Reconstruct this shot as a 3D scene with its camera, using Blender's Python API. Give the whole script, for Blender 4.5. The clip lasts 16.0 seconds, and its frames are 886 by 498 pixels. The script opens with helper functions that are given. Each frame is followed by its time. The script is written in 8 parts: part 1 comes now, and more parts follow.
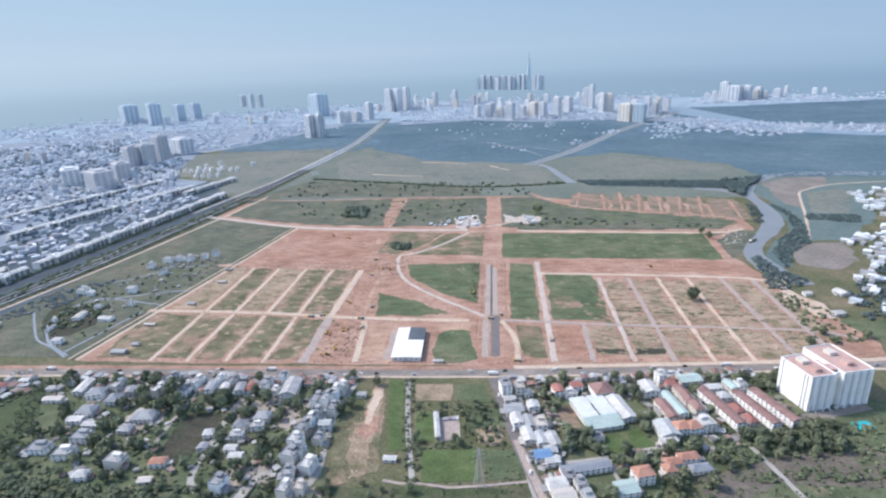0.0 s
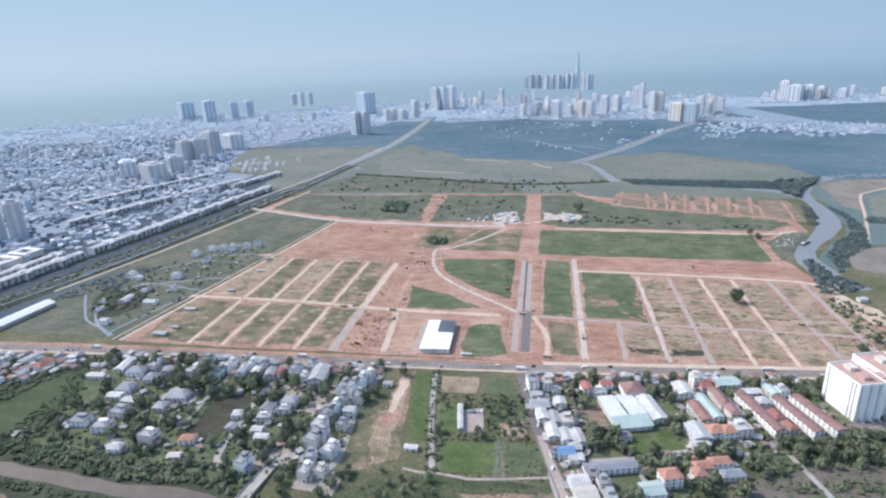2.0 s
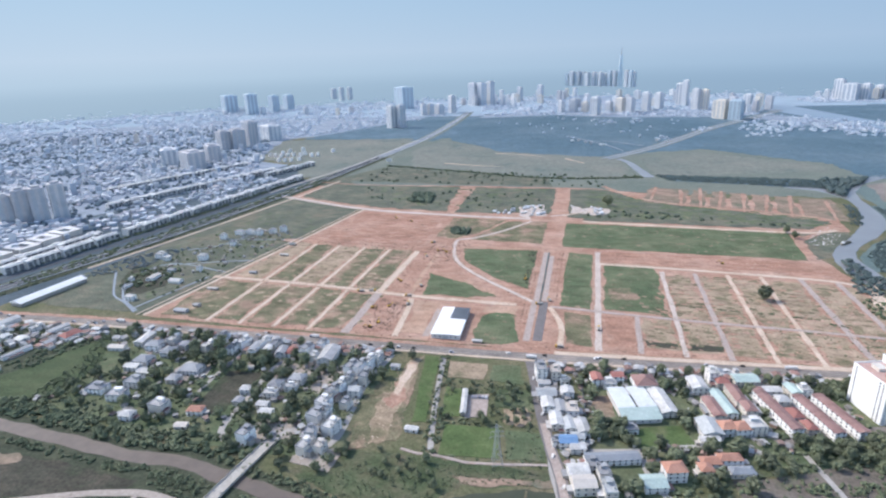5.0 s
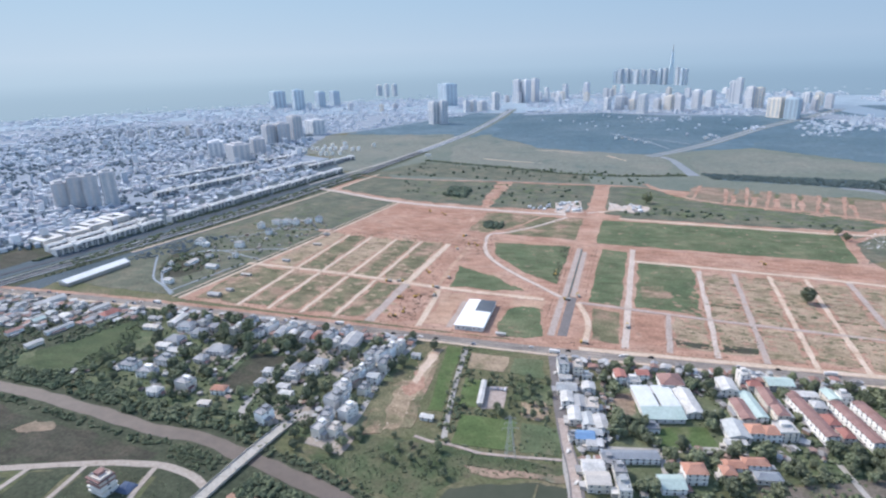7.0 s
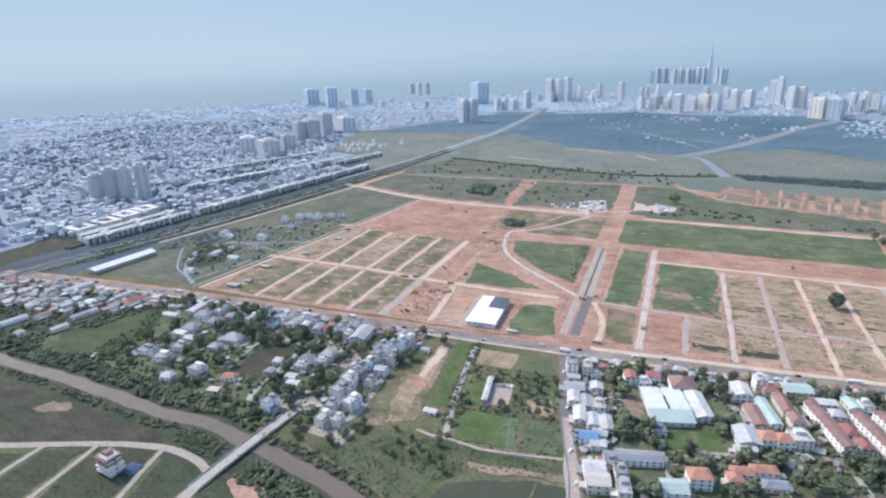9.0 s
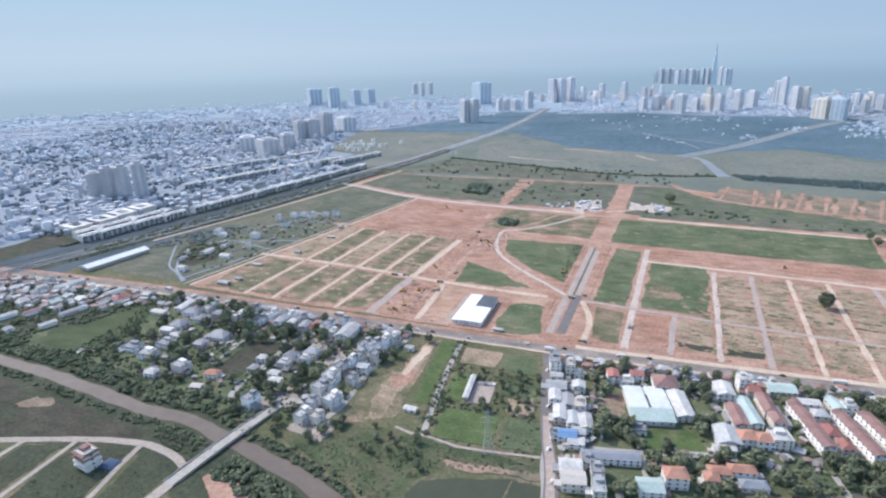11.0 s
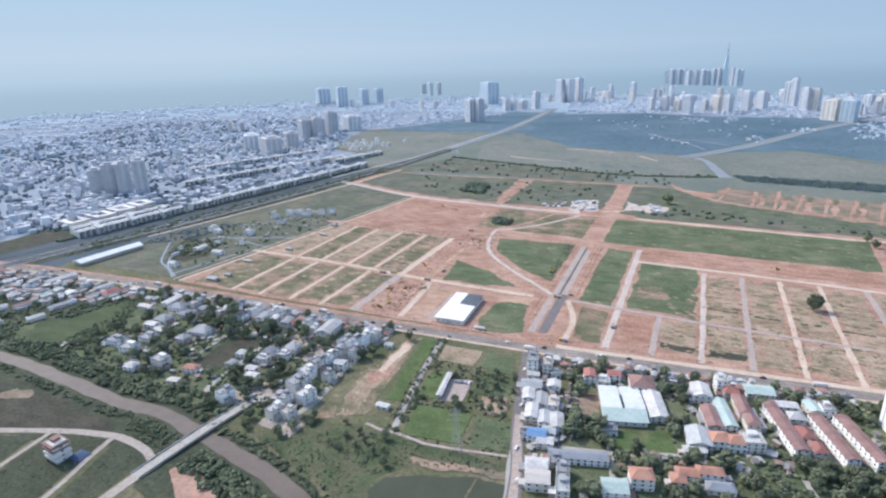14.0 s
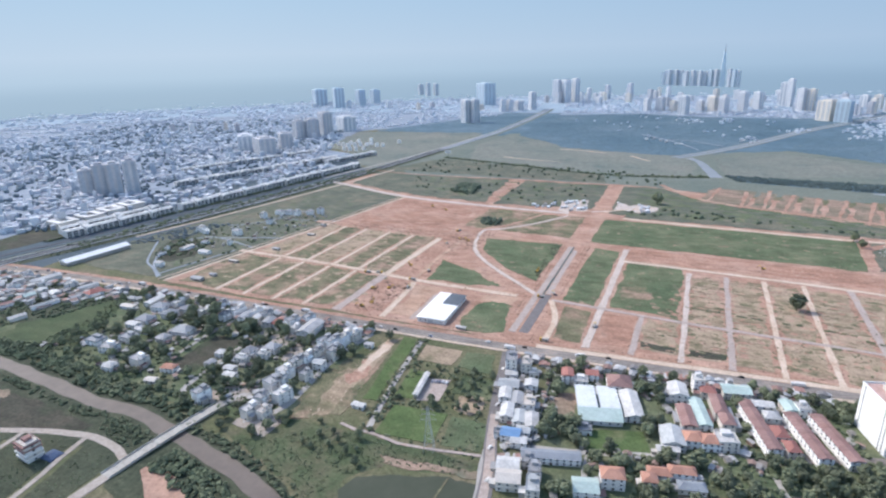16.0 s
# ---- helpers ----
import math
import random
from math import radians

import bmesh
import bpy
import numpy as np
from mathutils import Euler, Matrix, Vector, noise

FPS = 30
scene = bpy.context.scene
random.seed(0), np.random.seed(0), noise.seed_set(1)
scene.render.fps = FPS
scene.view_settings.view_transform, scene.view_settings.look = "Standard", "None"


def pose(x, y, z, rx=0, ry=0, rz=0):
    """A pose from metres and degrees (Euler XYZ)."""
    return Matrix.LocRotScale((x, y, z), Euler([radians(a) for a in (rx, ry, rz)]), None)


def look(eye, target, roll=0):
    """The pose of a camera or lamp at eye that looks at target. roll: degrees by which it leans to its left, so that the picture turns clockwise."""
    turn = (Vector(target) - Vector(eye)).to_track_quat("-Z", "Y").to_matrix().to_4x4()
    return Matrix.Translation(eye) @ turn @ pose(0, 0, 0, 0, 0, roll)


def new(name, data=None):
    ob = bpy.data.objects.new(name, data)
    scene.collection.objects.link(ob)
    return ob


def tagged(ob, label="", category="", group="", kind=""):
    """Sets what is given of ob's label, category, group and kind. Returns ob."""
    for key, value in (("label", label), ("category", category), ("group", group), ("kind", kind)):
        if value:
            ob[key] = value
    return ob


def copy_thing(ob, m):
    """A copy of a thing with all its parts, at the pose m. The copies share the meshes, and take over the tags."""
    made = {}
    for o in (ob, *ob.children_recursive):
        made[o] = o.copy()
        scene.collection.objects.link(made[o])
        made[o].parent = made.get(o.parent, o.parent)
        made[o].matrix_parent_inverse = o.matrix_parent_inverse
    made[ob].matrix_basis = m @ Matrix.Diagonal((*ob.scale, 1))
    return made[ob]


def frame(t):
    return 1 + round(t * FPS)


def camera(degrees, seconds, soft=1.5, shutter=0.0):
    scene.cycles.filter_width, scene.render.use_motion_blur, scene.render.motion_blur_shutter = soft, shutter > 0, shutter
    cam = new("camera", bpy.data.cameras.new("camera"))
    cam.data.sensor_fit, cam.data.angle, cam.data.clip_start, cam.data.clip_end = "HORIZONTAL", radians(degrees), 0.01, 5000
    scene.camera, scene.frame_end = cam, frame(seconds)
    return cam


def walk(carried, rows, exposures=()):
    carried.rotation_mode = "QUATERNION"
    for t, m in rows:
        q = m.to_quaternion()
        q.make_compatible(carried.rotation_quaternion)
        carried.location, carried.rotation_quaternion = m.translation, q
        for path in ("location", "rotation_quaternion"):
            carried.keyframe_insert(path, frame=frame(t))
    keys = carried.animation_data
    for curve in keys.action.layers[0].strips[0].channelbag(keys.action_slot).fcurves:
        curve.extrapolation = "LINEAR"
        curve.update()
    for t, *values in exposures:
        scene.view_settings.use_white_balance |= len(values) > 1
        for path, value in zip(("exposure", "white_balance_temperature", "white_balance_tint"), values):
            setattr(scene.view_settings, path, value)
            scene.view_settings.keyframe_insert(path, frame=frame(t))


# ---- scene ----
cam = camera(76.1, 16.0, 2.3)
PATH = [
    (0, (5.929, -503.637, 299.999), (5.744, -501.753, 299.355), -2.2),
    (0.5, (8.685, -503.031, 297.688), (8.454, -501.151, 297.046), -2.3),
    (1, (12.111, -502.412, 295.295), (11.819, -500.54, 294.656), -2.2),
    (1.5, (15.978, -501.805, 292.903), (15.655, -499.938, 292.265), -2.3),
    (2, (19.863, -501.286, 290.475), (19.521, -499.421, 289.837), -2.3),
    (2.5, (23.509, -500.802, 288.179), (23.151, -498.94, 287.54), -2.3),
    (3, (27.111, -500.265, 285.689), (26.736, -498.408, 285.05), -2.2),
    (3.5, (30.799, -499.584, 283.09), (30.405, -497.73, 282.451), -2.2),
    (4, (34.895, -498.51, 280.522), (34.476, -496.662, 279.883), -2.1),
    (6.5, (55.806, -491.775, 268.077), (55.235, -489.969, 267.437), -1.9),
    (7, (59.893, -490.282, 265.964), (59.277, -488.49, 265.324), -1.9),
    (7.5, (64.189, -488.528, 264.224), (63.526, -486.753, 263.584), -1.9),
    (8, (68.583, -486.856, 262.85), (67.876, -485.097, 262.21), -1.8),
    (8.5, (73.158, -484.94, 261.706), (72.437, -483.187, 261.067), -1.8),
    (9, (77.592, -482.904, 260.724), (76.871, -481.151, 260.085), -1.8),
    (9.5, (81.833, -480.885, 259.843), (81.112, -479.132, 259.205), -1.8),
    (10, (86.142, -479.009, 258.892), (85.421, -477.256, 258.255), -1.8),
    (12.5, (107.432, -469.865, 254.973), (106.66, -468.132, 254.338), -1.7),
    (13, (111.735, -467.783, 254.264), (110.962, -466.051, 253.63), -1.7),
    (13.5, (116.106, -465.762, 253.722), (115.333, -464.03, 253.088), -1.7),
    (14, (120.319, -463.63, 253.188), (119.546, -461.898, 252.554), -1.6),
    (14.5, (124.239, -461.525, 252.563), (123.466, -459.793, 251.93), -1.7),
    (15, (128.213, -459.512, 251.985), (127.44, -457.779, 251.353), -1.6),
    (15.5, (132.381, -457.573, 251.411), (131.608, -455.84, 250.78), -1.6),
    (16, (136.65, -455.702, 250.842), (135.877, -453.968, 250.211), -1.6),
]
walk(cam, [(t, look(eye, target, roll)) for t, eye, target, roll in PATH], ((0.0, 1.03, 6280.0, 10.0), (16.0, 1.03, 6280.0, 10.0)))

# ---- light ----
world = bpy.data.worlds.new("sky")
scene.world = world
world.use_nodes = True
SUN_EL, SUN_AZ = 43.0, -78.0          # degrees above the ground; clockwise from +y
wn = world.node_tree.nodes
sky = wn.new("ShaderNodeTexSky")
sky.sky_type, sky.sun_disc = "NISHITA", False
sky.sun_elevation, sky.sun_rotation = radians(SUN_EL), radians(SUN_AZ)
sky.altitude, sky.air_density, sky.dust_density, sky.ozone_density = 0.0, 0.9, 1.2, 1.2
wn["Background"].inputs["Strength"].default_value = 0.15
world.node_tree.links.new(sky.outputs[0], wn["Background"].inputs["Color"])
sun = new("sun", bpy.data.lights.new("sun", "SUN"))
sun.data.energy, sun.data.angle, sun.data.color = 1.5, radians(4.5), (1.0, 0.95, 0.88)
to_sun = Vector((math.sin(radians(SUN_AZ)) * math.cos(radians(SUN_EL)), math.cos(radians(SUN_AZ)) * math.cos(radians(SUN_EL)), math.sin(radians(SUN_EL))))
sun.rotation_euler = to_sun.to_track_quat("Z", "Y").to_euler()


# ---- materials ----
def ramp(nt, src, stops):
    r = nt.nodes.new("ShaderNodeValToRGB")
    while len(r.color_ramp.elements) < len(stops):
        r.color_ramp.elements.new(0.5)
    for e, (p, c) in zip(r.color_ramp.elements, stops):
        e.position, e.color = p, (*c, 1)
    nt.links.new(src, r.inputs[0])
    return r.outputs[0]


def noise_out(nt, scale, detail=4.0, rough=0.55, coord="Object"):
    tc = nt.nodes.new("ShaderNodeTexCoord") if coord == "Object" else nt.nodes.new("ShaderNodeNewGeometry")
    n = nt.nodes.new("ShaderNodeTexNoise")
    n.inputs["Scale"].default_value, n.inputs["Detail"].default_value, n.inputs["Roughness"].default_value = scale, detail, rough
    nt.links.new(tc.outputs["Object" if coord == "Object" else "Position"], n.inputs["Vector"])
    return n.outputs["Fac"]


def mixed(nt, fac, a, b, mode="MIX"):
    m = nt.nodes.new("ShaderNodeMix")
    m.data_type, m.blend_type = "RGBA", mode
    for sock, v in ((m.inputs[0], fac), (m.inputs[6], a), (m.inputs[7], b)):
        if hasattr(v, "is_output"):
            nt.links.new(v, sock)
        else:
            sock.default_value = v if isinstance(v, float) else (*v, 1)
    return m.outputs[2]


def surface(name, stops, scale, fine=None, fine_amount=0.35, rough=0.9, metal=0.0, bump=0.0, bump_scale=1.0, vary=0.0, island=False, spots=None, streak=0.0):
    """A procedural surface: a coarse ramp over noise, fine grain multiplied in, optional variation from piece to piece, optional spots of
    a second colour (colour, scale, threshold)."""
    m = bpy.data.materials.new(name)
    m.use_nodes = True
    nt = m.node_tree
    b = nt.nodes["Principled BSDF"]
    col = ramp(nt, noise_out(nt, scale, 5.0, 0.6, "World"), stops)
    if spots:
        colour, sscale, level = spots
        f = ramp(nt, noise_out(nt, sscale, 4.0, 0.6, "World"), [(level, (0, 0, 0)), (min(level + 0.12, 1.0), (1, 1, 1))])
        col = mixed(nt, f, col, colour)
    if fine:
        g = ramp(nt, noise_out(nt, fine, 3.0, 0.7, "World"), [(0.25, (1 - fine_amount,) * 3), (0.75, (1 + fine_amount * 0.6,) * 3)])
        col = mixed(nt, 1.0, col, g, "MULTIPLY")
    if streak:      # wheel ruts and grader marks, drawn out along the streets
        geo, mp, n = nt.nodes.new("ShaderNodeNewGeometry"), nt.nodes.new("ShaderNodeMapping"), nt.nodes.new("ShaderNodeTexNoise")
        mp.inputs["Scale"].default_value, mp.inputs["Rotation"].default_value = (0.045, 0.11, 1.0), (0, 0, 0.5)
        n.inputs["Scale"].default_value, n.inputs["Detail"].default_value = 1.0, 5.0
        nt.links.new(geo.outputs["Position"], mp.inputs["Vector"])
        nt.links.new(mp.outputs[0], n.inputs["Vector"])
        col = mixed(nt, 1.0, col, ramp(nt, n.outputs["Fac"], [(0.3, (1 - streak,) * 3), (0.7, (1 + streak * 0.6,) * 3)]), "MULTIPLY")
    if vary:
        if island:
            rnd = nt.nodes.new("ShaderNodeNewGeometry").outputs["Random Per Island"]
        else:
            rnd = nt.nodes.new("ShaderNodeObjectInfo").outputs["Random"]
        v = ramp(nt, rnd, [(0.0, (1 - vary, 1 - vary, 1 - vary * 0.9)), (1.0, (1 + vary * 0.5, 1 + vary * 0.45, 1 + vary * 0.4))])
        col = mixed(nt, 1.0, col, v, "MULTIPLY")
    nt.links.new(col, b.inputs["Base Color"])
    b.inputs["Roughness"].default_value, b.inputs["Metallic"].default_value = rough, metal
    if rough >= 0.8:        # dry earth, plaster and leaves hardly shine
        b.inputs["Specular IOR Level"].default_value = 0.12
    if bump:
        bn = nt.nodes.new("ShaderNodeBump")
        bn.inputs["Strength"].default_value, bn.inputs["Distance"].default_value = 0.6, bump
        nt.links.new(noise_out(nt, bump_scale, 4.0, 0.6, "World"), bn.inputs["Height"])
        nt.links.new(bn.outputs[0], b.inputs["Normal"])
    return m


def islands(name, colours, rough=0.8, fine=0.4, fine_amount=0.2):
    """A material whose joined pieces each take one of several colours."""
    m = bpy.data.materials.new(name)
    m.use_nodes = True
    nt = m.node_tree
    b = nt.nodes["Principled BSDF"]
    r = nt.nodes.new("ShaderNodeValToRGB")
    r.color_ramp.interpolation = "CONSTANT"
    while len(r.color_ramp.elements) < len(colours):
        r.color_ramp.elements.new(0.5)
    for i, (e, c) in enumerate(zip(r.color_ramp.elements, colours)):
        e.position, e.color = i / len(colours), (*c, 1)
    nt.links.new(nt.nodes.new("ShaderNodeNewGeometry").outputs["Random Per Island"], r.inputs[0])
    g = ramp(nt, noise_out(nt, fine, 3.0, 0.7, "World"), [(0.3, (1 - fine_amount,) * 3), (0.7, (1 + fine_amount * 0.5,) * 3)])
    nt.links.new(mixed(nt, 1.0, r.outputs[0], g, "MULTIPLY"), b.inputs["Base Color"])
    b.inputs["Roughness"].default_value = rough
    return m


M_SCRUB = surface("scrub", [(0.25, (0.085, 0.1, 0.05)), (0.42, (0.13, 0.135, 0.07)), (0.58, (0.18, 0.16, 0.095)), (0.75, (0.27, 0.21, 0.14))], 0.02, 0.3, 0.5, bump=0.6, bump_scale=0.3)
M_GRASS = surface("grass", [(0.3, (0.125, 0.13, 0.075)), (0.5, (0.185, 0.17, 0.1)), (0.7, (0.28, 0.22, 0.145))], 0.035, 0.5, 0.5, bump=0.4, bump_scale=0.5, spots=((0.38, 0.26, 0.185), 0.03, 0.5), streak=0.3)
M_LUSH = surface("lush_grass", [(0.25, (0.085, 0.118, 0.062)), (0.45, (0.122, 0.148, 0.08)), (0.6, (0.165, 0.175, 0.1)), (0.78, (0.25, 0.22, 0.14))], 0.02, 0.45, 0.42, bump=0.4, bump_scale=0.6, spots=((0.28, 0.225, 0.155), 0.024, 0.62), streak=0.25)
M_FALLOW = surface("fallow_soil", [(0.25, (0.058, 0.06, 0.042)), (0.5, (0.082, 0.077, 0.057)), (0.75, (0.118, 0.098, 0.073))], 0.03, 0.4, 0.5, bump=0.4, bump_scale=0.5, spots=((0.068, 0.08, 0.048), 0.022, 0.5), streak=0.25)
M_DRY = surface("dry_grass", [(0.25, (0.27, 0.2, 0.13)), (0.45, (0.37, 0.28, 0.19)), (0.6, (0.42, 0.315, 0.22)), (0.78, (0.47, 0.325, 0.235))], 0.03, 0.4, 0.4, bump=0.3, bump_scale=0.5, spots=((0.225, 0.19, 0.115), 0.045, 0.54), streak=0.3)
M_EARTH = surface("red_earth", [(0.25, (0.33, 0.18, 0.125)), (0.5, (0.44, 0.265, 0.19)), (0.75, (0.53, 0.36, 0.275))], 0.02, 0.3, 0.35, bump=0.5, bump_scale=0.35, spots=((0.3, 0.19, 0.14), 0.05, 0.62), streak=0.24)
M_DIRT = surface("pale_dirt", [(0.3, (0.52, 0.375, 0.27)), (0.7, (0.66, 0.53, 0.415))], 0.04, 0.4, 0.3, bump=0.15, bump_scale=0.6, spots=((0.44, 0.29, 0.2), 0.06, 0.6))
M_TRACK = surface("gravel_lane", [(0.3, (0.52, 0.39, 0.285)), (0.7, (0.63, 0.505, 0.395))], 0.05, 0.4, 0.25, spots=((0.47, 0.32, 0.22), 0.08, 0.62))
M_GRAVEL = surface("grey_lane", [(0.3, (0.385, 0.308, 0.262)), (0.7, (0.47, 0.385, 0.335))], 0.05, 0.4, 0.28, spots=((0.43, 0.31, 0.24), 0.05, 0.58))
M_PALELANE = surface("pale_grey_lane", [(0.3, (0.48, 0.39, 0.325)), (0.7, (0.59, 0.49, 0.415))], 0.05, 0.4, 0.25, spots=((0.47, 0.35, 0.27), 0.06, 0.6))
M_ASPHALT = surface("asphalt", [(0.3, (0.17, 0.152, 0.145)), (0.7, (0.225, 0.2, 0.19))], 0.06, 0.5, 0.25, rough=0.9, spots=((0.28, 0.22, 0.19), 0.05, 0.62))
M_ROADDUST = surface("dusty_asphalt", [(0.3, (0.25, 0.214, 0.186)), (0.7, (0.33, 0.283, 0.245))], 0.04, 0.4, 0.3, rough=0.95, spots=((0.38, 0.305, 0.25), 0.04, 0.58), streak=0.22)
M_PITCH = surface("mown_grass", [(0.25, (0.085, 0.125, 0.048)), (0.5, (0.112, 0.152, 0.06)), (0.75, (0.15, 0.175, 0.078))], 0.04, 0.5, 0.4, bump=0.3, bump_scale=0.6, spots=((0.18, 0.185, 0.095), 0.035, 0.58), streak=0.22)
M_KERB = surface("dusty_kerb", [(0.3, (0.25, 0.23, 0.21)), (0.7, (0.33, 0.3, 0.27))], 0.1, 0.6, 0.2)
M_CONC = surface("concrete", [(0.3, (0.35, 0.32, 0.285)), (0.7, (0.465, 0.425, 0.38))], 0.06, 0.6, 0.22)
M_CANAL = surface("canal_water", [(0.3, (0.12, 0.09, 0.07)), (0.7, (0.15, 0.115, 0.092))], 0.02, 0.1, 0.2, rough=0.7, bump=0.03, bump_scale=0.8)
M_RIVER = surface("river_water", [(0.3, (0.2, 0.2, 0.195)), (0.7, (0.245, 0.245, 0.235))], 0.02, rough=0.4, bump=0.03, bump_scale=0.6)
M_POND = surface("pond_water", [(0.3, (0.06, 0.068, 0.046)), (0.7, (0.082, 0.088, 0.062))], 0.05, rough=0.8, bump=0.02, bump_scale=0.8)
M_LEAF = surface("foliage", [(0.3, (0.138, 0.16, 0.098)), (0.55, (0.195, 0.212, 0.128)), (0.8, (0.262, 0.265, 0.165))], 0.06, 0.9, 0.35, vary=0.4)
M_LEAFS = surface("foliage_mass", [(0.3, (0.112, 0.138, 0.082)), (0.55, (0.158, 0.178, 0.104)), (0.8, (0.215, 0.222, 0.132))], 0.03, 0.9, 0.35, vary=0.4, island=True)
M_BARK = surface("bark", [(0.3, (0.1, 0.075, 0.05)), (0.7, (0.17, 0.13, 0.095))], 1.5, 6.0, 0.3)
M_WHITE = surface("white_wall", [(0.3, (0.68, 0.645, 0.595)), (0.7, (0.8, 0.765, 0.715))], 0.1, 0.8, 0.15, rough=0.8, vary=0.14)
M_GLASS = surface("window_glass", [(0.3, (0.03, 0.04, 0.05)), (0.7, (0.06, 0.075, 0.09))], 0.3, rough=0.12)


# ---- building blocks ----
def link(name, bm, material, parent=None, label=""):
    me = bpy.data.meshes.new(name)
    bm.to_mesh(me)
    bm.free()
    for m in material if isinstance(material, (list, tuple)) else (material,):
        me.materials.append(m)
    ob = new(name, me)
    if parent is not None:
        ob.parent = parent
    if label:
        ob["label"] = label
    return ob


def part(name, bm, material, parent, label=""):
    return link(name, bm, material, parent, label)


def box(bm, x0, x1, y0, y1, z0, z1, mi=0):
    v = [bm.verts.new((x, y, z)) for z in (z0, z1) for x, y in ((x0, y0), (x1, y0), (x1, y1), (x0, y1))]
    for f in ((3, 2, 1, 0), (4, 5, 6, 7), (0, 1, 5, 4), (1, 2, 6, 5), (2, 3, 7, 6), (3, 0, 4, 7)):
        bm.faces.new([v[i] for i in f]).material_index = mi


def wobbled(pts, step, amount, seed):
    """The closed outline through pts, cut into steps and made uneven."""
    out, n = [], len(pts)
    for i in range(n):
        a, b = Vector(pts[i]), Vector(pts[(i + 1) % n])
        k = max(1, int((b - a).length / step))
        for j in range(k):
            p = a.lerp(b, j / k)
            q = Vector((p.x * 0.045, p.y * 0.045, seed))
            d = noise.noise_vector(q) * amount + noise.noise_vector(q * 4) * amount * 0.4
            out.append((p.x + d.x, p.y + d.y))
    return out


def slab(bm, outline, z0, z1):
    top = [bm.verts.new((x, y, z1)) for x, y in outline]
    low = [bm.verts.new((x, y, z0)) for x, y in outline]
    f = bm.faces.new(top)
    if f.calc_area() and f.normal.z < 0:
        f.normal_flip()
    for i in range(len(top)):
        j = (i + 1) % len(top)
        bm.faces.new((top[i], low[i], low[j], top[j]))
    bm.normal_update()
    if f.normal.z < 0:
        bmesh.ops.reverse_faces(bm, faces=bm.faces)


def patch(name, pts, material, z=0.1, step=6.0, amount=2.0, label="", category="", kind="structure"):
    """A piece of ground with an uneven outline, a little above the sheet below it."""
    bm = bmesh.new()
    slab(bm, wobbled(pts, step * 0.6, amount * 1.4, len(bpy.data.objects) * 1.7), -0.5, z)
    bmesh.ops.triangulate(bm, faces=[f for f in bm.faces if len(f.verts) > 4])
    return tagged(link(name, bm, material), label, category, kind=kind)


def spline(pts, step=8.0):
    """Points along a smooth line through pts."""
    P = [Vector((*p, 0)) if len(p) == 2 else Vector(p) for p in pts]
    out = []
    for i in range(len(P) - 1):
        p0, p1, p2, p3 = P[max(i - 1, 0)], P[i], P[i + 1], P[min(i + 2, len(P) - 1)]
        k = max(1, int((p2 - p1).length / step))
        for j in range(k):
            t = j / k
            out.append(0.5 * (2 * p1 + (p2 - p0) * t + (2 * p0 - 5 * p1 + 4 * p2 - p3) * t * t + (3 * p1 - p0 - 3 * p2 + p3) * t**3))
    return out + [P[-1]]


def ribbon(name, pts, width, material, z=0.2, ragged=0.0, label="", category="road", thick=0.5, step=8.0, offset=0.0, kind="structure", parent=None, bottom=None):
    """A road, lane or water course along a smooth line. width may be a number or one for each end."""
    line = spline(pts, step)
    bm = bmesh.new()
    left, right, n = [], [], len(line)
    w0, w1 = width if isinstance(width, tuple) else (width, width)
    seed = len(bpy.data.objects) * 2.3
    for i, p in enumerate(line):
        d = (line[min(i + 1, n - 1)] - line[max(i - 1, 0)])
        d.z = 0
        s = Vector((-d.y, d.x, 0)).normalized()
        w = (w0 + (w1 - w0) * i / (n - 1)) / 2
        a = noise.noise(Vector((i * step * 0.06, seed, 0))) * ragged
        b = noise.noise(Vector((i * step * 0.06, seed, 9))) * ragged
        left.append(p + s * (offset + w + a))
        right.append(p + s * (offset - w + b))
    rows = []
    for a, b in zip(left, right):
        lo = -thick if bottom is None else bottom
        rows.append([bm.verts.new((a.x, a.y, a.z + z)), bm.verts.new((b.x, b.y, b.z + z)), bm.verts.new((b.x, b.y, b.z + z + lo)), bm.verts.new((a.x, a.y, a.z + z + lo))])
    for r, q in zip(rows, rows[1:]):
        for i in range(4):
            j = (i + 1) % 4
            bm.faces.new((r[i], r[j], q[j], q[i]))
    bm.faces.new(rows[0][::-1])
    bm.faces.new(rows[-1])
    bmesh.ops.recalc_face_normals(bm, faces=bm.faces)
    return tagged(link(name, bm, material, parent), label, category, kind=kind)


def raw(name, verts, faces, material, mats=None):
    me = bpy.data.meshes.new(name)
    me.from_pydata(verts, [], faces)
    for m in material if isinstance(material, (list, tuple)) else (material,):
        me.materials.append(m)
    if mats is not None:
        me.polygons.foreach_set("material_index", mats)
    me.update()
    return new(name, me)


_b = bmesh.new()
bmesh.ops.create_icosphere(_b, subdivisions=1, radius=1.0)
_b.verts.ensure_lookup_table()
ICO_V = np.array([v.co[:] for v in _b.verts])
ICO_F = np.array([[v.index for v in f.verts] for f in _b.faces])
_b.free()


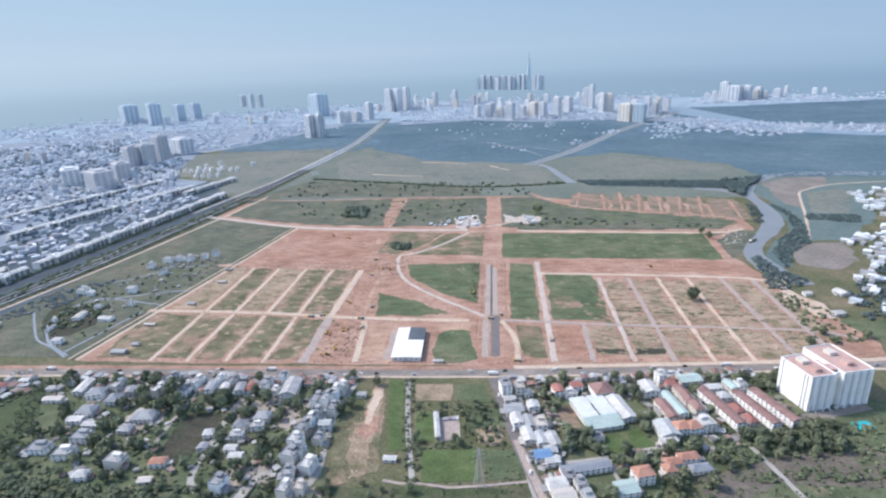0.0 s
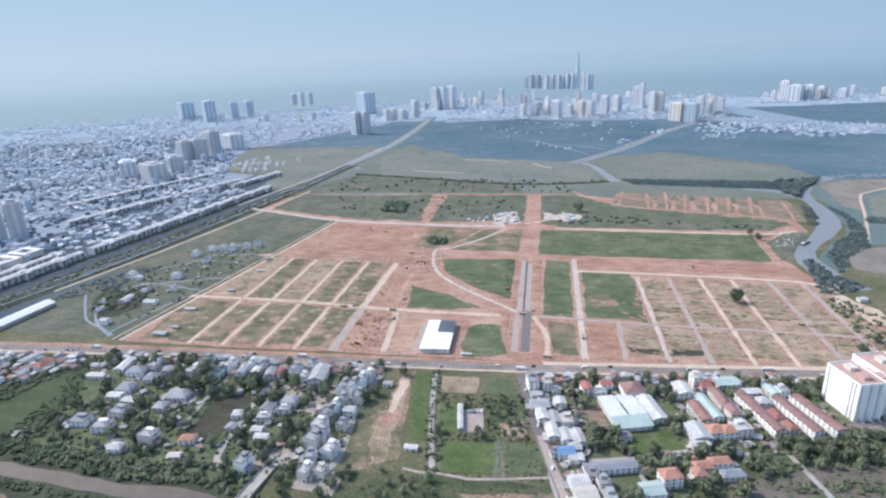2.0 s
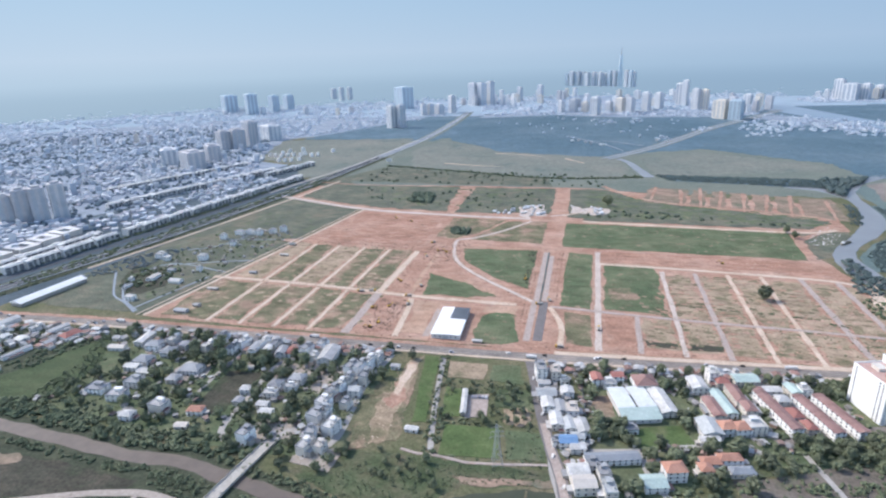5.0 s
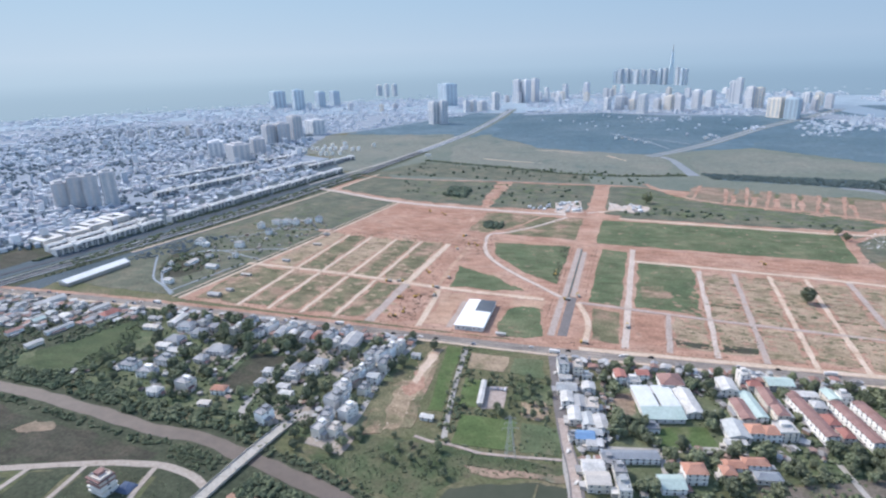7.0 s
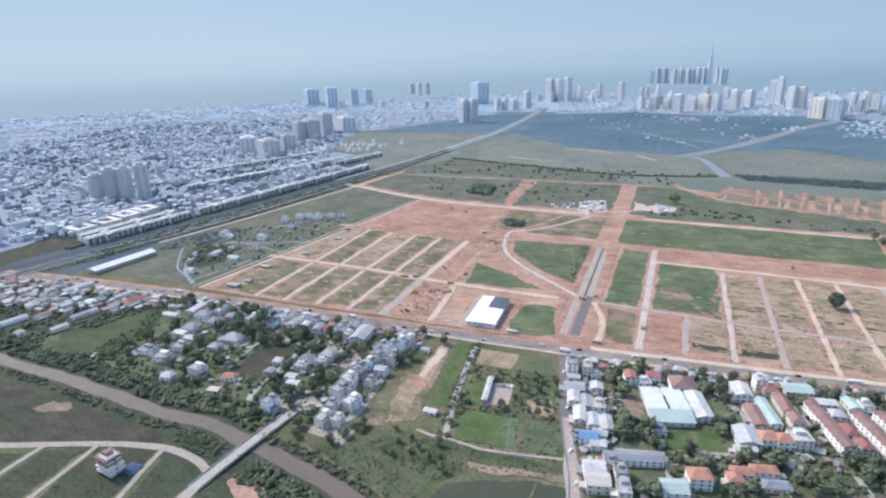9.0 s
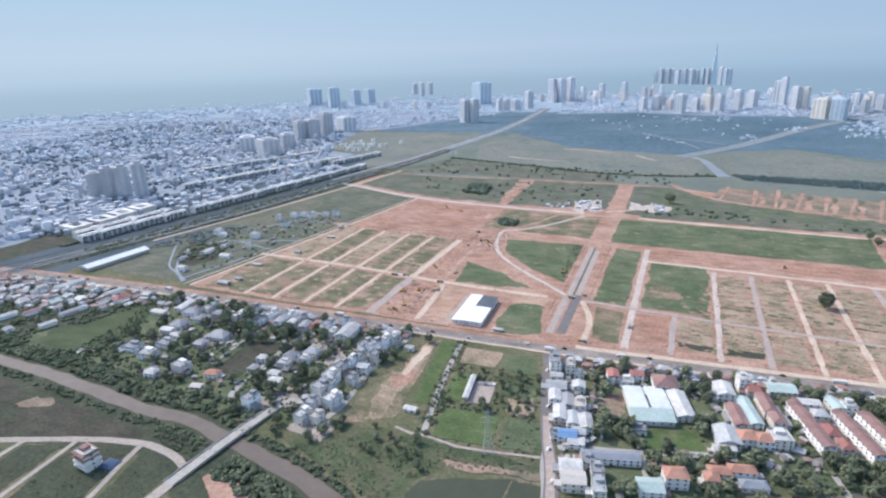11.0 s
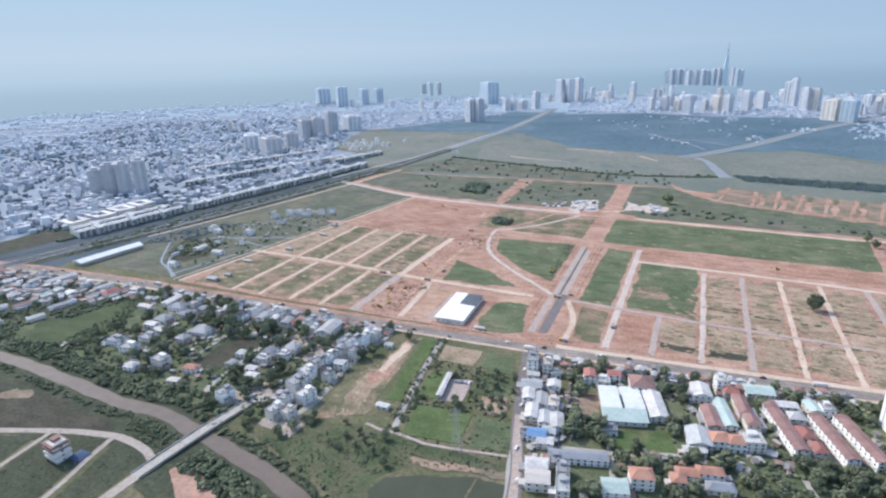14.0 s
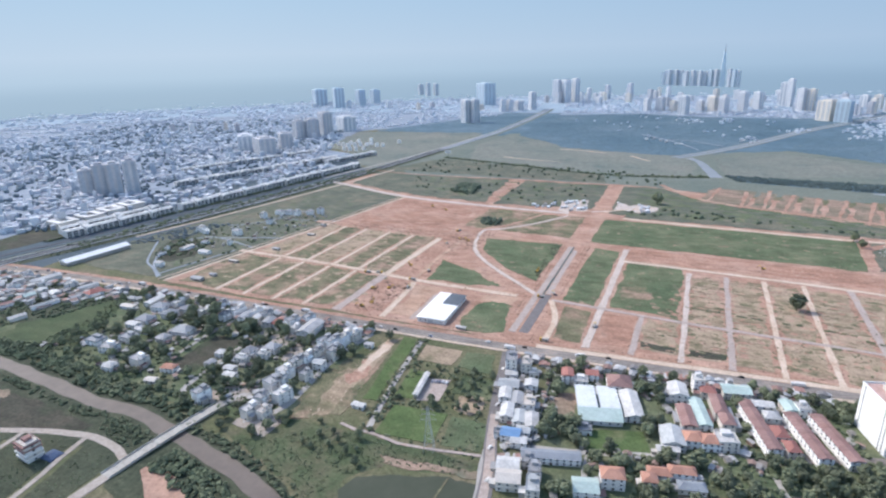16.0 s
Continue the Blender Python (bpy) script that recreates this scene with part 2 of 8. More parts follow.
def clumps(name, centres, sizes, material, rng, flat=0.75, label="", category="trees", kind="stuff"):
    """Many uneven leafy clumps in one mesh."""
    n = len(centres)
    k = len(ICO_V)
    v = ICO_V[None] * (1 + rng.uniform(-0.28, 0.28, (n, k, 1)))
    a = rng.uniform(0, 6.283, n)
    c, s = np.cos(a)[:, None], np.sin(a)[:, None]
    v = np.stack([v[..., 0] * c - v[..., 1] * s, v[..., 0] * s + v[..., 1] * c, v[..., 2] * flat], -1)
    v = v * np.asarray(sizes)[:, None, None] + np.asarray(centres)[:, None]
    f = ICO_F[None] + (np.arange(n) * k)[:, None, None]
    return tagged(raw(name, v.reshape(-1, 3).tolist(), f.reshape(-1, 3).tolist(), material), label, category, kind=kind)


def split_crowns(centres, sizes, rng, count=6):
    """Each crown becomes a heap of smaller clumps: their centres and sizes."""
    c, s = np.repeat(np.asarray(centres, float), count, 0), np.repeat(np.asarray(sizes, float), count)
    n = len(s)
    a, r = rng.uniform(0, 6.283, n), np.sqrt(rng.uniform(0, 1, n)) * 0.75
    lift = (0.75 - r) * rng.uniform(0.3, 1.0, n)
    c = c + np.stack([np.cos(a) * r * s, np.sin(a) * r * s, lift * s], -1)
    return c, s * rng.uniform(0.3, 0.52, n)


def inside(p, poly):
    x, y = p
    hit = False
    for (x0, y0), (x1, y1) in zip(poly, poly[1:] + poly[:1]):
        if (y0 > y) != (y1 > y) and x < (x1 - x0) * (y - y0) / (y1 - y0) + x0:
            hit = not hit
    return hit


def scatter(poly, count, rng, gap=0.0, avoid=()):
    xs, ys = [p[0] for p in poly], [p[1] for p in poly]
    out, tries = [], 0
    while len(out) < count and tries < count * 40:
        tries += 1
        p = (rng.uniform(min(xs), max(xs)), rng.uniform(min(ys), max(ys)))
        if not inside(p, poly) or any(inside(p, a) for a in avoid):
            continue
        if gap and any((p[0] - q[0]) ** 2 + (p[1] - q[1]) ** 2 < gap * gap for q in out):
            continue
        out.append(p)
    return out


def boxes_mesh(name, rows, material, roof=None, label="", category="houses", kind="stuff"):
    """Many small houses in one mesh: rows of x, y, width, depth, height, turn in radians. Every other one has a pitched roof."""
    V, F, MI = [], [], []
    for i, (x, y, w, d, h, a) in enumerate(rows):
        c, s = math.cos(a), math.sin(a)
        base = len(V)
        for z in (-0.5, h):
            for px, py in ((-w / 2, -d / 2), (w / 2, -d / 2), (w / 2, d / 2), (-w / 2, d / 2)):
                V.append((x + px * c - py * s, y + px * s + py * c, z))
        F += [(base, base + 1, base + 5, base + 4), (base + 1, base + 2, base + 6, base + 5), (base + 2, base + 3, base + 7, base + 6), (base + 3, base, base + 4, base + 7)]
        MI += [0] * 4
        b2 = len(V)
        over = 0.4
        rise = (0.16 * w if i % 2 else 0.3)
        for px, py, z in ((-w / 2 - over, -d / 2 - over, h), (w / 2 + over, -d / 2 - over, h), (w / 2 + over, d / 2 + over, h), (-w / 2 - over, d / 2 + over, h), (0, -d / 2 - over, h + rise), (0, d / 2 + over, h + rise)):
            V.append((x + px * c - py * s, y + px * s + py * c, z + 0.02))
        F += [(b2, b2 + 4, b2 + 5, b2 + 3), (b2 + 4, b2 + 1, b2 + 2, b2 + 5), (b2, b2 + 1, b2 + 4), (b2 + 2, b2 + 3, b2 + 5), (b2, b2 + 3, b2 + 2, b2 + 1)]
        MI += [1] * 5
    return tagged(raw(name, V, F, [material, roof or material], MI), label, category, kind=kind)

ROOF = {
    "W": surface("white_sheet_roof", [(0.3, (0.46, 0.44, 0.405)), (0.7, (0.67, 0.645, 0.605))], 0.12, 0.6, 0.28, rough=0.8, vary=0.28, spots=((0.42, 0.39, 0.36), 0.25, 0.6)),
    "L": surface("pale_blue_roof", [(0.3, (0.41, 0.415, 0.4)), (0.7, (0.53, 0.53, 0.51))], 0.12, 0.6, 0.25, rough=0.8, vary=0.2, spots=((0.4, 0.4, 0.39), 0.25, 0.62)),
    "B": surface("blue_grey_roof", [(0.3, (0.35, 0.35, 0.345)), (0.7, (0.45, 0.445, 0.435))], 0.06, 0.9, 0.2, rough=0.8, vary=0.18),
    "G": surface("grey_cement_roof", [(0.3, (0.3, 0.3, 0.3)), (0.7, (0.43, 0.42, 0.41))], 0.1, 1.0, 0.25, rough=0.8, vary=0.2),
    "S": surface("slate_blue_sheet_roof", [(0.3, (0.24, 0.255, 0.275)), (0.7, (0.33, 0.345, 0.36))], 0.1, 1.0, 0.2, rough=0.8, vary=0.1),
    "C": surface("bright_blue_roof", [(0.3, (0.14, 0.24, 0.4)), (0.7, (0.2, 0.32, 0.48))], 0.1, 1.0, 0.2, rough=0.8),
    "M": surface("mint_roof", [(0.3, (0.4, 0.485, 0.435)), (0.7, (0.5, 0.58, 0.53))], 0.1, 0.6, 0.22, rough=0.8, vary=0.12),
    "R": surface("red_tile_roof", [(0.3, (0.33, 0.14, 0.115)), (0.7, (0.43, 0.205, 0.165))], 0.12, 1.4, 0.24, rough=0.8, vary=0.18),
    "N": surface("brown_tile_roof", [(0.3, (0.26, 0.15, 0.13)), (0.7, (0.37, 0.235, 0.205))], 0.12, 1.4, 0.24, rough=0.85, vary=0.18),
    "O": surface("orange_tile_roof", [(0.3, (0.42, 0.21, 0.145)), (0.7, (0.53, 0.29, 0.21))], 0.12, 1.4, 0.22, rough=0.8, vary=0.12),
    "P": surface("pale_tan_roof", [(0.3, (0.52, 0.46, 0.4)), (0.7, (0.63, 0.57, 0.5))], 0.1, 1.0, 0.2, rough=0.8, vary=0.12),
}
ROOF_WORDS = {"W": "white sheet-metal", "L": "pale blue", "B": "blue-grey", "G": "grey cement", "S": "slate-blue sheet-metal", "C": "bright blue",
              "M": "mint-green", "R": "red tiled", "N": "brown tiled", "O": "orange tiled", "P": "pale tan"}
# haze is mixed into the city's wall and roof colours: blue-grey, low contrast
M_CITY = islands("hazed_city_walls", [(0.52, 0.55, 0.58), (0.46, 0.5, 0.55), (0.68, 0.68, 0.69), (0.42, 0.46, 0.51), (0.58, 0.57, 0.58), (0.78, 0.77, 0.77), (0.5, 0.52, 0.56)])
M_FARCITY = islands("hazed_far_city_walls", [(0.5, 0.55, 0.6), (0.45, 0.51, 0.57), (0.66, 0.68, 0.7), (0.46, 0.52, 0.58), (0.55, 0.58, 0.62)])
M_FARROOF = islands("hazed_far_city_roofs", [(0.46, 0.51, 0.56), (0.38, 0.44, 0.5), (0.6, 0.62, 0.65), (0.36, 0.42, 0.48), (0.76, 0.77, 0.77), (0.44, 0.49, 0.55), (0.55, 0.53, 0.55)])
# farthest land paled towards the backdrop's haze colour
M_FARLAND = surface("hazed_far_city_paving", [(0.3, (0.3, 0.37, 0.42)), (0.7, (0.34, 0.41, 0.46))], 0.003, 0.012, 0.2)
# city leaves lightened and blued to paint haze
M_CITYLEAF = surface("hazed_city_foliage", [(0.3, (0.165, 0.205, 0.225)), (0.7, (0.205, 0.245, 0.26))], 0.02, 0.3, 0.2, vary=0.2, island=True)
M_SHEDWALL = islands("shed_walls", [(0.5, 0.5, 0.49), (0.66, 0.66, 0.65), (0.42, 0.42, 0.42)])
M_SHEDROOF = islands("shed_roofs", [(0.78, 0.78, 0.77), (0.66, 0.67, 0.67), (0.5, 0.52, 0.54), (0.82, 0.81, 0.79), (0.36, 0.33, 0.32)])
# nearer roofs and paving with the same painted haze blue
M_CITYROOF = islands("hazed_city_roofs", [(0.58, 0.6, 0.62), (0.36, 0.4, 0.45), (0.47, 0.49, 0.53), (0.42, 0.39, 0.41), (0.8, 0.8, 0.79), (0.34, 0.38, 0.43), (0.5, 0.44, 0.44), (0.7, 0.7, 0.7), (0.42, 0.45, 0.49)])
M_CITYLAND = surface("hazed_city_paving", [(0.3, (0.25, 0.285, 0.325)), (0.7, (0.31, 0.345, 0.385))], 0.006, 0.04, 0.3)
M_PINK = surface("salmon_roof_tiles", [(0.3, (0.47, 0.3, 0.25)), (0.7, (0.58, 0.4, 0.345))], 0.1, 0.8, 0.15)
M_CREAM = surface("cream_wall", [(0.3, (0.62, 0.56, 0.48)), (0.7, (0.73, 0.67, 0.59))], 0.1, 0.8, 0.14, rough=0.8, vary=0.12)
M_TOWER = surface("tower_wall", [(0.3, (0.64, 0.635, 0.63)), (0.7, (0.76, 0.75, 0.74))], 0.05, 0.3, 0.15, rough=0.8, vary=0.2)
# aerial perspective painted in: brownish walls paled to mauve-grey
M_TMAUVE = surface("hazed_mauve_tower_wall", [(0.3, (0.5, 0.485, 0.485)), (0.7, (0.6, 0.585, 0.585))], 0.05, 0.3, 0.15, rough=0.8, vary=0.2)
# glass lifted towards haze colour; the near apartment block shares it
M_TGLASS = surface("tower_glass", [(0.3, (0.33, 0.37, 0.42)), (0.7, (0.4, 0.44, 0.49))], 0.1, rough=0.5)
# far glazed walls painted close to the haze colour
M_TEAL = surface("hazed_curtain_wall", [(0.3, (0.5, 0.58, 0.62)), (0.7, (0.56, 0.63, 0.67))], 0.05, rough=0.8)
M_STEEL = surface("galvanised_steel", [(0.3, (0.36, 0.36, 0.35)), (0.7, (0.46, 0.455, 0.445))], 0.5, rough=0.75)
M_DARKROOF = surface("dark_sheet_roof", [(0.3, (0.07, 0.08, 0.09)), (0.7, (0.11, 0.12, 0.13))], 0.1, 1.0, 0.2, rough=0.6)
M_HEDGE = surface("dark_scrub", [(0.3, (0.058, 0.07, 0.045)), (0.7, (0.1, 0.105, 0.066))], 0.03, 0.3, 0.5, bump=0.5, bump_scale=0.4, streak=0.2)
# khaki grass cooled with some painted haze
M_HAZEKHAKI = surface("khaki_meadow", [(0.25, (0.165, 0.185, 0.155)), (0.5, (0.205, 0.212, 0.175)), (0.75, (0.248, 0.238, 0.195))], 0.006, 0.1, 0.3, spots=((0.145, 0.172, 0.15), 0.01, 0.56), streak=0.15)
M_FARGRASS = surface("northern_grass", [(0.3, (0.105, 0.12, 0.088)), (0.5, (0.145, 0.15, 0.108)), (0.7, (0.205, 0.188, 0.135))], 0.025, 0.4, 0.45, bump=0.4, bump_scale=0.5, spots=((0.2, 0.175, 0.125), 0.015, 0.56), streak=0.22)
# marsh greens shifted to blue: the haze is in the colour
M_MARSH = surface("hazed_marsh_floor", [(0.3, (0.085, 0.14, 0.172)), (0.5, (0.11, 0.167, 0.2)), (0.7, (0.15, 0.205, 0.235))], 0.004, 0.03, 0.3, bump=1.0, bump_scale=0.1, spots=((0.17, 0.215, 0.23), 0.006, 0.62))
M_MARSHLEAF = surface("hazed_marsh_foliage", [(0.3, (0.095, 0.148, 0.175)), (0.5, (0.115, 0.17, 0.195)), (0.7, (0.15, 0.2, 0.22))], 0.004, 0.3, 0.12, vary=0.12, island=True)
M_MEADOWBUSH = surface("meadow_bush", [(0.3, (0.085, 0.11, 0.075)), (0.55, (0.115, 0.14, 0.095)), (0.8, (0.15, 0.17, 0.115))], 0.05, 0.5, 0.3, vary=0.3, island=True)
M_PALERUBBLE = islands("pale_rubble", [(0.6, 0.56, 0.51), (0.45, 0.41, 0.37), (0.7, 0.67, 0.62), (0.36, 0.27, 0.21)])
M_POOL = surface("turquoise_pool_water", [(0.3, (0.04, 0.42, 0.44)), (0.7, (0.06, 0.5, 0.52))], 0.3, rough=0.2)
M_PLOTTRACK = surface("plot_track", [(0.3, (0.36, 0.3, 0.25)), (0.7, (0.45, 0.385, 0.325))], 0.05, 0.4, 0.28, spots=((0.26, 0.22, 0.17), 0.08, 0.62))
M_BRIDGE = surface("bridge_concrete", [(0.3, (0.4, 0.36, 0.31)), (0.7, (0.49, 0.45, 0.395))], 0.08, 0.5, 0.25, spots=((0.3, 0.27, 0.235), 0.1, 0.6))
M_TARP = surface("blue_tarpaulin", [(0.3, (0.07, 0.095, 0.15)), (0.7, (0.1, 0.13, 0.2))], 0.3, rough=0.8)
M_YELLOW = surface("machine_yellow", [(0.3, (0.5, 0.28, 0.03)), (0.7, (0.6, 0.36, 0.05))], 0.5, rough=0.6)
M_RUBBER = surface("black_rubber", [(0.3, (0.02, 0.02, 0.02)), (0.7, (0.04, 0.04, 0.04))], 0.5)
M_PAINT = surface("car_paint", [(0.3, (0.5, 0.5, 0.5)), (0.7, (0.62, 0.62, 0.62))], 0.3, rough=0.35, vary=0.7)
M_SHED = islands("yard_sheds", [(0.28, 0.26, 0.24), (0.36, 0.33, 0.3), (0.21, 0.19, 0.17), (0.46, 0.44, 0.41), (0.29, 0.19, 0.15), (0.4, 0.39, 0.37)])
M_TOWNROOF = islands("town_roofs", [(0.3, 0.26, 0.24), (0.42, 0.4, 0.38), (0.25, 0.15, 0.12), (0.55, 0.53, 0.5), (0.34, 0.19, 0.15), (0.3, 0.31, 0.32), (0.22, 0.2, 0.19)])
M_TOWNWALL = islands("town_walls", [(0.45, 0.42, 0.38), (0.55, 0.52, 0.48), (0.38, 0.36, 0.34), (0.5, 0.44, 0.37)])
M_BRIGHT = surface("fresh_white_paint", [(0.3, (0.8, 0.775, 0.735)), (0.7, (0.87, 0.845, 0.81))], 0.1, 0.8, 0.08, rough=0.8)
M_PADDY = surface("paddy_green", [(0.25, (0.06, 0.085, 0.042)), (0.5, (0.084, 0.108, 0.053)), (0.75, (0.115, 0.13, 0.068))], 0.03, 0.4, 0.4, bump=0.3, bump_scale=0.5, streak=0.2)
ROOF["V"] = M_BRIGHT
ROOF_WORDS["V"] = "bright white"
# far river: the pale blue of haze is put into the water colour
M_FARRIVER = surface("hazed_far_river_water", [(0.3, (0.205, 0.265, 0.31)), (0.7, (0.24, 0.3, 0.35))], 0.003, rough=0.6)
# far grass greyed and blued to paint haze
M_HAZEGRASS = surface("hazed_lowland_grass", [(0.3, (0.15, 0.175, 0.145)), (0.7, (0.205, 0.215, 0.17))], 0.01, 0.2, 0.3, streak=0.1)
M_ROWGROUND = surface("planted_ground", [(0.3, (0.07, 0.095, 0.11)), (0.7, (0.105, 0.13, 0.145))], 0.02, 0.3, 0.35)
# paler, bluer asphalt copy with haze in its colour
M_HAZEROAD = surface("far_road", [(0.3, (0.25, 0.28, 0.31)), (0.7, (0.32, 0.345, 0.37))], 0.02, 0.2, 0.2)
M_EASTBROWN = surface("eastern_brown_ground", [(0.3, (0.21, 0.18, 0.155)), (0.7, (0.3, 0.255, 0.22))], 0.015, 0.2, 0.35, spots=((0.17, 0.185, 0.15), 0.02, 0.58))
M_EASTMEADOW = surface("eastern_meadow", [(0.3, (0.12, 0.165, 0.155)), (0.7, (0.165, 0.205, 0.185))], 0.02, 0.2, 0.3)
M_REDEARTH = surface("levelled_red_earth", [(0.25, (0.31, 0.165, 0.115)), (0.5, (0.41, 0.235, 0.165)), (0.75, (0.5, 0.325, 0.245))], 0.016, 0.3, 0.35, bump=0.5, bump_scale=0.35, spots=((0.29, 0.2, 0.145), 0.03, 0.6), streak=0.28)
M_SPOIL = surface("dark_spoil", [(0.3, (0.17, 0.115, 0.085)), (0.7, (0.26, 0.175, 0.13))], 0.2, 1.0, 0.35)
M_FANSOIL = surface("fan_soil", [(0.3, (0.19, 0.165, 0.115)), (0.5, (0.29, 0.215, 0.155)), (0.7, (0.4, 0.265, 0.195))], 0.018, 0.3, 0.4, bump=0.4, bump_scale=0.5, spots=((0.13, 0.15, 0.1), 0.02, 0.57), streak=0.25)
M_MEDIAN = surface("median_ditch", [(0.3, (0.1, 0.125, 0.115)), (0.7, (0.16, 0.175, 0.155))], 0.05, 0.5, 0.3)
M_ORCHARD = surface("orchard_soil", [(0.3, (0.145, 0.125, 0.098)), (0.7, (0.22, 0.182, 0.15))], 0.03, 0.4, 0.4, spots=((0.11, 0.125, 0.07), 0.03, 0.56), streak=0.2)
M_ROUGH = surface("rough_growth_ground", [(0.3, (0.062, 0.088, 0.045)), (0.45, (0.1, 0.12, 0.062)), (0.58, (0.14, 0.138, 0.08)), (0.72, (0.19, 0.15, 0.105))], 0.045, 0.4, 0.45, bump=0.5, bump_scale=0.5, spots=((0.05, 0.078, 0.042), 0.09, 0.6), streak=0.2)
M_SHEET = surface("weathered_white_sheet", [(0.3, (0.6, 0.61, 0.585)), (0.7, (0.71, 0.715, 0.69))], 0.08, 0.6, 0.16, rough=0.8, spots=((0.52, 0.51, 0.47), 0.12, 0.62))
M_EXPW = surface("expressway_asphalt", [(0.3, (0.075, 0.08, 0.09)), (0.7, (0.11, 0.115, 0.125))], 0.03, 0.3, 0.3, rough=0.95)
# mangrove green painted towards hazy teal
M_MANGROVE = surface("hazed_mangrove_foliage", [(0.3, (0.088, 0.118, 0.112)), (0.55, (0.105, 0.135, 0.126)), (0.8, (0.128, 0.155, 0.138))], 0.02, 0.3, 0.2, vary=0.18, island=True)
M_SANDY = surface("orange_sand", [(0.3, (0.43, 0.265, 0.18)), (0.7, (0.53, 0.365, 0.265))], 0.03, 0.4, 0.35, bump=0.2, bump_scale=0.5, spots=((0.38, 0.24, 0.165), 0.05, 0.55), streak=0.22)

# ---- the ground ----
def sheet(name, x0, x1, y0, y1, z, material, label, category):
    bm = bmesh.new()
    box(bm, x0, x1, y0, y1, -3.0, z)
    return tagged(link(name, bm, material), label, category, kind="structure")


sheet("ground", -6500, 6500, -1400, 5300, 0.0, M_SCRUB, "flat scrubby green and brown ground reaching the hazy horizon", "ground")


def backdrop():
    """The hazy distance behind the last houses: a plain glowing curtain far away."""
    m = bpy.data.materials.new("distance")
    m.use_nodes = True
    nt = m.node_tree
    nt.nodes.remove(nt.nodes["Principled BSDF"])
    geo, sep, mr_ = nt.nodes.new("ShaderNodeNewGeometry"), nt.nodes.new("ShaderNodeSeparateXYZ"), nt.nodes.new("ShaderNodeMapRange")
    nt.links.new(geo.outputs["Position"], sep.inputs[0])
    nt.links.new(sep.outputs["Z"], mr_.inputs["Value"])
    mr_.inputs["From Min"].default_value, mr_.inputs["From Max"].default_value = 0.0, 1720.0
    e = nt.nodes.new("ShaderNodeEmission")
    # sky and haze painted as emission, palest near eye level
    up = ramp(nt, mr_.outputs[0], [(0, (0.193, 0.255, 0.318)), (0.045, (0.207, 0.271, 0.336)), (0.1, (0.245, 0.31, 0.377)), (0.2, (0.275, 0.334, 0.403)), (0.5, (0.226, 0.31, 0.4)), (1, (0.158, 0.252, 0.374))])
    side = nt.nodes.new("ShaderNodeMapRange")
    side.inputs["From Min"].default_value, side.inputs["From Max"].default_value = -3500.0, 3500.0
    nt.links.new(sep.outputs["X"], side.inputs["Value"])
    # brighter western haze painted in, dimming eastwards
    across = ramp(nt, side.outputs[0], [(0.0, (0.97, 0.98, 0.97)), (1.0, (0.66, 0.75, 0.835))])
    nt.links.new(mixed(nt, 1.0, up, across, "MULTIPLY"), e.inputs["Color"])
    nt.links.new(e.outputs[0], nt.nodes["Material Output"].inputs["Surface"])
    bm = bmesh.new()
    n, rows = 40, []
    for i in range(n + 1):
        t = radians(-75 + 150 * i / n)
        # the sloping foot glows too, hiding the curtain's own shadow on the land
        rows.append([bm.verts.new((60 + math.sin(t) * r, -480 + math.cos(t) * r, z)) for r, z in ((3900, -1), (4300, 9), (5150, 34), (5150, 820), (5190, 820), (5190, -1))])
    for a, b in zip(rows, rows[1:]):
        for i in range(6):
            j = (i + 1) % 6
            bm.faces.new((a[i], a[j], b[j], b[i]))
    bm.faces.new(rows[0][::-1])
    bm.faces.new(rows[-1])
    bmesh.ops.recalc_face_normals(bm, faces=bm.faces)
    return tagged(link("backdrop", bm, m), "glowing curtain painted as pale blue-grey sky and far haze", "backdrop", kind="structure")


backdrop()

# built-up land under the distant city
patch("city_land", [(-700, 60), (-660, 480), (-640, 760), (-780, 960), (-900, 1010), (-1060, 1460), (-700, 1900), (-560, 2300), (-450, 2200), (300, 2130), (560, 2080), (700, 2200), (1050, 2850), (1800, 2700), (4300, 3300), (4300, 5250), (-6400, 5250), (-6400, 3000), (-3400, 1000), (-1700, -300), (-900, -120), (-740, -60)], M_CITYLAND, 0.08, 60, 15, "paved land under the city, paled with painted haze", "ground")
patch("far_city_land", [(-6400, 400), (-3300, 900), (-2500, 1700), (-1600, 2250), (-700, 2300), (900, 2600), (1800, 2750), (4300, 3320), (4300, 5240), (-6400, 5240)], M_FARLAND, 0.2, 80, 40, "land under the farthest city, painted in haze colour", "ground")
patch("city_land", [(660, 2060), (1000, 1640), (1400, 1540), (2900, 1600), (2900, 1900), (1300, 1820), (1050, 1960), (800, 2250)], M_CITYLAND, 0.08, 40, 10, "paved land under riverside houses, paled with painted haze", "ground")

# the building site
SITE = [(-452, 4), (-372, 512), (-600, 600), (-560, 700), (-200, 735), (60, 735), (160, 700), (460, 640), (450, 470), (360, 330), (375, 240), (405, 60), (395, 32), (200, 18), (0, 4)]
patch("site_earth", SITE, M_EARTH, 0.12, label="bare red earth of a levelled building site", category="ground")
LX, RX = (-367, -326, -283, -241, -198), (65, 105, 146, 186, 225, 264, 308, 347)


def south_l(x):        # the cross street of the western half
    return 130 - 0.07 * (x + 400)


def south_r(x):        # the cross street of the eastern half
    return 109 - 0.068 * x


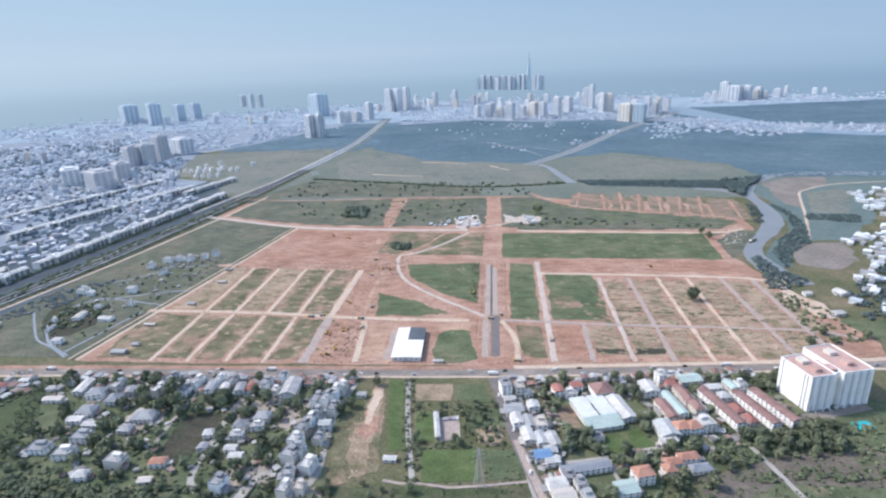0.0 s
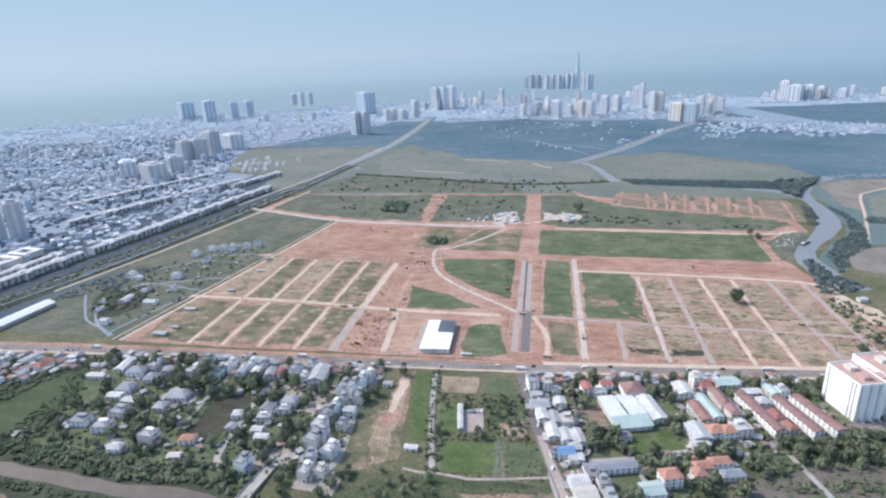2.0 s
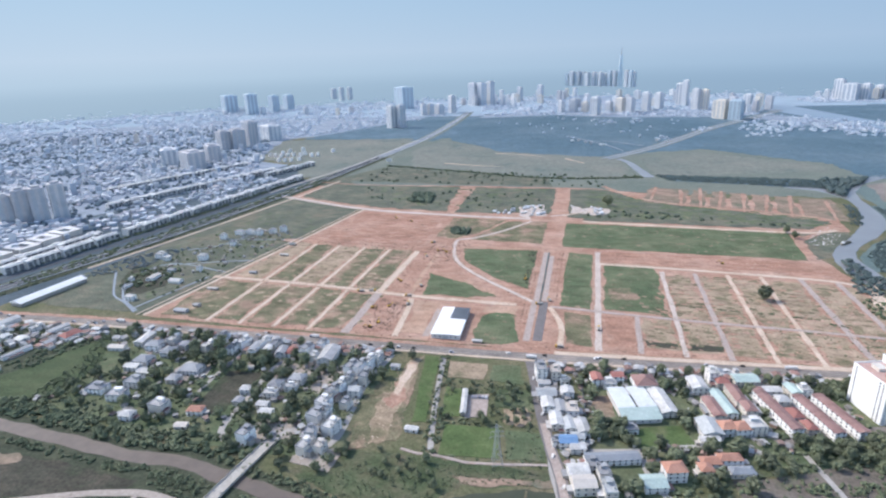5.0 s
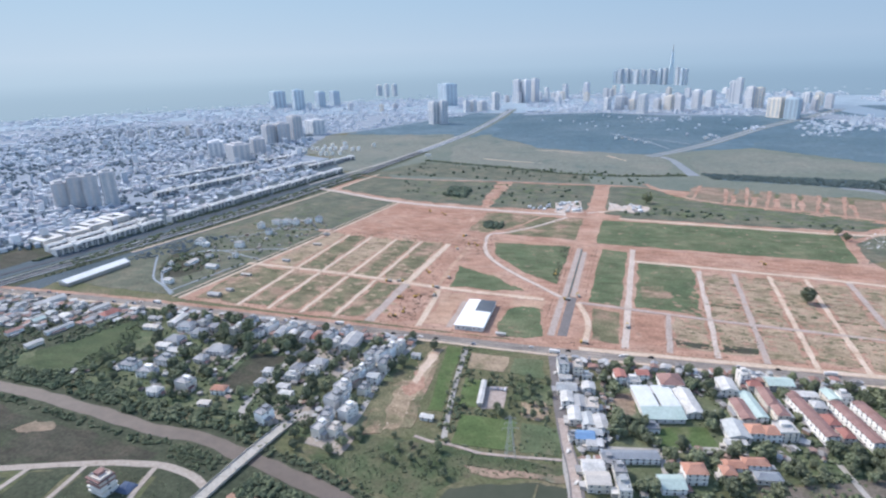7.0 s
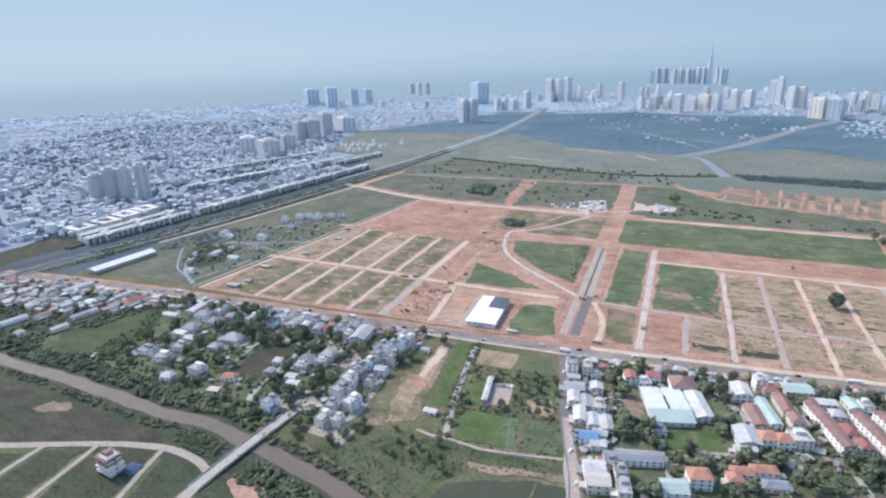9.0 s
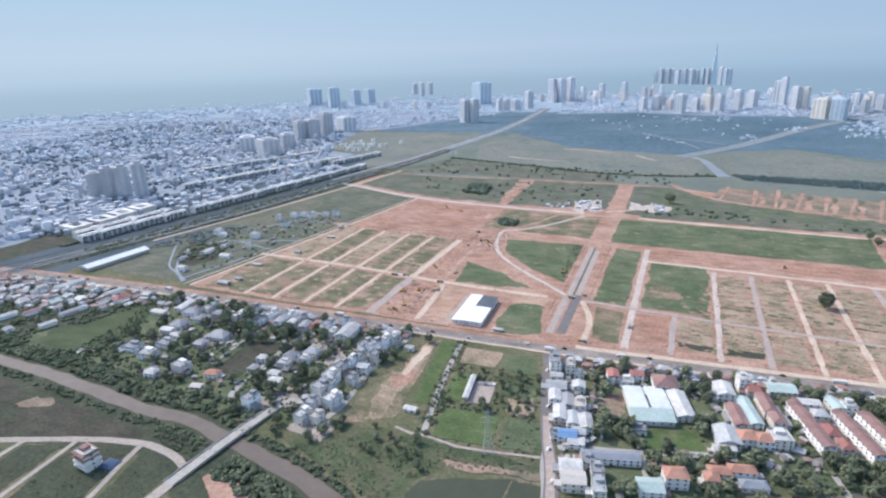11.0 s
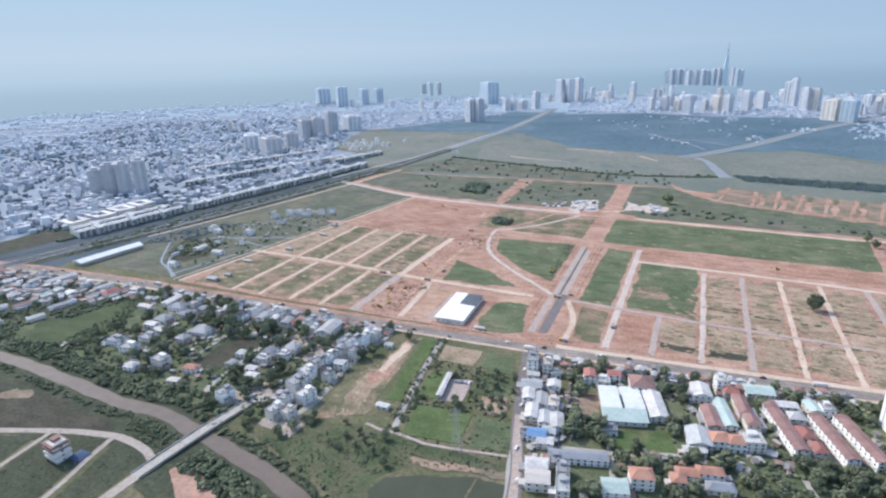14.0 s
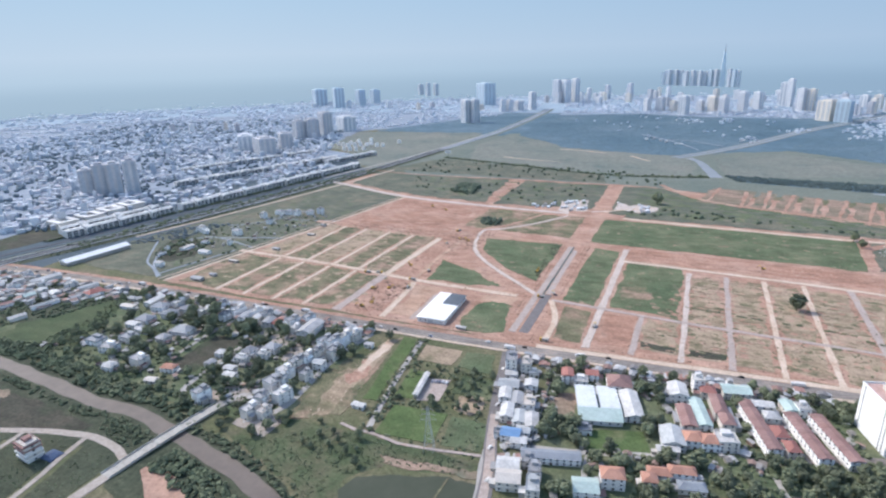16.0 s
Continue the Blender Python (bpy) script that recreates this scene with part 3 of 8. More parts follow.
def block(x0, x1, ya, yb, material, label, inset=5.5, amount=3.5):
    """A plot between two lanes; ya and yb give its ends as functions of x."""
    patch("plot", [(x0 + inset, ya(x0)), (x1 - inset, ya(x1)), (x1 - inset, yb(x1)), (x0 + inset, yb(x0))], material, 0.25, 3.0, amount, label, "ground")


at = lambda v: (lambda x: v)  # noqa: E731
PLOT = {"g": (M_GRASS, "patchy green grass plot on a building site"), "d": (M_DRY, "dry tan grass plot on a building site"), "l": (M_LUSH, "lush green grass plot on a building site")}
edges = (-440,) + LX
for i, kinds in enumerate(("gg", "gg", "gd", "gg", "gg")):
    x0, x1 = edges[i], edges[i + 1]
    block(x0, x1, at(13), lambda x: south_l(x) - 6, *PLOT[kinds[0]])
    if i:
        block(x0, x1, lambda x: south_l(x) + 7, lambda x: 288 - 0.06 * (x + 400), *PLOT[kinds[1]])
patch("plot", [(-418, 142), (-376, 138), (-374, 285), (-396, 300)], M_DRY, 0.25, 5, 2, *PLOT["d"][1:], "ground")
patch("plot", [(-238, 138), (-205, 138), (-203, 200), (-236, 190)], M_GRASS, 0.26, 5, 3, PLOT["g"][1], "ground")
for x0, x1, kind in ((105, 146, "d"), (146, 186, "d"), (186, 225, "d"), (225, 264, "d"), (264, 308, "d"), (308, 347, "d")):
    block(x0, x1, at(28), lambda x: south_r(x) - 5, *PLOT[kind])
for x0, x1, kind in ((146, 186, "d"), (186, 225, "d"), (225, 264, "d"), (264, 308, "d"), (308, 347, "d")):
    block(x0, x1, lambda x: south_r(x) + 5, at(230), *PLOT[kind])
patch("plot", [(352, 70), (372, 70), (362, 225), (352, 225)], M_DRY, 0.25, 5, 2, PLOT["d"][1], "ground")
patch("meadow", [(72, 112), (139, 106), (143, 255), (76, 262)], M_LUSH, 0.25, 5, 3, "lush green meadow left between the lanes", "meadow")
patch("meadow", [(24, 114), (58, 110), (61, 300), (26, 305)], M_LUSH, 0.25, 5, 2, "lush green meadow strip beside the central road", "meadow")
patch("meadow", [(33, 24), (59, 22), (58, 94), (30, 98)], M_GRASS, 0.25, 5, 2, "rough green meadow near the road junction", "meadow")
patch("meadow", [(15, 459), (354, 446), (344, 318), (16, 330)], M_LUSH, 0.25, 6, 3, "broad green meadow beyond the red earth band", "meadow")
patch("meadow", [(-128, 300), (-17, 308), (-18, 160), (-66, 190), (-116, 250)], M_LUSH, 0.25, 5, 2, "green meadow inside the curving track", "meadow")
patch("meadow", [(-150, 192), (-122, 178), (-84, 156), (-52, 128), (-96, 122), (-142, 122)], M_LUSH, 0.25, 5, 5, "green wedge of grass below the curving track", "meadow")
patch("meadow", [(-57, 76), (-47, 86), (-29, 87), (-22, 60), (-15, 20), (-41, 8), (-57, 12), (-62, 45)], M_LUSH, 0.25, 3, 4, "small green meadow beside the warehouse", "meadow")
patch("meadow", [(-182, 468), (-84, 462), (-120, 382), (-152, 350), (-186, 350)], M_GRASS, 0.235, 5, 3, "green meadow west of the pale track", "meadow")
patch("meadow", [(-82, 456), (-14, 462), (-13, 340), (-130, 346)], M_GRASS, 0.25, 5, 2, "green meadow between track and central road", "meadow")
patch("meadow", [(-540, 712), (-225, 722), (-207, 508), (-365, 526), (-545, 590)], M_FARGRASS, 0.25, 8, 5, "scrubby green field north of the upper road", "meadow")
patch("meadow", [(-190, 722), (-11, 722), (-12, 520), (-188, 504)], M_FARGRASS, 0.25, 8, 5, "scrubby green field beside the central road", "meadow")
patch("meadow", [(15, 722), (92, 722), (150, 644), (262, 592), (440, 522), (392, 470), (128, 474), (18, 482)], M_FARGRASS, 0.22, 8, 4, "long green field under the fan of earth tracks", "meadow")
for i, (xa, xb) in enumerate(((150, 230), (232, 262), (266, 296), (300, 332), (336, 368), (372, 405), (410, 470))):
    k = 0.26 * (xb - xa) / 30
    patch("plot", [(xa + 4, 628 - i * 14), (xb - 1, 610 - i * 14), (xb + 26, 740 - i * 10), (xa + 31, 750 - i * 10)], M_FANSOIL, 0.25, 6, 4, "scrubby reddish plot between short earth tracks", "ground")
patch("meadow", [(356, 322), (380, 335), (400, 372), (438, 425), (444, 462), (400, 462), (368, 444)], M_FARGRASS, 0.24, 6, 3, "rough green corner by the river", "meadow")
patch("levelled_earth", [(-360, 312), (-190, 300), (-196, 462), (-362, 492)], M_REDEARTH, 0.2, 6, 4, "freshly levelled red earth with wheel ruts", "ground")
patch("red_band", [(70, 318), (345, 304), (356, 262), (70, 272)], M_REDEARTH, 0.2, 6, 2, "red earth embankment across the site", "ground")

# lanes and tracks of the site
for i, x in enumerate(LX):
    m = M_GRAVEL if i == 4 else M_TRACK
    words = "straight grey gravel lane on the building site" if i == 4 else "straight pale dirt lane on the building site"
    ribbon("lane", [(x, 6), (x, south_l(x) - 2)], 10 if i == 4 else 5.0, m, 0.4, 1.6, words, "lane")
    ribbon("lane", [(x, south_l(x) + 3), (x + (1 if i < 4 else 3), 290 - 0.06 * (x + 400))], 9 if i == 4 else 5.0, m if i < 4 else M_TRACK, 0.4, 1.6, "straight pale dirt lane on the building site", "lane")
for i, x in enumerate(RX):
    m = (M_PALELANE, M_GRAVEL, M_PALELANE, M_GRAVEL, M_DIRT, M_DIRT, M_GRAVEL, M_GRAVEL)[i]
    top_y = 312 if i == 0 else (south_r(x) if i == 1 else 244)
    ribbon("lane", [(x, 12 + 0.03 * x), (x + (2 if i else 3), top_y)], (7, 5.5, 5.5, 5.5, 5, 5, 6.5, 6)[i], m, 0.4, 1.6, "straight pale dirt lane between dry plots", "lane")
ribbon("cross_street", [(-445, south_l(-445)), (-286, 127), (-159, 114), (-26, 108)], 8, M_DIRT, 0.42, 1.5, "dusty orange cross street through the plots", "street")
ribbon("cross_street", [(12, 110), (150, 99), (342, 88), (392, 66)], 5, M_GRAVEL, 0.43, 0.7, "narrow grey cross street through the plots", "street")
ribbon("cross_street", [(-430, 300), (-343, 304), (-190, 296), (-130, 300)], 12, M_EARTH, 0.38, 3, "rutted red earth street above the plots", "street")
ribbon("work_track", [(-142, 8), (-149, 88), (-154, 106)], 6.5, M_TRACK, 0.41, 1.2, "pale rutted work track on red earth", "track")
ribbon("work_track", [(-156, 118), (-161, 180), (-160, 280)], 5, M_SANDY, 0.39, 2.0, "orange rutted work track on red earth", "track")
patch("grey_fill", [(-113, 14), (-106, 14), (-106, 78), (-114, 82)], M_GRAVEL, 0.32, 4, 1.5, "grey stone apron beside the warehouse", "ground")
patch("sandy_fill", [(-140, 20), (-112, 20), (-118, 100), (-142, 104)], M_SANDY, 0.3, 4, 4, "orange sandy fill spread on red earth", "ground")
patch("sandy_fill", [(-60, 100), (-22, 104), (-24, 84), (-62, 82)], M_SANDY, 0.28, 4, 4, "orange sandy fill around a small meadow", "ground")
ribbon("cross_street", [(70, 262), (200, 255), (350, 240), (385, 205)], 7, M_TRACK, 0.41, 0.8, "pale dirt street above the dry plots", "street")
ribbon("upper_road", [(-600, 592), (-545, 572), (-369, 508), (-178, 484), (-31, 477)], 12, M_PALELANE, 0.45, 1.5, "wide pale dirt road crossing the site", "road")
ribbon("upper_road", [(24, 474), (128, 464), (363, 450), (430, 470)], 8, M_DIRT, 0.45, 1.2, "pale dirt road past the green meadow", "road")
ribbon("curving_track", [(14, 512), (-20, 490), (-48, 452), (-85, 395), (-125, 352), (-146, 340), (-143, 300), (-132, 258), (-112, 222), (-74, 180), (-35, 145), (-8, 120)], 5.5, M_PALELANE, 0.47, 0.8, "curving pale dirt track worn by vehicles", "track")
ribbon("curving_track", [(12, 108), (22, 82), (28, 55), (28, 12)], 6, M_DIRT, 0.47, 0.8, "curving pale dirt track to the main road", "track")
ribbon("north_track", [(-600, 745), (-440, 722), (-230, 728), (-20, 726)], 6, M_EARTH, 0.4, 1.2, "thin red earth track at the northern edge", "track")
ribbon("north_track", [(-196, 700), (-205, 600), (-200, 510), (-190, 300)], 9, M_EARTH, 0.4, 2.5, "red earth track with rubble heaps", "track")
ribbon("fan_track", [(85, 756), (150, 655), (233, 606), (353, 574), (440, 532), (422, 478), (374, 424), (352, 385), (354, 330)], 9, M_EARTH, 0.42, 3.0, "red earth track along the fan of plots", "track")
for xa, ya, xb, yb in ((194, 760, 173, 650), (239, 735, 223, 612), (280, 755, 256, 605), (316, 730, 285, 592), (353, 715, 324, 582), (393, 708, 358, 573), (432, 704, 394, 560), (481, 667, 454, 535)):
    ribbon("short_track", [(xa, ya), (xb, yb), (xb - 3, yb - 14)], (7, 4), M_EARTH, 0.4, 2.5, "short red earth track between plots", "track")
ribbon("border_track", [(-452, 6), (-427, 151), (-396, 335), (-369, 506)], 4.5, M_TRACK, 0.44, 0.6, "thin pale track along the site's western edge", "track")
ribbon("border_track", [(-462, 6), (-437, 151), (-406, 335), (-380, 500)], 2.0, M_TRACK, 0.44, 0.4, "narrow pale path beside the site's edge", "track")

# the central road
ribbon("central_earth", [(1, 10), (0, 200), (-1, 300), (4, 500), (2, 735)], 29, M_EARTH, 0.3, 4, "broad red earth strip of the unfinished central road", "road")
ribbon("central_carriageway", [(-6, 22), (-6, 120)], 7, M_GRAVEL, 0.5, 0, "new grey carriageway of the central road", "road")
ribbon("central_carriageway", [(5, 24), (5, 122)], 9.5, M_ASPHALT, 0.5, 0, "fresh dark asphalt carriageway of the central road", "road")
ribbon("central_carriageway", [(-4.5, 122), (-4.8, 300)], 6.6, M_GRAVEL, 0.5, 0.5, "grey gravel carriageway of the central road", "road")
ribbon("central_carriageway", [(5.2, 124), (4.4, 285)], 6.2, M_GRAVEL, 0.5, 0.5, "grey gravel carriageway of the central road", "road")
ribbon("central_median", [(0.5, 118), (-0.5, 300)], 2.0, M_MEDIAN, 0.55, 0.6, "dark unfinished median strip of the central road", "median")
patch("junction_earth", [(-50, 498), (50, 492), (40, 458), (-40, 462)], M_EARTH, 0.5, 6, 4, "churned red earth at the upper junction", "ground")
patch("rubble_yard", [(-73, 560), (-30, 579), (-18, 502), (-40, 484), (-66, 490)], M_PALELANE, 0.35, 4, 5, "pale rubble yard beside the upper road", "ground")
patch("rubble_yard", [(23, 584), (43, 557), (68, 580), (92, 556), (83, 515), (63, 516), (27, 529)], M_PALELANE, 0.35, 4, 5, "pale rubble yard with grey debris", "ground")
patch("orange_plot", [(73, 92), (103, 97), (101, 30), (75, 26)], M_REDEARTH, 0.29, 4, 1.2, "freshly scraped orange earth plot", "ground")
patch("scraped_patch", [(82, 176), (103, 184), (110, 152), (96, 138), (80, 140)], M_GRASS, 0.29, 3, 7, "thin dry patch in the green meadow", "ground")
ribbon("rubble_lane", [(10, 505), (40, 530), (75, 545), (90, 560)], 5, M_TRACK, 0.5, 1.5, "whitish dirt lane into the rubble yard", "lane")

# the main road
MAIN = [(-760, -40), (-660, -30), (-500, -20), (-270, -15), (-40, -10), (100, -3), (240, 6), (380, 16), (700, 40), (1100, 70)]
ribbon("main_road", MAIN, 11, M_ROADDUST, 0.5, 0, "dusty grey two-way main road", "road", offset=0)
ribbon("main_shoulder", MAIN, 8, M_EARTH, 0.46, 3.0, "dusty reddish shoulder along the main road", "shoulder", offset=9)
ribbon("main_shoulder", MAIN, 4, M_TRACK, 0.46, 1.0, "dusty footpath along the main road", "shoulder", offset=-7.4)
ribbon("frontage_road", [(24, -8), (100, -3), (240, 6), (380, 16), (700, 40)], 7, M_TRACK, 0.52, 1.0, "pale dusty frontage road beside the main road", "road", offset=10)
ribbon("median_kerb", MAIN, 0.7, M_KERB, 0.75, 0, "dusty concrete median kerb of the main road", "kerb")
for off in (-5.6, 5.6):
    ribbon("road_kerb", MAIN, 0.4, M_KERB, 0.68, 0, "dusty concrete kerb beside the main road", "kerb", offset=off)

# small roads of the southern quarter
ribbon("side_road", [(2, -18), (7, -40), (16, -87), (29, -142), (38, -172), (48, -230), (60, -320)], 9, M_ASPHALT, 0.4, 0.6, "grey side road between shophouses", "road")
ribbon("side_road", [(29, -142), (32, -165), (40, -200), (44, -260)], 6, M_CONC, 0.38, 0.4, "pale concrete branch of the side road", "road")
ribbon("dusty_road_end", [(22, -112), (29, -142), (38, -172), (48, -230)], 6, M_GRAVEL, 0.43, 1.0, "dusty pale end of the side road", "road")
ribbon("village_lane", [(-283, -30), (-283, -92), (-280, -139)], 3.5, M_CONC, 0.35, 0.6, "narrow concrete village lane", "lane")
ribbon("village_lane", [(-236, -60), (-233, -115), (-227, -172), (-200, -186)], 5, M_CONC, 0.35, 0.8, "narrow concrete village lane", "lane")
ribbon("village_lane", [(-131, -30), (-138, -88), (-132, -160), (-150, -188)], 5, M_CONC, 0.35, 0.8, "narrow concrete village lane", "lane")
ribbon("village_lane", [(54, -140), (95, -130), (131, -119), (150, -118)], 5, M_CONC, 0.35, 0.6, "narrow concrete yard lane", "lane")
ribbon("village_lane", [(94, -130), (96, -160), (110, -180)], 4, M_CONC, 0.35, 0.6, "narrow concrete yard lane", "lane")
ribbon("field_path", [(205, -112), (212, -140), (222, -185)], 4, M_CONC, 0.35, 0.4, "straight concrete path through brown fields", "path")
# thin dark upright strip along the sheds' eastern side
ribbon("sheet_fence", [(49, -38), (53, -90), (57, -142)], 0.5, M_DARKROOF, 2.6, 0, "thin dark upright strip behind the roadside sheds", "fence", thick=3.0)
ribbon("row_lane", [(191, -103), (220, -88), (260, -74), (286, -68), (326, -55)], 9, M_ROADDUST, 0.33, 0.8, "grey paved lane before the apartment block", "lane")
patch("pool", [(298, -79), (313, -76), (314, -86), (299, -89)], M_POOL, 0.5, 30, 0.2, "turquoise swimming pool near the apartment block", "pool")
ribbon("pool_path", [(287, -70), (287, -93)], 3, M_PLOTTRACK, 0.32, 0.5, "pale dirt path beside the pool", "path")
ribbon("row_lane", [(212, -30), (216, -60), (222, -86)], 5, M_CONC, 0.35, 0.5, "narrow lane between terraced rows", "lane")
ribbon("service_lane", [(-80, -163), (-66, -166), (-54, -165), (-30, -168), (-10, -166), (10, -163), (28, -160)], 2.6, M_GRAVEL, 0.35, 1.2, "thin grey lane below the sports pitch", "lane")
patch("dirt_strip", [(-117, -36), (-104, -30), (-98, -60), (-95, -100), (-93, -150), (-108, -164), (-119, -128), (-119, -104), (-109, -87), (-112, -60)], M_DRY, 0.24, 3, 6, "bare pinkish earth strip between gardens", "ground")
patch("dirt_strip", [(-110, -76), (-101, -74), (-99, -102), (-104, -116), (-115, -108)], M_EARTH, 0.3, 3, 5, "pink scraped sand on bare earth", "ground")
patch("dirt_strip", [(-107, -44), (-102, -44), (-100, -78), (-104, -92), (-110, -90), (-108, -66)], M_DIRT, 0.32, 2.5, 5, "pale scraped sand on bare earth", "ground")
patch("dirt_strip", [(-113, -40), (-106, -38), (-103, -52), (-108, -58)], M_SANDY, 0.3, 3, 3, "pale scraped sand on bare earth", "ground")
patch("scraped_edge", [(-124, -100), (-118, -98), (-114, -140), (-106, -168), (-122, -172), (-128, -130)], M_GRASS, 0.28, 3, 4, "grey-brown scraped ground beside bare earth", "ground")
patch("scraped_edge", [(-99, -62), (-95, -60), (-91, -120), (-86, -156), (-96, -156), (-98, -110)], M_GRASS, 0.28, 3, 3, "weedy green edge of a bare earth strip", "ground")
ribbon("garden_path", [(-80, -24), (-74, -70), (-66, -120), (-58, -160)], 4.5, M_CONC, 0.33, 0.5, "pale garden path between rows of small trees", "path")
patch("burnt_patch", [(112, 33), (141, 33), (140, 44), (113, 43)], M_FALLOW, 0.3, 3, 2, "dark scorched strip on a dry plot", "ground")
patch("burnt_patch", [(152, 45), (182, 45), (181, 34), (152, 32)], M_FALLOW, 0.3, 3, 2, "dark scorched strip on a dry plot", "ground")
patch("grass_strip", [(-98, -25), (-84, -26), (-70, -130), (-82, -131)], M_PITCH, 0.3, 4, 1.5, "long bright green grass strip", "meadow")
patch("brown_lot", [(-73, -31), (-37, -30), (-35, -57), (-67, -58)], M_DRY, 0.3, 4, 1.5, "dry brown lot beside the main road", "ground")
patch("grass_lot", [(-33, -31), (-6, -28), (2, -60), (-30, -58)], M_LUSH, 0.3, 4, 1.5, "green grass lot beside the side road", "meadow")
patch("sports_pitch", [(-54, -128), (-11, -125), (-7, -160), (-51, -164)], M_PITCH, 0.32, 5, 0.6, "bright green sports pitch of mown grass", "pitch")
patch("lawn", [(-66, -75), (-48, -76), (-45, -116), (-60, -118)], M_PITCH, 0.3, 4, 1, "green lawn beside the long white shed", "meadow")
patch("lawn", [(-20, -70), (8, -68), (14, -98), (-18, -98)], M_LUSH, 0.3, 4, 1.5, "rough lawn beside the side road", "meadow")
patch("lawn", [(-6, -125), (22, -125), (26, -158), (-2, -160)], M_LUSH, 0.3, 4, 1.5, "rough green lawn beside the side road", "meadow")
patch("parking_yard", [(-45, -84), (-27, -80), (-24, -111), (-41, -117)], M_GRAVEL, 0.32, 5, 0.4, "grey paved parking yard", "yard")
patch("green_yard", [(88, -106), (126, -94), (133, -119), (91, -127)], M_PITCH, 0.3, 4, 1.5, "walled bright green grass yard", "meadow")
patch("brown_field", [(150, -152), (228, -122), (330, -108), (350, -160), (170, -210)], M_ORCHARD, 0.2, 5, 3, "dull brown orchard field", "field")
patch("garden_plot", [(-276, -88), (-240, -85), (-238, -150), (-270, -155)], M_FALLOW, 0.2, 4, 3, "dark brown-green fallow plot between lanes", "field")
patch("garden_plot", [(-310, -118), (-286, -110), (-284, -140), (-310, -150)], M_LUSH, 0.2, 4, 3, "green garden plot between houses", "meadow")
patch("garden_plot", [(-204, -108), (-170, -106), (-172, -140), (-206, -142)], M_LUSH, 0.2, 4, 3, "green garden plot between houses", "meadow")
patch("garden_plot", [(-134, -100), (-118, -98), (-116, -150), (-128, -152)], M_GRASS, 0.2, 4, 2, "green garden strip between houses", "meadow")
patch("paddy", [(-498, -150), (-494, -139), (-473, -113), (-468, -86), (-447, -47), (-416, -94), (-409, -115), (-410, -160), (-442, -173), (-484, -173)], M_PADDY, 0.2, 6, 2, "flat dark green paddy field", "field")
patch("paddy", [(-509, -158), (-498, -139), (-486, -150), (-492, -167)], M_LUSH, 0.24, 4, 1.5, "small yellowish paddy corner", "field")
patch("orchard_earth", [(52, -66), (70, -60), (80, -112), (60, -120)], M_FANSOIL, 0.15, 3, 5, "bare brown earth under fruit trees", "ground")

for pts in ([(-236, -62), (-196, -60), (-186, -84), (-198, -98), (-230, -96)], [(-186, -64), (-166, -62), (-164, -112), (-172, -120), (-188, -100)], [(-196, -146), (-166, -142), (-168, -170), (-190, -182), (-206, -168)], [(-330, -84), (-296, -80), (-292, -108), (-326, -112)], [(-392, -44), (-340, -42), (-338, -66), (-390, -72)]):
    patch("bare_yard", pts, M_PLOTTRACK, 0.18, 4, 6, "trampled grey-brown yard between village houses", "yard")
patch("house_apron", [(-156, -186), (-130, -172), (-122, -178), (-124, -198), (-140, -196), (-156, -192)], M_PLOTTRACK, 0.3, 4, 2, "pale concrete apron round the last town houses", "yard")
patch("village_ground", [(-440, -30), (-130, -24), (-124, -60), (-128, -186), (-200, -190), (-420, -172)], M_LUSH, 0.1, 8, 5, "green garden ground between village houses", "meadow")
patch("village_ground", [(48, -28), (250, 2), (300, -20), (360, -60), (350, -116), (228, -122), (150, -150), (70, -200), (56, -140)], M_LUSH, 0.1, 8, 5, "green garden ground between houses and rows", "meadow")
patch("village_ground", [(-760, -50), (-440, -30), (-420, -172), (-640, -158), (-800, -140)], M_HEDGE, 0.09, 8, 5, "dark weedy ground between roadside houses", "meadow")
patch("rough_ground", [(-128, -176), (-70, -168), (30, -166), (40, -178), (-24, -194), (-46, -208), (-40, -246), (-80, -228), (-150, -206)], M_ROUGH, 0.07, 6, 5, "rough green and brown ground beside the pond", "meadow")

# canal, bridge and the land south of it
patch("canal_margin", [(-640, -168), (-412, -186), (-278, -196), (-236, -194), (-195, -202), (-128, -215), (-96, -224), (-60, -240), (-30, -262), (-60, -290), (-110, -300), (-185, -275), (-222, -250), (-330, -275), (-640, -320)], M_HEDGE, 0.05, 6, 3, "dark weedy margin along the canal", "meadow")
CANAL = [(-900, -160), (-640, -180), (-500, -197), (-412, -200), (-338, -206), (-278, -211), (-236, -209), (-195, -217), (-158, -223), (-128, -230), (-96, -239), (-60, -254), (-20, -285)]
ribbon("canal", CANAL, (13.0, 12.5), M_CANAL, 0.12, 2, "muddy brown canal water between mangrove banks", "canal", step=6)
patch("fallow_field", [(-620, -218), (-411, -224), (-297, -229), (-250, -234), (-252, -242), (-311, -258), (-358, -276), (-620, -296)], M_FALLOW, 0.15, 6, 3, "flat olive-brown fallow field by the canal", "field")
patch("scraped_earth", [(-388, -240), (-383, -227), (-368, -228), (-362, -238), (-374, -245)], M_FANSOIL, 0.2, 3, 5, "pinkish scraped earth in the fallow field", "ground")
ribbon("plot_track", [(-520, -330), (-430, -304), (-358, -281), (-311, -263), (-283, -253), (-257, -246), (-238, -243), (-222, -244), (-206, -247), (-193, -253)], 6.0, M_PLOTTRACK, 0.3, 0.6, "pale dirt track around new house plots", "track")
ribbon("plot_track", [(-330, -270), (-330, -300), (-326, -340)], 4.0, M_PLOTTRACK, 0.32, 0.4, "pale dirt track between house plots", "track")
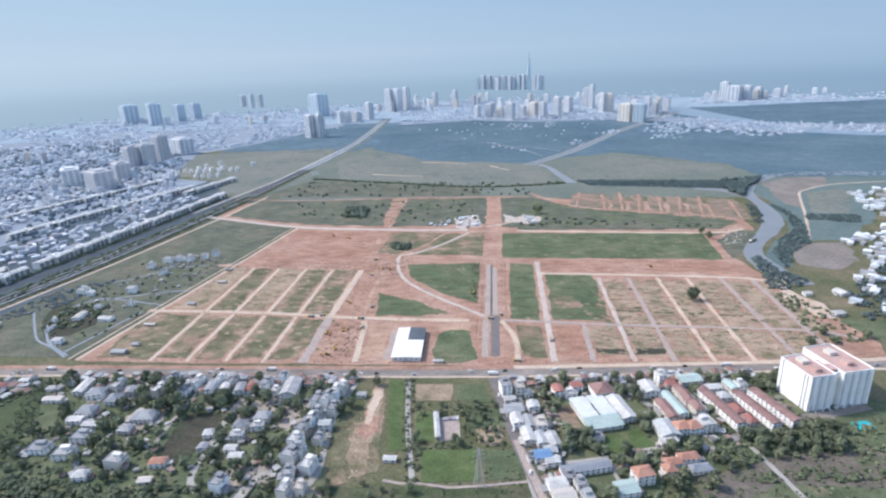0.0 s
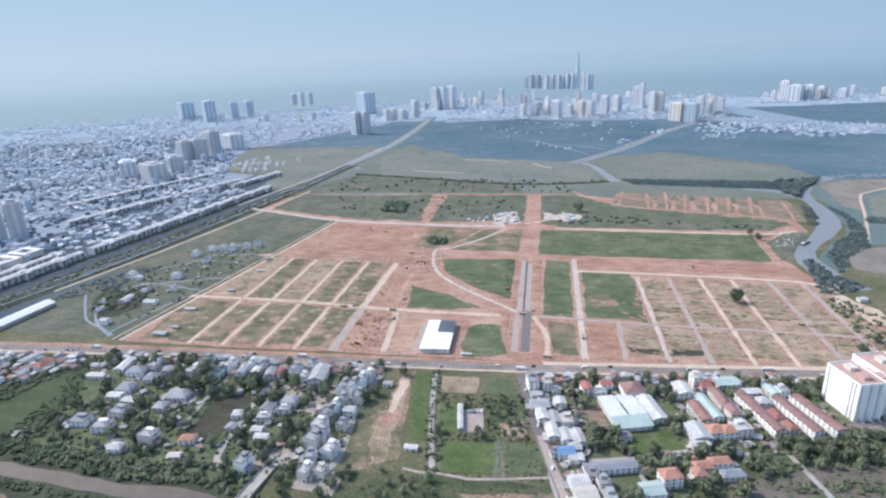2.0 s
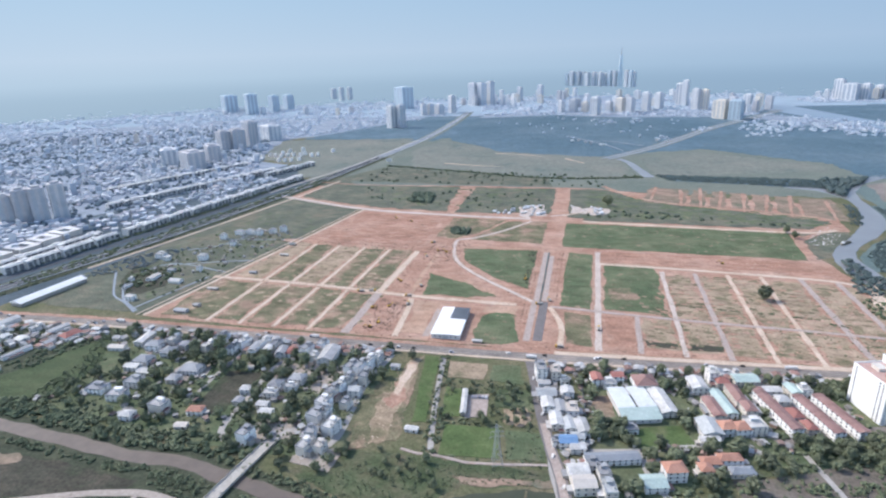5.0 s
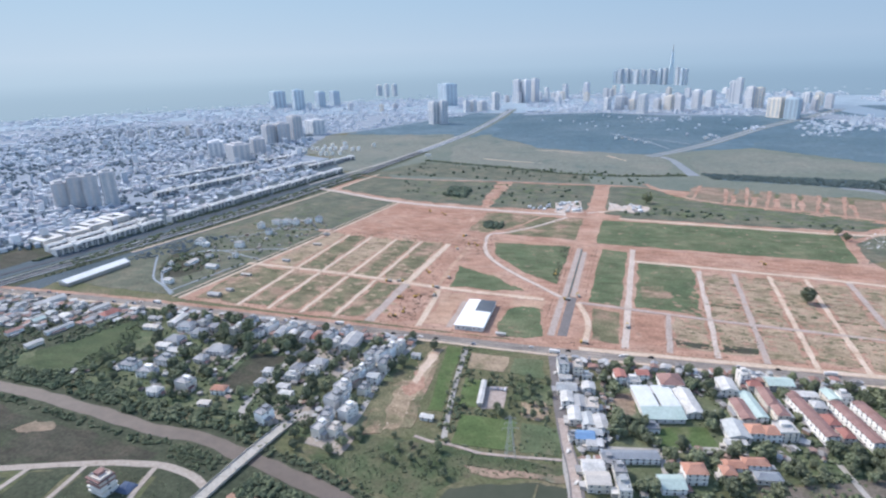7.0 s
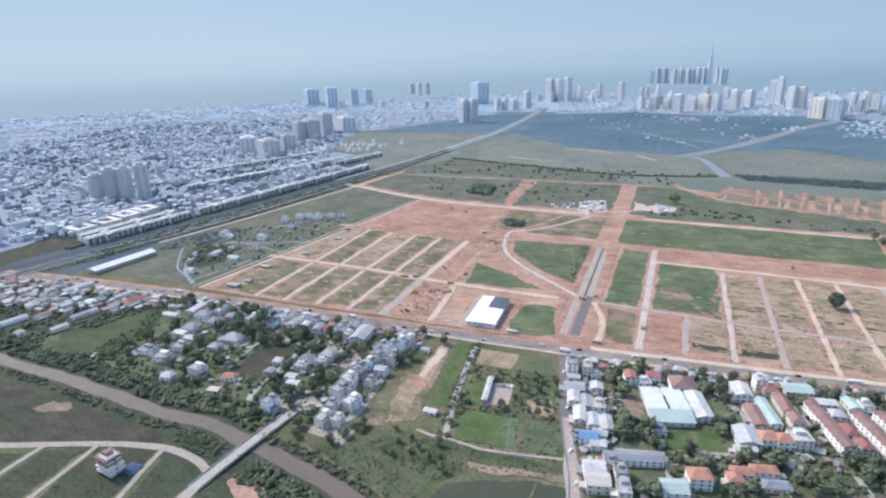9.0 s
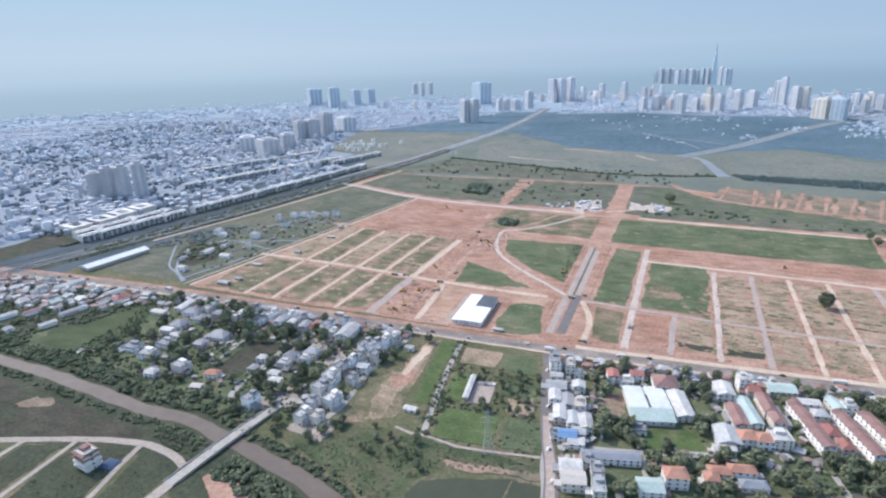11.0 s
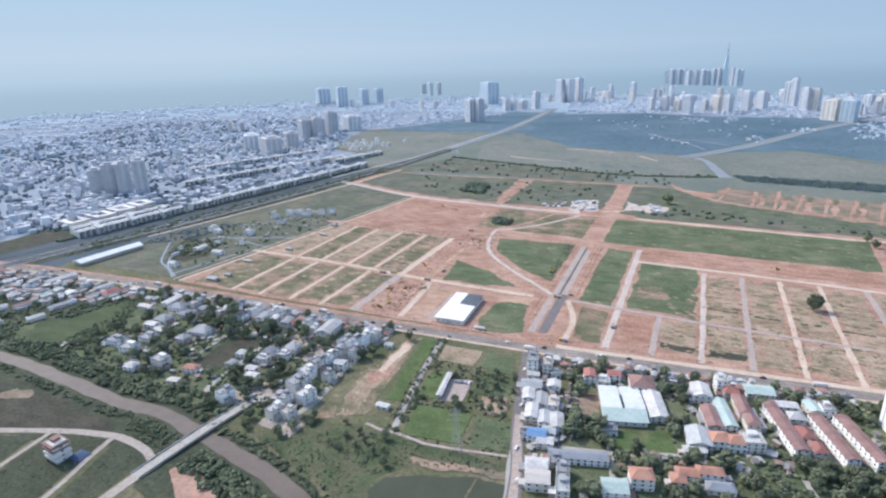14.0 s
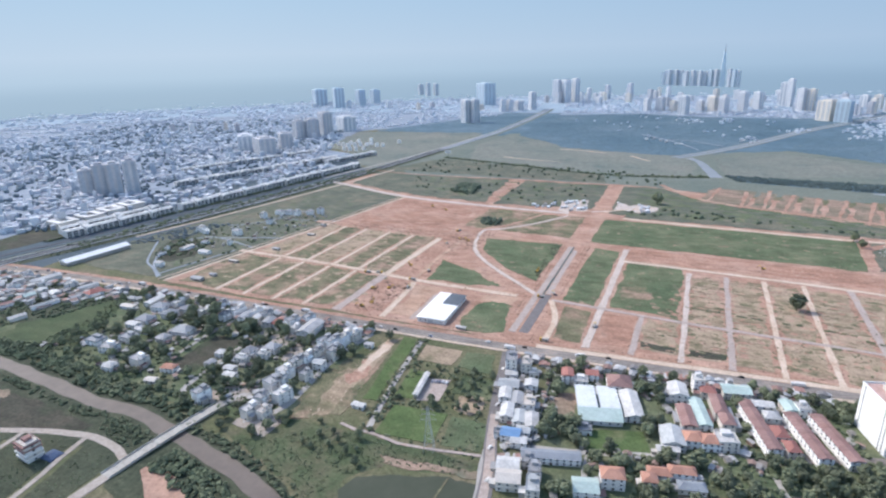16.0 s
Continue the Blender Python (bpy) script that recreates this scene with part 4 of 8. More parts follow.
ribbon("plot_track", [(-243, -245), (-238, -268), (-231, -292), (-222, -345)], 4.0, M_PLOTTRACK, 0.32, 0.4, "pale dirt track between house plots", "track")
ribbon("plot_track", [(-293, -257), (-289, -285), (-283, -345)], 4.0, M_PLOTTRACK, 0.32, 0.4, "pale dirt track between house plots", "track")
patch("house_plot", [(-287, -262), (-257, -250), (-247, -250), (-236, -290), (-228, -345), (-276, -345), (-284, -290)], M_HEDGE, 0.2, 5, 1.5, "dark green grass house plot edged by tracks", "meadow")
patch("house_plot", [(-325, -274), (-298, -264), (-294, -290), (-288, -345), (-320, -345)], M_HEDGE, 0.2, 5, 1.5, "dark green grass house plot edged by tracks", "meadow")
patch("house_plot", [(-520, -338), (-430, -312), (-360, -290), (-336, -284), (-332, -345), (-520, -400)], M_HEDGE, 0.2, 5, 1.5, "dark green grass house plot edged by tracks", "meadow")
patch("house_plot", [(-236, -250), (-212, -249), (-198, -255), (-197, -345), (-216, -345), (-226, -290)], M_HEDGE, 0.2, 5, 1.5, "dark green grass house plot edged by tracks", "meadow")
patch("earth_clearing", [(-176, -256), (-169, -247), (-157, -249), (-132, -259), (-120, -275), (-150, -272)], M_EARTH, 0.25, 4, 2, "pinkish bare earth clearing by the canal", "ground")
ribbon("canal_road", [(-190, -252), (-192, -285), (-194, -345)], 8, M_PLOTTRACK, 0.42, 0.5, "pale concrete road from the bridge", "road")
patch("pond", [(-44, -222), (-39, -206), (-20, -198), (5, -191), (40, -183), (44, -225), (20, -250), (-30, -246)], M_POND, 0.12, 5, 2.5, "still olive-green fish pond", "pond")

# western road corridor
EXPW = [(-735, -60), (-705, 60), (-660, 230), (-618, 470), (-578, 760), (-548, 1104), (-520, 1500), (-530, 2000), (-560, 2500)]
# the far stretch swaps to road and verge colours with haze painted in
for stretch, asphalt, verge in ((EXPW[:6], M_EXPW, M_HEDGE), (EXPW[5:], M_HAZEROAD, M_HAZEGRASS)):
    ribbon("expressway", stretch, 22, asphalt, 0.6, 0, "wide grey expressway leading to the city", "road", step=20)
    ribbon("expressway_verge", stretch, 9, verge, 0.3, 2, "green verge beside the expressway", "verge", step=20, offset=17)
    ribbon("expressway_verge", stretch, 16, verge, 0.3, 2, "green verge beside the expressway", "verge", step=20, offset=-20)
    ribbon("expressway_median", stretch, 1.5, M_CONC, 1.2, 0, "pale concrete median of the expressway", "kerb", step=20)
    for off in (-11.5, 11.5):
        ribbon("crash_barrier", stretch, 0.9, M_SHEET, 1.6, 0, "pale concrete barrier along the expressway", "barrier", step=20, offset=off)
ribbon("parallel_road", [(-655, 132), (-634, 215), (-603, 350), (-556, 590), (-530, 760)], 5, M_TRACK, 0.4, 0.5, "pale service road beside the expressway", "road", step=20)
ribbon("parallel_road", [(-775, -40), (-745, 60), (-702, 240), (-660, 480), (-640, 620)], 8, M_EXPW, 0.45, 0.3, "grey frontage road before the terraced rows", "road", step=20)
ribbon("parallel_road", [(-640, 620), (-618, 740), (-582, 930), (-565, 1100), (-540, 1450)], 8, M_CONC, 0.5, 0.3, "pale concrete road beside the expressway", "road", step=20)
patch("flat_field", [(-600, 10), (-540, 130), (-500, 60), (-468, 12)], M_FARGRASS, 0.2, 6, 2, "flat green field beside the main road", "field")
patch("brown_yard", [(-860, -20), (-790, -20), (-770, 130), (-860, 120)], M_FALLOW, 0.2, 6, 3, "bare brown yard by the western road", "ground")

patch("verge_field", [(-690, 20), (-600, 470), (-560, 760), (-500, 760), (-380, 520), (-450, 10)], M_FARGRASS, 0.1, 12, 4, "rough green land between expressway and site", "meadow")

patch("corridor_ground", [(-880, -70), (-662, -70), (-645, 90), (-612, 300), (-560, 760), (-650, 770), (-735, 300), (-770, 90), (-800, 40)], M_ROWGROUND, 0.12, 12, 3, "dark weedy ground of the road corridor", "ground")

# villa quarter west of the site
patch("row_ground", [(-778, 60), (-700, 330), (-645, 770), (-690, 965), (-770, 965), (-815, 700), (-900, 380), (-900, 100)], M_ROWGROUND, 0.14, 20, 5, "dark green planted ground between terraced rows", "ground")
patch("walled_yard", [(-567, 99), (-525, 52), (-503, 62), (-490, 92), (-511, 134), (-548, 152), (-588, 150)], M_FALLOW, 0.24, 4, 2, "dark weedy yard of an unfinished compound", "ground")
ribbon("villa_lane", [(-600, 126), (-570, 90), (-534, 51), (-506, 36), (-470, 12)], 2.8, M_HAZEROAD, 0.36, 0.5, "narrow concrete lane round a yard", "lane")
patch("villa_ground", [(-586, 116), (-531, 52), (-470, 20), (-440, 160), (-395, 400), (-520, 500), (-590, 350)], M_FARGRASS, 0.14, 8, 4, "scrubby green ground of an unfinished villa quarter", "meadow")
for pts in ([(-470, 16), (-520, 50), (-560, 110), (-540, 170), (-440, 150)], [(-548, 160), (-470, 190), (-425, 200)], [(-480, 20), (-452, 130)], [(-530, 290), (-450, 300), (-402, 312)], [(-560, 230), (-520, 260), (-500, 330)]):
    ribbon("villa_lane", pts, 2.8, M_HAZEROAD, 0.35, 0.5, "narrow concrete lane in the villa quarter", "lane")

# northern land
patch("northern_lowland", [(-560, 1480), (900, 1440), (4300, 1380), (4300, 3400), (1000, 2500), (-560, 2300)], M_MARSH, 0.05, 60, 10, "dull lowland before the city with haze blue painted in", "ground")
patch("north_land", [(-640, 700), (700, 700), (900, 1100), (640, 1500), (-560, 1500), (-600, 1000)], M_HAZEGRASS, 0.09, 40, 15, "rough land beyond the site with haze blue painted in", "meadow")
patch("khaki_meadow", [(-490, 1235), (-440, 1440), (-193, 1230), (45, 1155), (120, 1130), (150, 980), (140, 868), (37, 838), (-407, 955)], M_HAZEKHAKI, 0.2, 30, 10, "wide khaki meadow beyond the site", "meadow")
patch("khaki_meadow", [(188, 1113), (352, 1234), (610, 1024), (590, 960), (210, 885)], M_HAZEKHAKI, 0.2, 30, 12, "wide khaki meadow beyond the site", "meadow")
patch("khaki_meadow", [(-1050, 1450), (-560, 1500), (-570, 1120), (-600, 790), (-670, 790), (-740, 980), (-800, 985), (-940, 1050)], M_HAZEKHAKI, 0.2, 30, 12, "khaki meadow west of the expressway", "meadow")
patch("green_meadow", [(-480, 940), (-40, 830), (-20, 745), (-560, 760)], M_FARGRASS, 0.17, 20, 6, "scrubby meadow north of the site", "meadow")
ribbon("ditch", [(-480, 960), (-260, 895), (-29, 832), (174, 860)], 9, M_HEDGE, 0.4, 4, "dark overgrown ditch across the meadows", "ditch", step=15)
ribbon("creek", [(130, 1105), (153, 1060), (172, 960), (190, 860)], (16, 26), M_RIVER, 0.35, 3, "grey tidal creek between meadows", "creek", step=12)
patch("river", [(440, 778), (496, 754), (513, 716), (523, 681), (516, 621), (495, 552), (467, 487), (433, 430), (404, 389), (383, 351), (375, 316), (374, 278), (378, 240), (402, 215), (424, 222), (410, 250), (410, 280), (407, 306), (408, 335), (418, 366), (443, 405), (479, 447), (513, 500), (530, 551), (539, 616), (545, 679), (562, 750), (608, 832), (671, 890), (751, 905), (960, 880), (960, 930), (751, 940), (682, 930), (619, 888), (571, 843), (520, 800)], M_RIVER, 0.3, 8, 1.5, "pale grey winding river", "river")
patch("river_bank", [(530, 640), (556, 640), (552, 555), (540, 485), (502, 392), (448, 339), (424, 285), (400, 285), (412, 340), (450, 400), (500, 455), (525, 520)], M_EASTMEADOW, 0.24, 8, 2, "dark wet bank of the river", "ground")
ribbon("river", [(900, 2700), (960, 2350), (1040, 1900), (1150, 1650), (1500, 1500), (2300, 1400)], (190, 30), M_FARRIVER, 0.3, 10, "broad distant river, paled with painted haze", "river", step=60)
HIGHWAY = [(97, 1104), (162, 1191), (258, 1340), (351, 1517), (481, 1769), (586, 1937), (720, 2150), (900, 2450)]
ribbon("highway_verge", HIGHWAY, 40, M_HAZEKHAKI, 0.4, 4, "dusty verge of the distant highway", "verge", step=40)
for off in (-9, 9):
    ribbon("far_road", HIGHWAY, 10, M_HAZEROAD, 0.6, 0.5, "grey carriageway of the distant highway, paled with painted haze", "road", step=40, offset=off)
patch("far_scrub", [(-470, 2200), (600, 2170), (760, 2020), (900, 1480), (470, 1560), (370, 1290), (140, 1170), (60, 1200), (-300, 1500)], M_MARSH, 0.16, 40, 15, "dull scrub beside the far highway with haze blue painted in", "ground")
patch("far_scrub", [(-1000, 1480), (-470, 1440), (-440, 2280), (-700, 2300)], M_MARSH, 0.16, 40, 20, "dull scrub beside the expressway with haze blue painted in", "ground")
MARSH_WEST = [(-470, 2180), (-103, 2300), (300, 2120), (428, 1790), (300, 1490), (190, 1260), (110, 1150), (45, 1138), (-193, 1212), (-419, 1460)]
patch("marsh_woods", MARSH_WEST, M_MARSH, 0.25, 40, 12, "dark marsh woodland with haze blue painted in", "woods")
ribbon("marsh_lane", [(-22, 1552), (55, 1441), (114, 1336), (150, 1240)], (9, 5), M_HAZEROAD, 1.5, 2, "pale dirt lane through the marsh woodland", "lane", step=20)
ribbon("marsh_lane", [(55, 1445), (130, 1420), (215, 1330)], 5, M_HAZEROAD, 1.5, 2, "pale dirt lane through the marsh woodland", "lane", step=20)
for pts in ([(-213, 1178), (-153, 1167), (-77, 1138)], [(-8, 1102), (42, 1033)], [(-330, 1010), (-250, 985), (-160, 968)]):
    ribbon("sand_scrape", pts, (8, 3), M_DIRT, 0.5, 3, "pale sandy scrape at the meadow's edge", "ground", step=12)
patch("marsh_woods", [(470, 1600), (900, 1480), (1500, 1480), (1700, 900), (1000, 860), (640, 900), (625, 1060), (370, 1290)], M_MARSH, 0.25, 40, 20, "dark marsh woodland with haze blue painted in", "woods")
patch("far_marsh", [(1000, 1980), (1300, 1830), (2900, 1900), (4300, 2300), (4300, 3300), (1800, 2720), (1060, 2840), (960, 2500)], M_MARSH, 0.15, 60, 30, "dark far marsh land with haze blue painted in", "woods")
patch("far_marsh", [(1600, 1500), (4300, 1500), (4300, 400), (1500, 700)], M_MARSH, 0.12, 60, 30, "dark far marsh land with haze blue painted in", "woods")
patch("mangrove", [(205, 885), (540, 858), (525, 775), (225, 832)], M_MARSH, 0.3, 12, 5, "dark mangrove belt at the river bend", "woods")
patch("peninsula", [(560, 770), (640, 845), (900, 960), (900, 800), (760, 700), (690, 540), (560, 400), (500, 400), (545, 540)], M_EASTMEADOW, 0.2, 15, 6, "dull green meadow beyond the river", "meadow")
patch("brown_ground", [(605, 815), (687, 870), (779, 880), (746, 812), (650, 735), (590, 600), (575, 640)], M_EASTBROWN, 0.26, 12, 5, "dry brown ground beyond the river", "ground")
patch("brown_ground", [(655, 718), (752, 764), (735, 700), (655, 560), (590, 565)], M_HAZEKHAKI, 0.26, 12, 5, "olive-brown field beyond the river", "field")
patch("brown_ground", [(470, 382), (552, 396), (528, 313), (481, 272), (436, 295)], M_EASTBROWN, 0.26, 8, 5, "dry brown ground in the river bend", "ground")
ribbon("peninsula_track", [(511, 414), (574, 556), (637, 708), (664, 745), (739, 795), (839, 816), (960, 820)], 5, M_DIRT, 0.35, 0.5, "pale track across the dry ground", "track", step=15)
patch("sand_bank", [(363, 172), (373, 214), (383, 202), (385, 180), (400, 158), (394, 117), (379, 121), (370, 151)], M_DIRT, 0.35, 5, 2, "pale orange sand bank at the river", "ground")
ribbon("sand_track", [(376, 206), (386, 226), (396, 248)], 5, M_DIRT, 0.37, 1.0, "pale sandy track to the river", "track")
patch("green_field", [(392, 112), (520, 120), (520, 60), (415, 55)], M_LUSH, 0.25, 8, 2, "bright green field at the river", "field")

# ---- houses ----
def empty(name, x, y, z=0.0, turn=0.0):
    ob = new(name)
    ob.matrix_world = pose(x, y, z, 0, 0, turn)
    return ob


def shared(name, build, material):
    bm = bmesh.new()
    build(bm)
    me = bpy.data.meshes.new(name)
    bm.to_mesh(me)
    bm.free()
    for m in material if isinstance(material, (list, tuple)) else (material,):
        me.materials.append(m)
    return me


def piece(name, mesh, parent, x, y, z, turn=0.0, label=""):
    ob = new(name, mesh)
    ob.parent = parent
    ob.matrix_local = pose(x, y, z, 0, 0, turn)
    if label:
        ob["label"] = label
    return ob


def framed(bm, w, z0, z1, rim, deep):
    """A frame standing proud of the wall, with its pane set back in it: one closed piece."""
    xs = (-w / 2, -w / 2 + rim, w / 2 - rim, w / 2)
    zs = (z0, z0 + rim, z1 - rim, z1)
    g = [[bm.verts.new((x, -0.16, z)) for x in xs] for z in zs]
    q = {(r, s): bm.verts.new((xs[s], -0.16 + deep, zs[r])) for r in (1, 2) for s in (1, 2)}
    for r in range(3):
        for s in range(3):
            if (r, s) != (1, 1):
                bm.faces.new((g[r][s], g[r][s + 1], g[r + 1][s + 1], g[r + 1][s])).material_index = 1
    ring = [(1, 1), (1, 2), (2, 2), (2, 1)]
    for a, b in zip(ring, ring[1:] + ring[:1]):
        bm.faces.new((g[a[0]][a[1]], g[b[0]][b[1]], q[b], q[a])).material_index = 1
    bm.faces.new([q[k] for k in ring])
    back = [bm.verts.new((x, 0.02, z)) for x, z in ((xs[0], z0), (xs[3], z0), (xs[3], z1), (xs[0], z1))]
    rim_v = [[g[0][s] for s in range(4)], [g[r][3] for r in range(4)], [g[3][s] for s in (3, 2, 1, 0)], [g[r][0] for r in (3, 2, 1, 0)]]
    for k in range(4):
        bm.faces.new(rim_v[k][::-1] + [back[k], back[(k + 1) % 4]]).material_index = 1


def window_build(bm):
    framed(bm, 1.7, -0.1, 1.6, 0.14, 0.1)


def door_build(bm):
    framed(bm, 2.1, 0.0, 2.5, 0.16, 0.1)


def tank_build(bm):
    bmesh.ops.create_cone(bm, cap_ends=True, segments=10, radius1=0.6, radius2=0.6, depth=1.5, matrix=Matrix.Translation((0, 0, 1.35)))
    bmesh.ops.create_cone(bm, cap_ends=True, segments=10, radius1=0.6, radius2=0.15, depth=0.25, matrix=Matrix.Translation((0, 0, 2.2)))
    for x in (-0.4, 0.4):
        for y in (-0.4, 0.4):
            box(bm, x - 0.05, x + 0.05, y - 0.05, y + 0.05, 0, 0.65)


WINDOW = shared("window", window_build, [M_GLASS, M_WHITE])
DOOR = shared("door", door_build, [M_BARK, M_WHITE])
TANK = shared("water_tank", tank_build, M_STEEL)
FOOT = []      # footprints, kept free of trees


def roof_build(bm, kind, w, d, h):
    over = 0.5
    row = kind == "t"      # a terraced house: the ridge follows the row
    x0, x1, y0, y1 = -w / 2 - over, w / 2 + over, -d / 2 - (0.07 if row else over), d / 2 + (0.07 if row else over)
    if kind == "f":
        box(bm, -w / 2 - 0.1, w / 2 + 0.1, -d / 2 - 0.1, d / 2 + 0.1, h, h + 0.2)
        for a in ((-w / 2 - 0.1, w / 2 + 0.1, -d / 2 - 0.1, -d / 2 + 0.1), (-w / 2 - 0.1, w / 2 + 0.1, d / 2 - 0.1, d / 2 + 0.1),
                  (-w / 2 - 0.1, -w / 2 + 0.1, -d / 2 + 0.1, d / 2 - 0.1), (w / 2 - 0.1, w / 2 + 0.1, -d / 2 + 0.1, d / 2 - 0.1)):
            box(bm, *a, h + 0.2, h + 1.0)
        return
    long_y = d >= w or row
    rise = 0.12 * w if row else 0.17 * min(w, d) if kind == "g" else 0.26 * min(w, d)
    if long_y:
        cut = 0.0 if kind in "gt" else min(w, d) * 0.42
        r0, r1 = (0, y0 + cut, h + rise), (0, y1 - cut, h + rise)
    else:
        cut = 0.0 if kind == "g" else min(w, d) * 0.42
        r0, r1 = (x0 + cut, 0, h + rise), (x1 - cut, 0, h + rise)
    c = [bm.verts.new(p) for p in ((x0, y0, h), (x1, y0, h), (x1, y1, h), (x0, y1, h))]
    u = [bm.verts.new((p.co.x, p.co.y, h - 0.18)) for p in c]
    a, b = bm.verts.new(r0), bm.verts.new(r1)
    if long_y:
        fs = ((c[0], c[1], a), (c[1], c[2], b, a), (c[2], c[3], b), (c[3], c[0], a, b))
    else:
        fs = ((c[0], c[1], b, a), (c[1], c[2], b), (c[2], c[3], a, b), (c[3], c[0], a))
    for f in fs:
        bm.faces.new(f)
    for i in range(4):
        j = (i + 1) % 4
        bm.faces.new((c[i], u[i], u[j], c[j]))
    bm.faces.new(u[::-1])
    bmesh.ops.recalc_face_normals(bm, faces=bm.faces)


hr = random.Random(5)


def house(x, y, w, d, h, kind, roof, turn=None, name="house", label="", wall=None, group=""):
    """A house with wall, roof, windows, door and, on a flat roof, stair head and water tank."""
    turn = (hr.uniform(10, 16) if x > 0 else hr.uniform(-2, 10)) if turn is None else turn
    if kind == "f" and roof == "W" and not group and hr.random() < 0.4:
        roof = "G"
    blank = name == "house" and kind == "f" and h >= 7 and x < -130      # tall town houses with plain party walls
    if blank:
        turn -= 14
    ob = empty(name, x, y, 0, turn)
    FOOT.append((x, y, 0.62 * math.hypot(w, d)))
    bm = bmesh.new()
    box(bm, -w / 2, w / 2, -d / 2, d / 2, -0.3, h)
    floors = max(1, round(h / 3.0))
    for k in range(1, floors):
        z = h * k / floors
        if blank:
            box(bm, w / 2, w / 2 + 0.9, -d / 2, d / 2, z - 0.1, z + 0.7)
        else:
            box(bm, -w / 2 - 0.25, w / 2 + 0.25, -d / 2 - 0.35, d / 2 + 0.25, z - 0.1, z + 0.1)
    part("wall", bm, wall or hr.choice((M_BRIGHT, M_BRIGHT, M_WHITE, M_CREAM) if blank else (M_BRIGHT, M_WHITE, M_WHITE, M_CREAM)), ob)
    bm = bmesh.new()
    roof_build(bm, kind, w, d, h)
    rf = part("roof", bm, ROOF[roof], ob)
    if kind == "f":
        bm = bmesh.new()
        box(bm, -w * 0.22, w * 0.22, d * 0.08, d * 0.36, h + 0.2, h + 2.6)
        box(bm, -w * 0.26, w * 0.26, d * 0.04, d * 0.4, h + 2.6, h + 2.75)
        part("stair_head", bm, M_WHITE if roof == "W" else ROOF[roof], ob)
        piece("water_tank", TANK, ob, w * 0.3, -d * 0.25, h + 0.2, 0, "steel water tank")
    if not group and w * d > 80:      # a lower lean-to behind or beside the house
        bm = bmesh.new()
        ah, side = h * hr.uniform(0.4, 0.6), hr.choice((-1, 1))
        ax0, ax1 = sorted((side * w / 2, side * (w / 2 + hr.uniform(2.5, 4.5))))
        ay0 = -d / 2 + d * hr.uniform(0.05, 0.3)
        ay1 = ay0 + d * hr.uniform(0.4, 0.6)
        box(bm, ax0, ax1, ay0, ay1, -0.3, ah)
        box(bm, ax0 - 0.3, ax1 + 0.3, ay0 - 0.3, ay1 + 0.3, ah, ah + 0.15, 1)
        link("annex", bm, [M_CONC, ROOF[hr.choice("GWPN")]], ob)
    fh = h / floors
    for k in range(floors):
        z = fh * k + fh * 0.32
        n = max(1, int(w / 4))
        for i in range(n):
            if k == 0 and i == n // 2:
                piece("door", DOOR, ob, -w / 2 + w * (i + 0.5) / n, -d / 2, 0.0)
            elif not blank:
                piece("window", WINDOW, ob, -w / 2 + w * (i + 0.5) / n, -d / 2, z)
        m = max(1, int(d / 7))
        for i in range(m):
            piece("window", WINDOW, ob, -w / 2, -d / 2 + d * (i + 0.5) / m, z, -90)
            if d < 16:
                piece("window", WINDOW, ob, w / 2, -d / 2 + d * (i + 0.5) / m, z, 90)
    shape = {"f": "flat-roofed", "g": "gabled", "t": "terraced", "h": "hip-roofed"}[kind]
    tall = "low" if floors == 1 else ("two-storey" if floors == 2 else "tall narrow" if w < 9 else "three-storey")
    return tagged(ob, label or f"{tall} {shape} house with a {ROOF_WORDS[roof]} roof among trees", "house", group)


# the southern quarter, west and east of the side road
house(-471, -41, 10, 6, 5, "g", "W")
for x, y, w, d, h, k, r in ((-576, -138, 8, 26, 4, "g", "W"), (-596, -48, 12, 34, 5, "g", "W"), (-595, -104, 12, 12, 5, "h", "P"), (-608, -79, 10, 12, 6, "f", "W"), (-651, -77, 10, 14, 5, "g", "W"), (-559, -90, 10, 12, 4, "g", "M"),
                            (-535, -76, 12, 10, 5, "g", "W"), (-519, -46, 8, 22, 4, "g", "W"), (-490, -57, 14, 19, 5, "h", "R"), (-508, -134, 8, 16, 4, "g", "W"), (-515, -100, 6, 28, 4, "g", "G"), (-558, -118, 9, 16, 4, "g", "N"),
                            (-634, -46, 12, 10, 6, "f", "B"), (-558, -75, 10, 9, 5, "g", "L"), (-545, -49, 8, 14, 5, "f", "W"), (-500, -75, 8, 10, 4, "g", "G"), (-535, -157, 10, 8, 4, "g", "G"), (-580, -62, 9, 9, 5, "f", "W")):
    house(x, y, w, d, h, k, r, -13, "house", f"low roadside house with a {ROOF_WORDS[r]} roof among sheds")
house(-401, -50, 9, 24, 5, "g", "W")
house(-417, -71, 18, 7, 4, "g", "P")
house(-433, -53, 8, 6, 4, "g", "W")
house(-379, -61, 15, 13, 6, "h", "B")
house(-354, -71, 13, 13, 6, "h", "B")
house(-366, -47, 8, 15, 7, "f", "W")
house(-347, -57, 8, 10, 6, "g", "G")
house(-369, -89, 16, 14, 5, "h", "B")
house(-370, -103, 14, 8, 5, "g", "W")
house(-350, -108, 18, 6, 4, "g", "W")
house(-315, -114, 11, 10, 5, "h", "W")
house(-310, -95, 20, 15, 5, "h", "G")
house(-347, -126, 15, 12, 6, "f", "B")
house(-374, -141, 17, 12, 5, "f", "B")
house(-347, -147, 15, 12, 6, "f", "W")
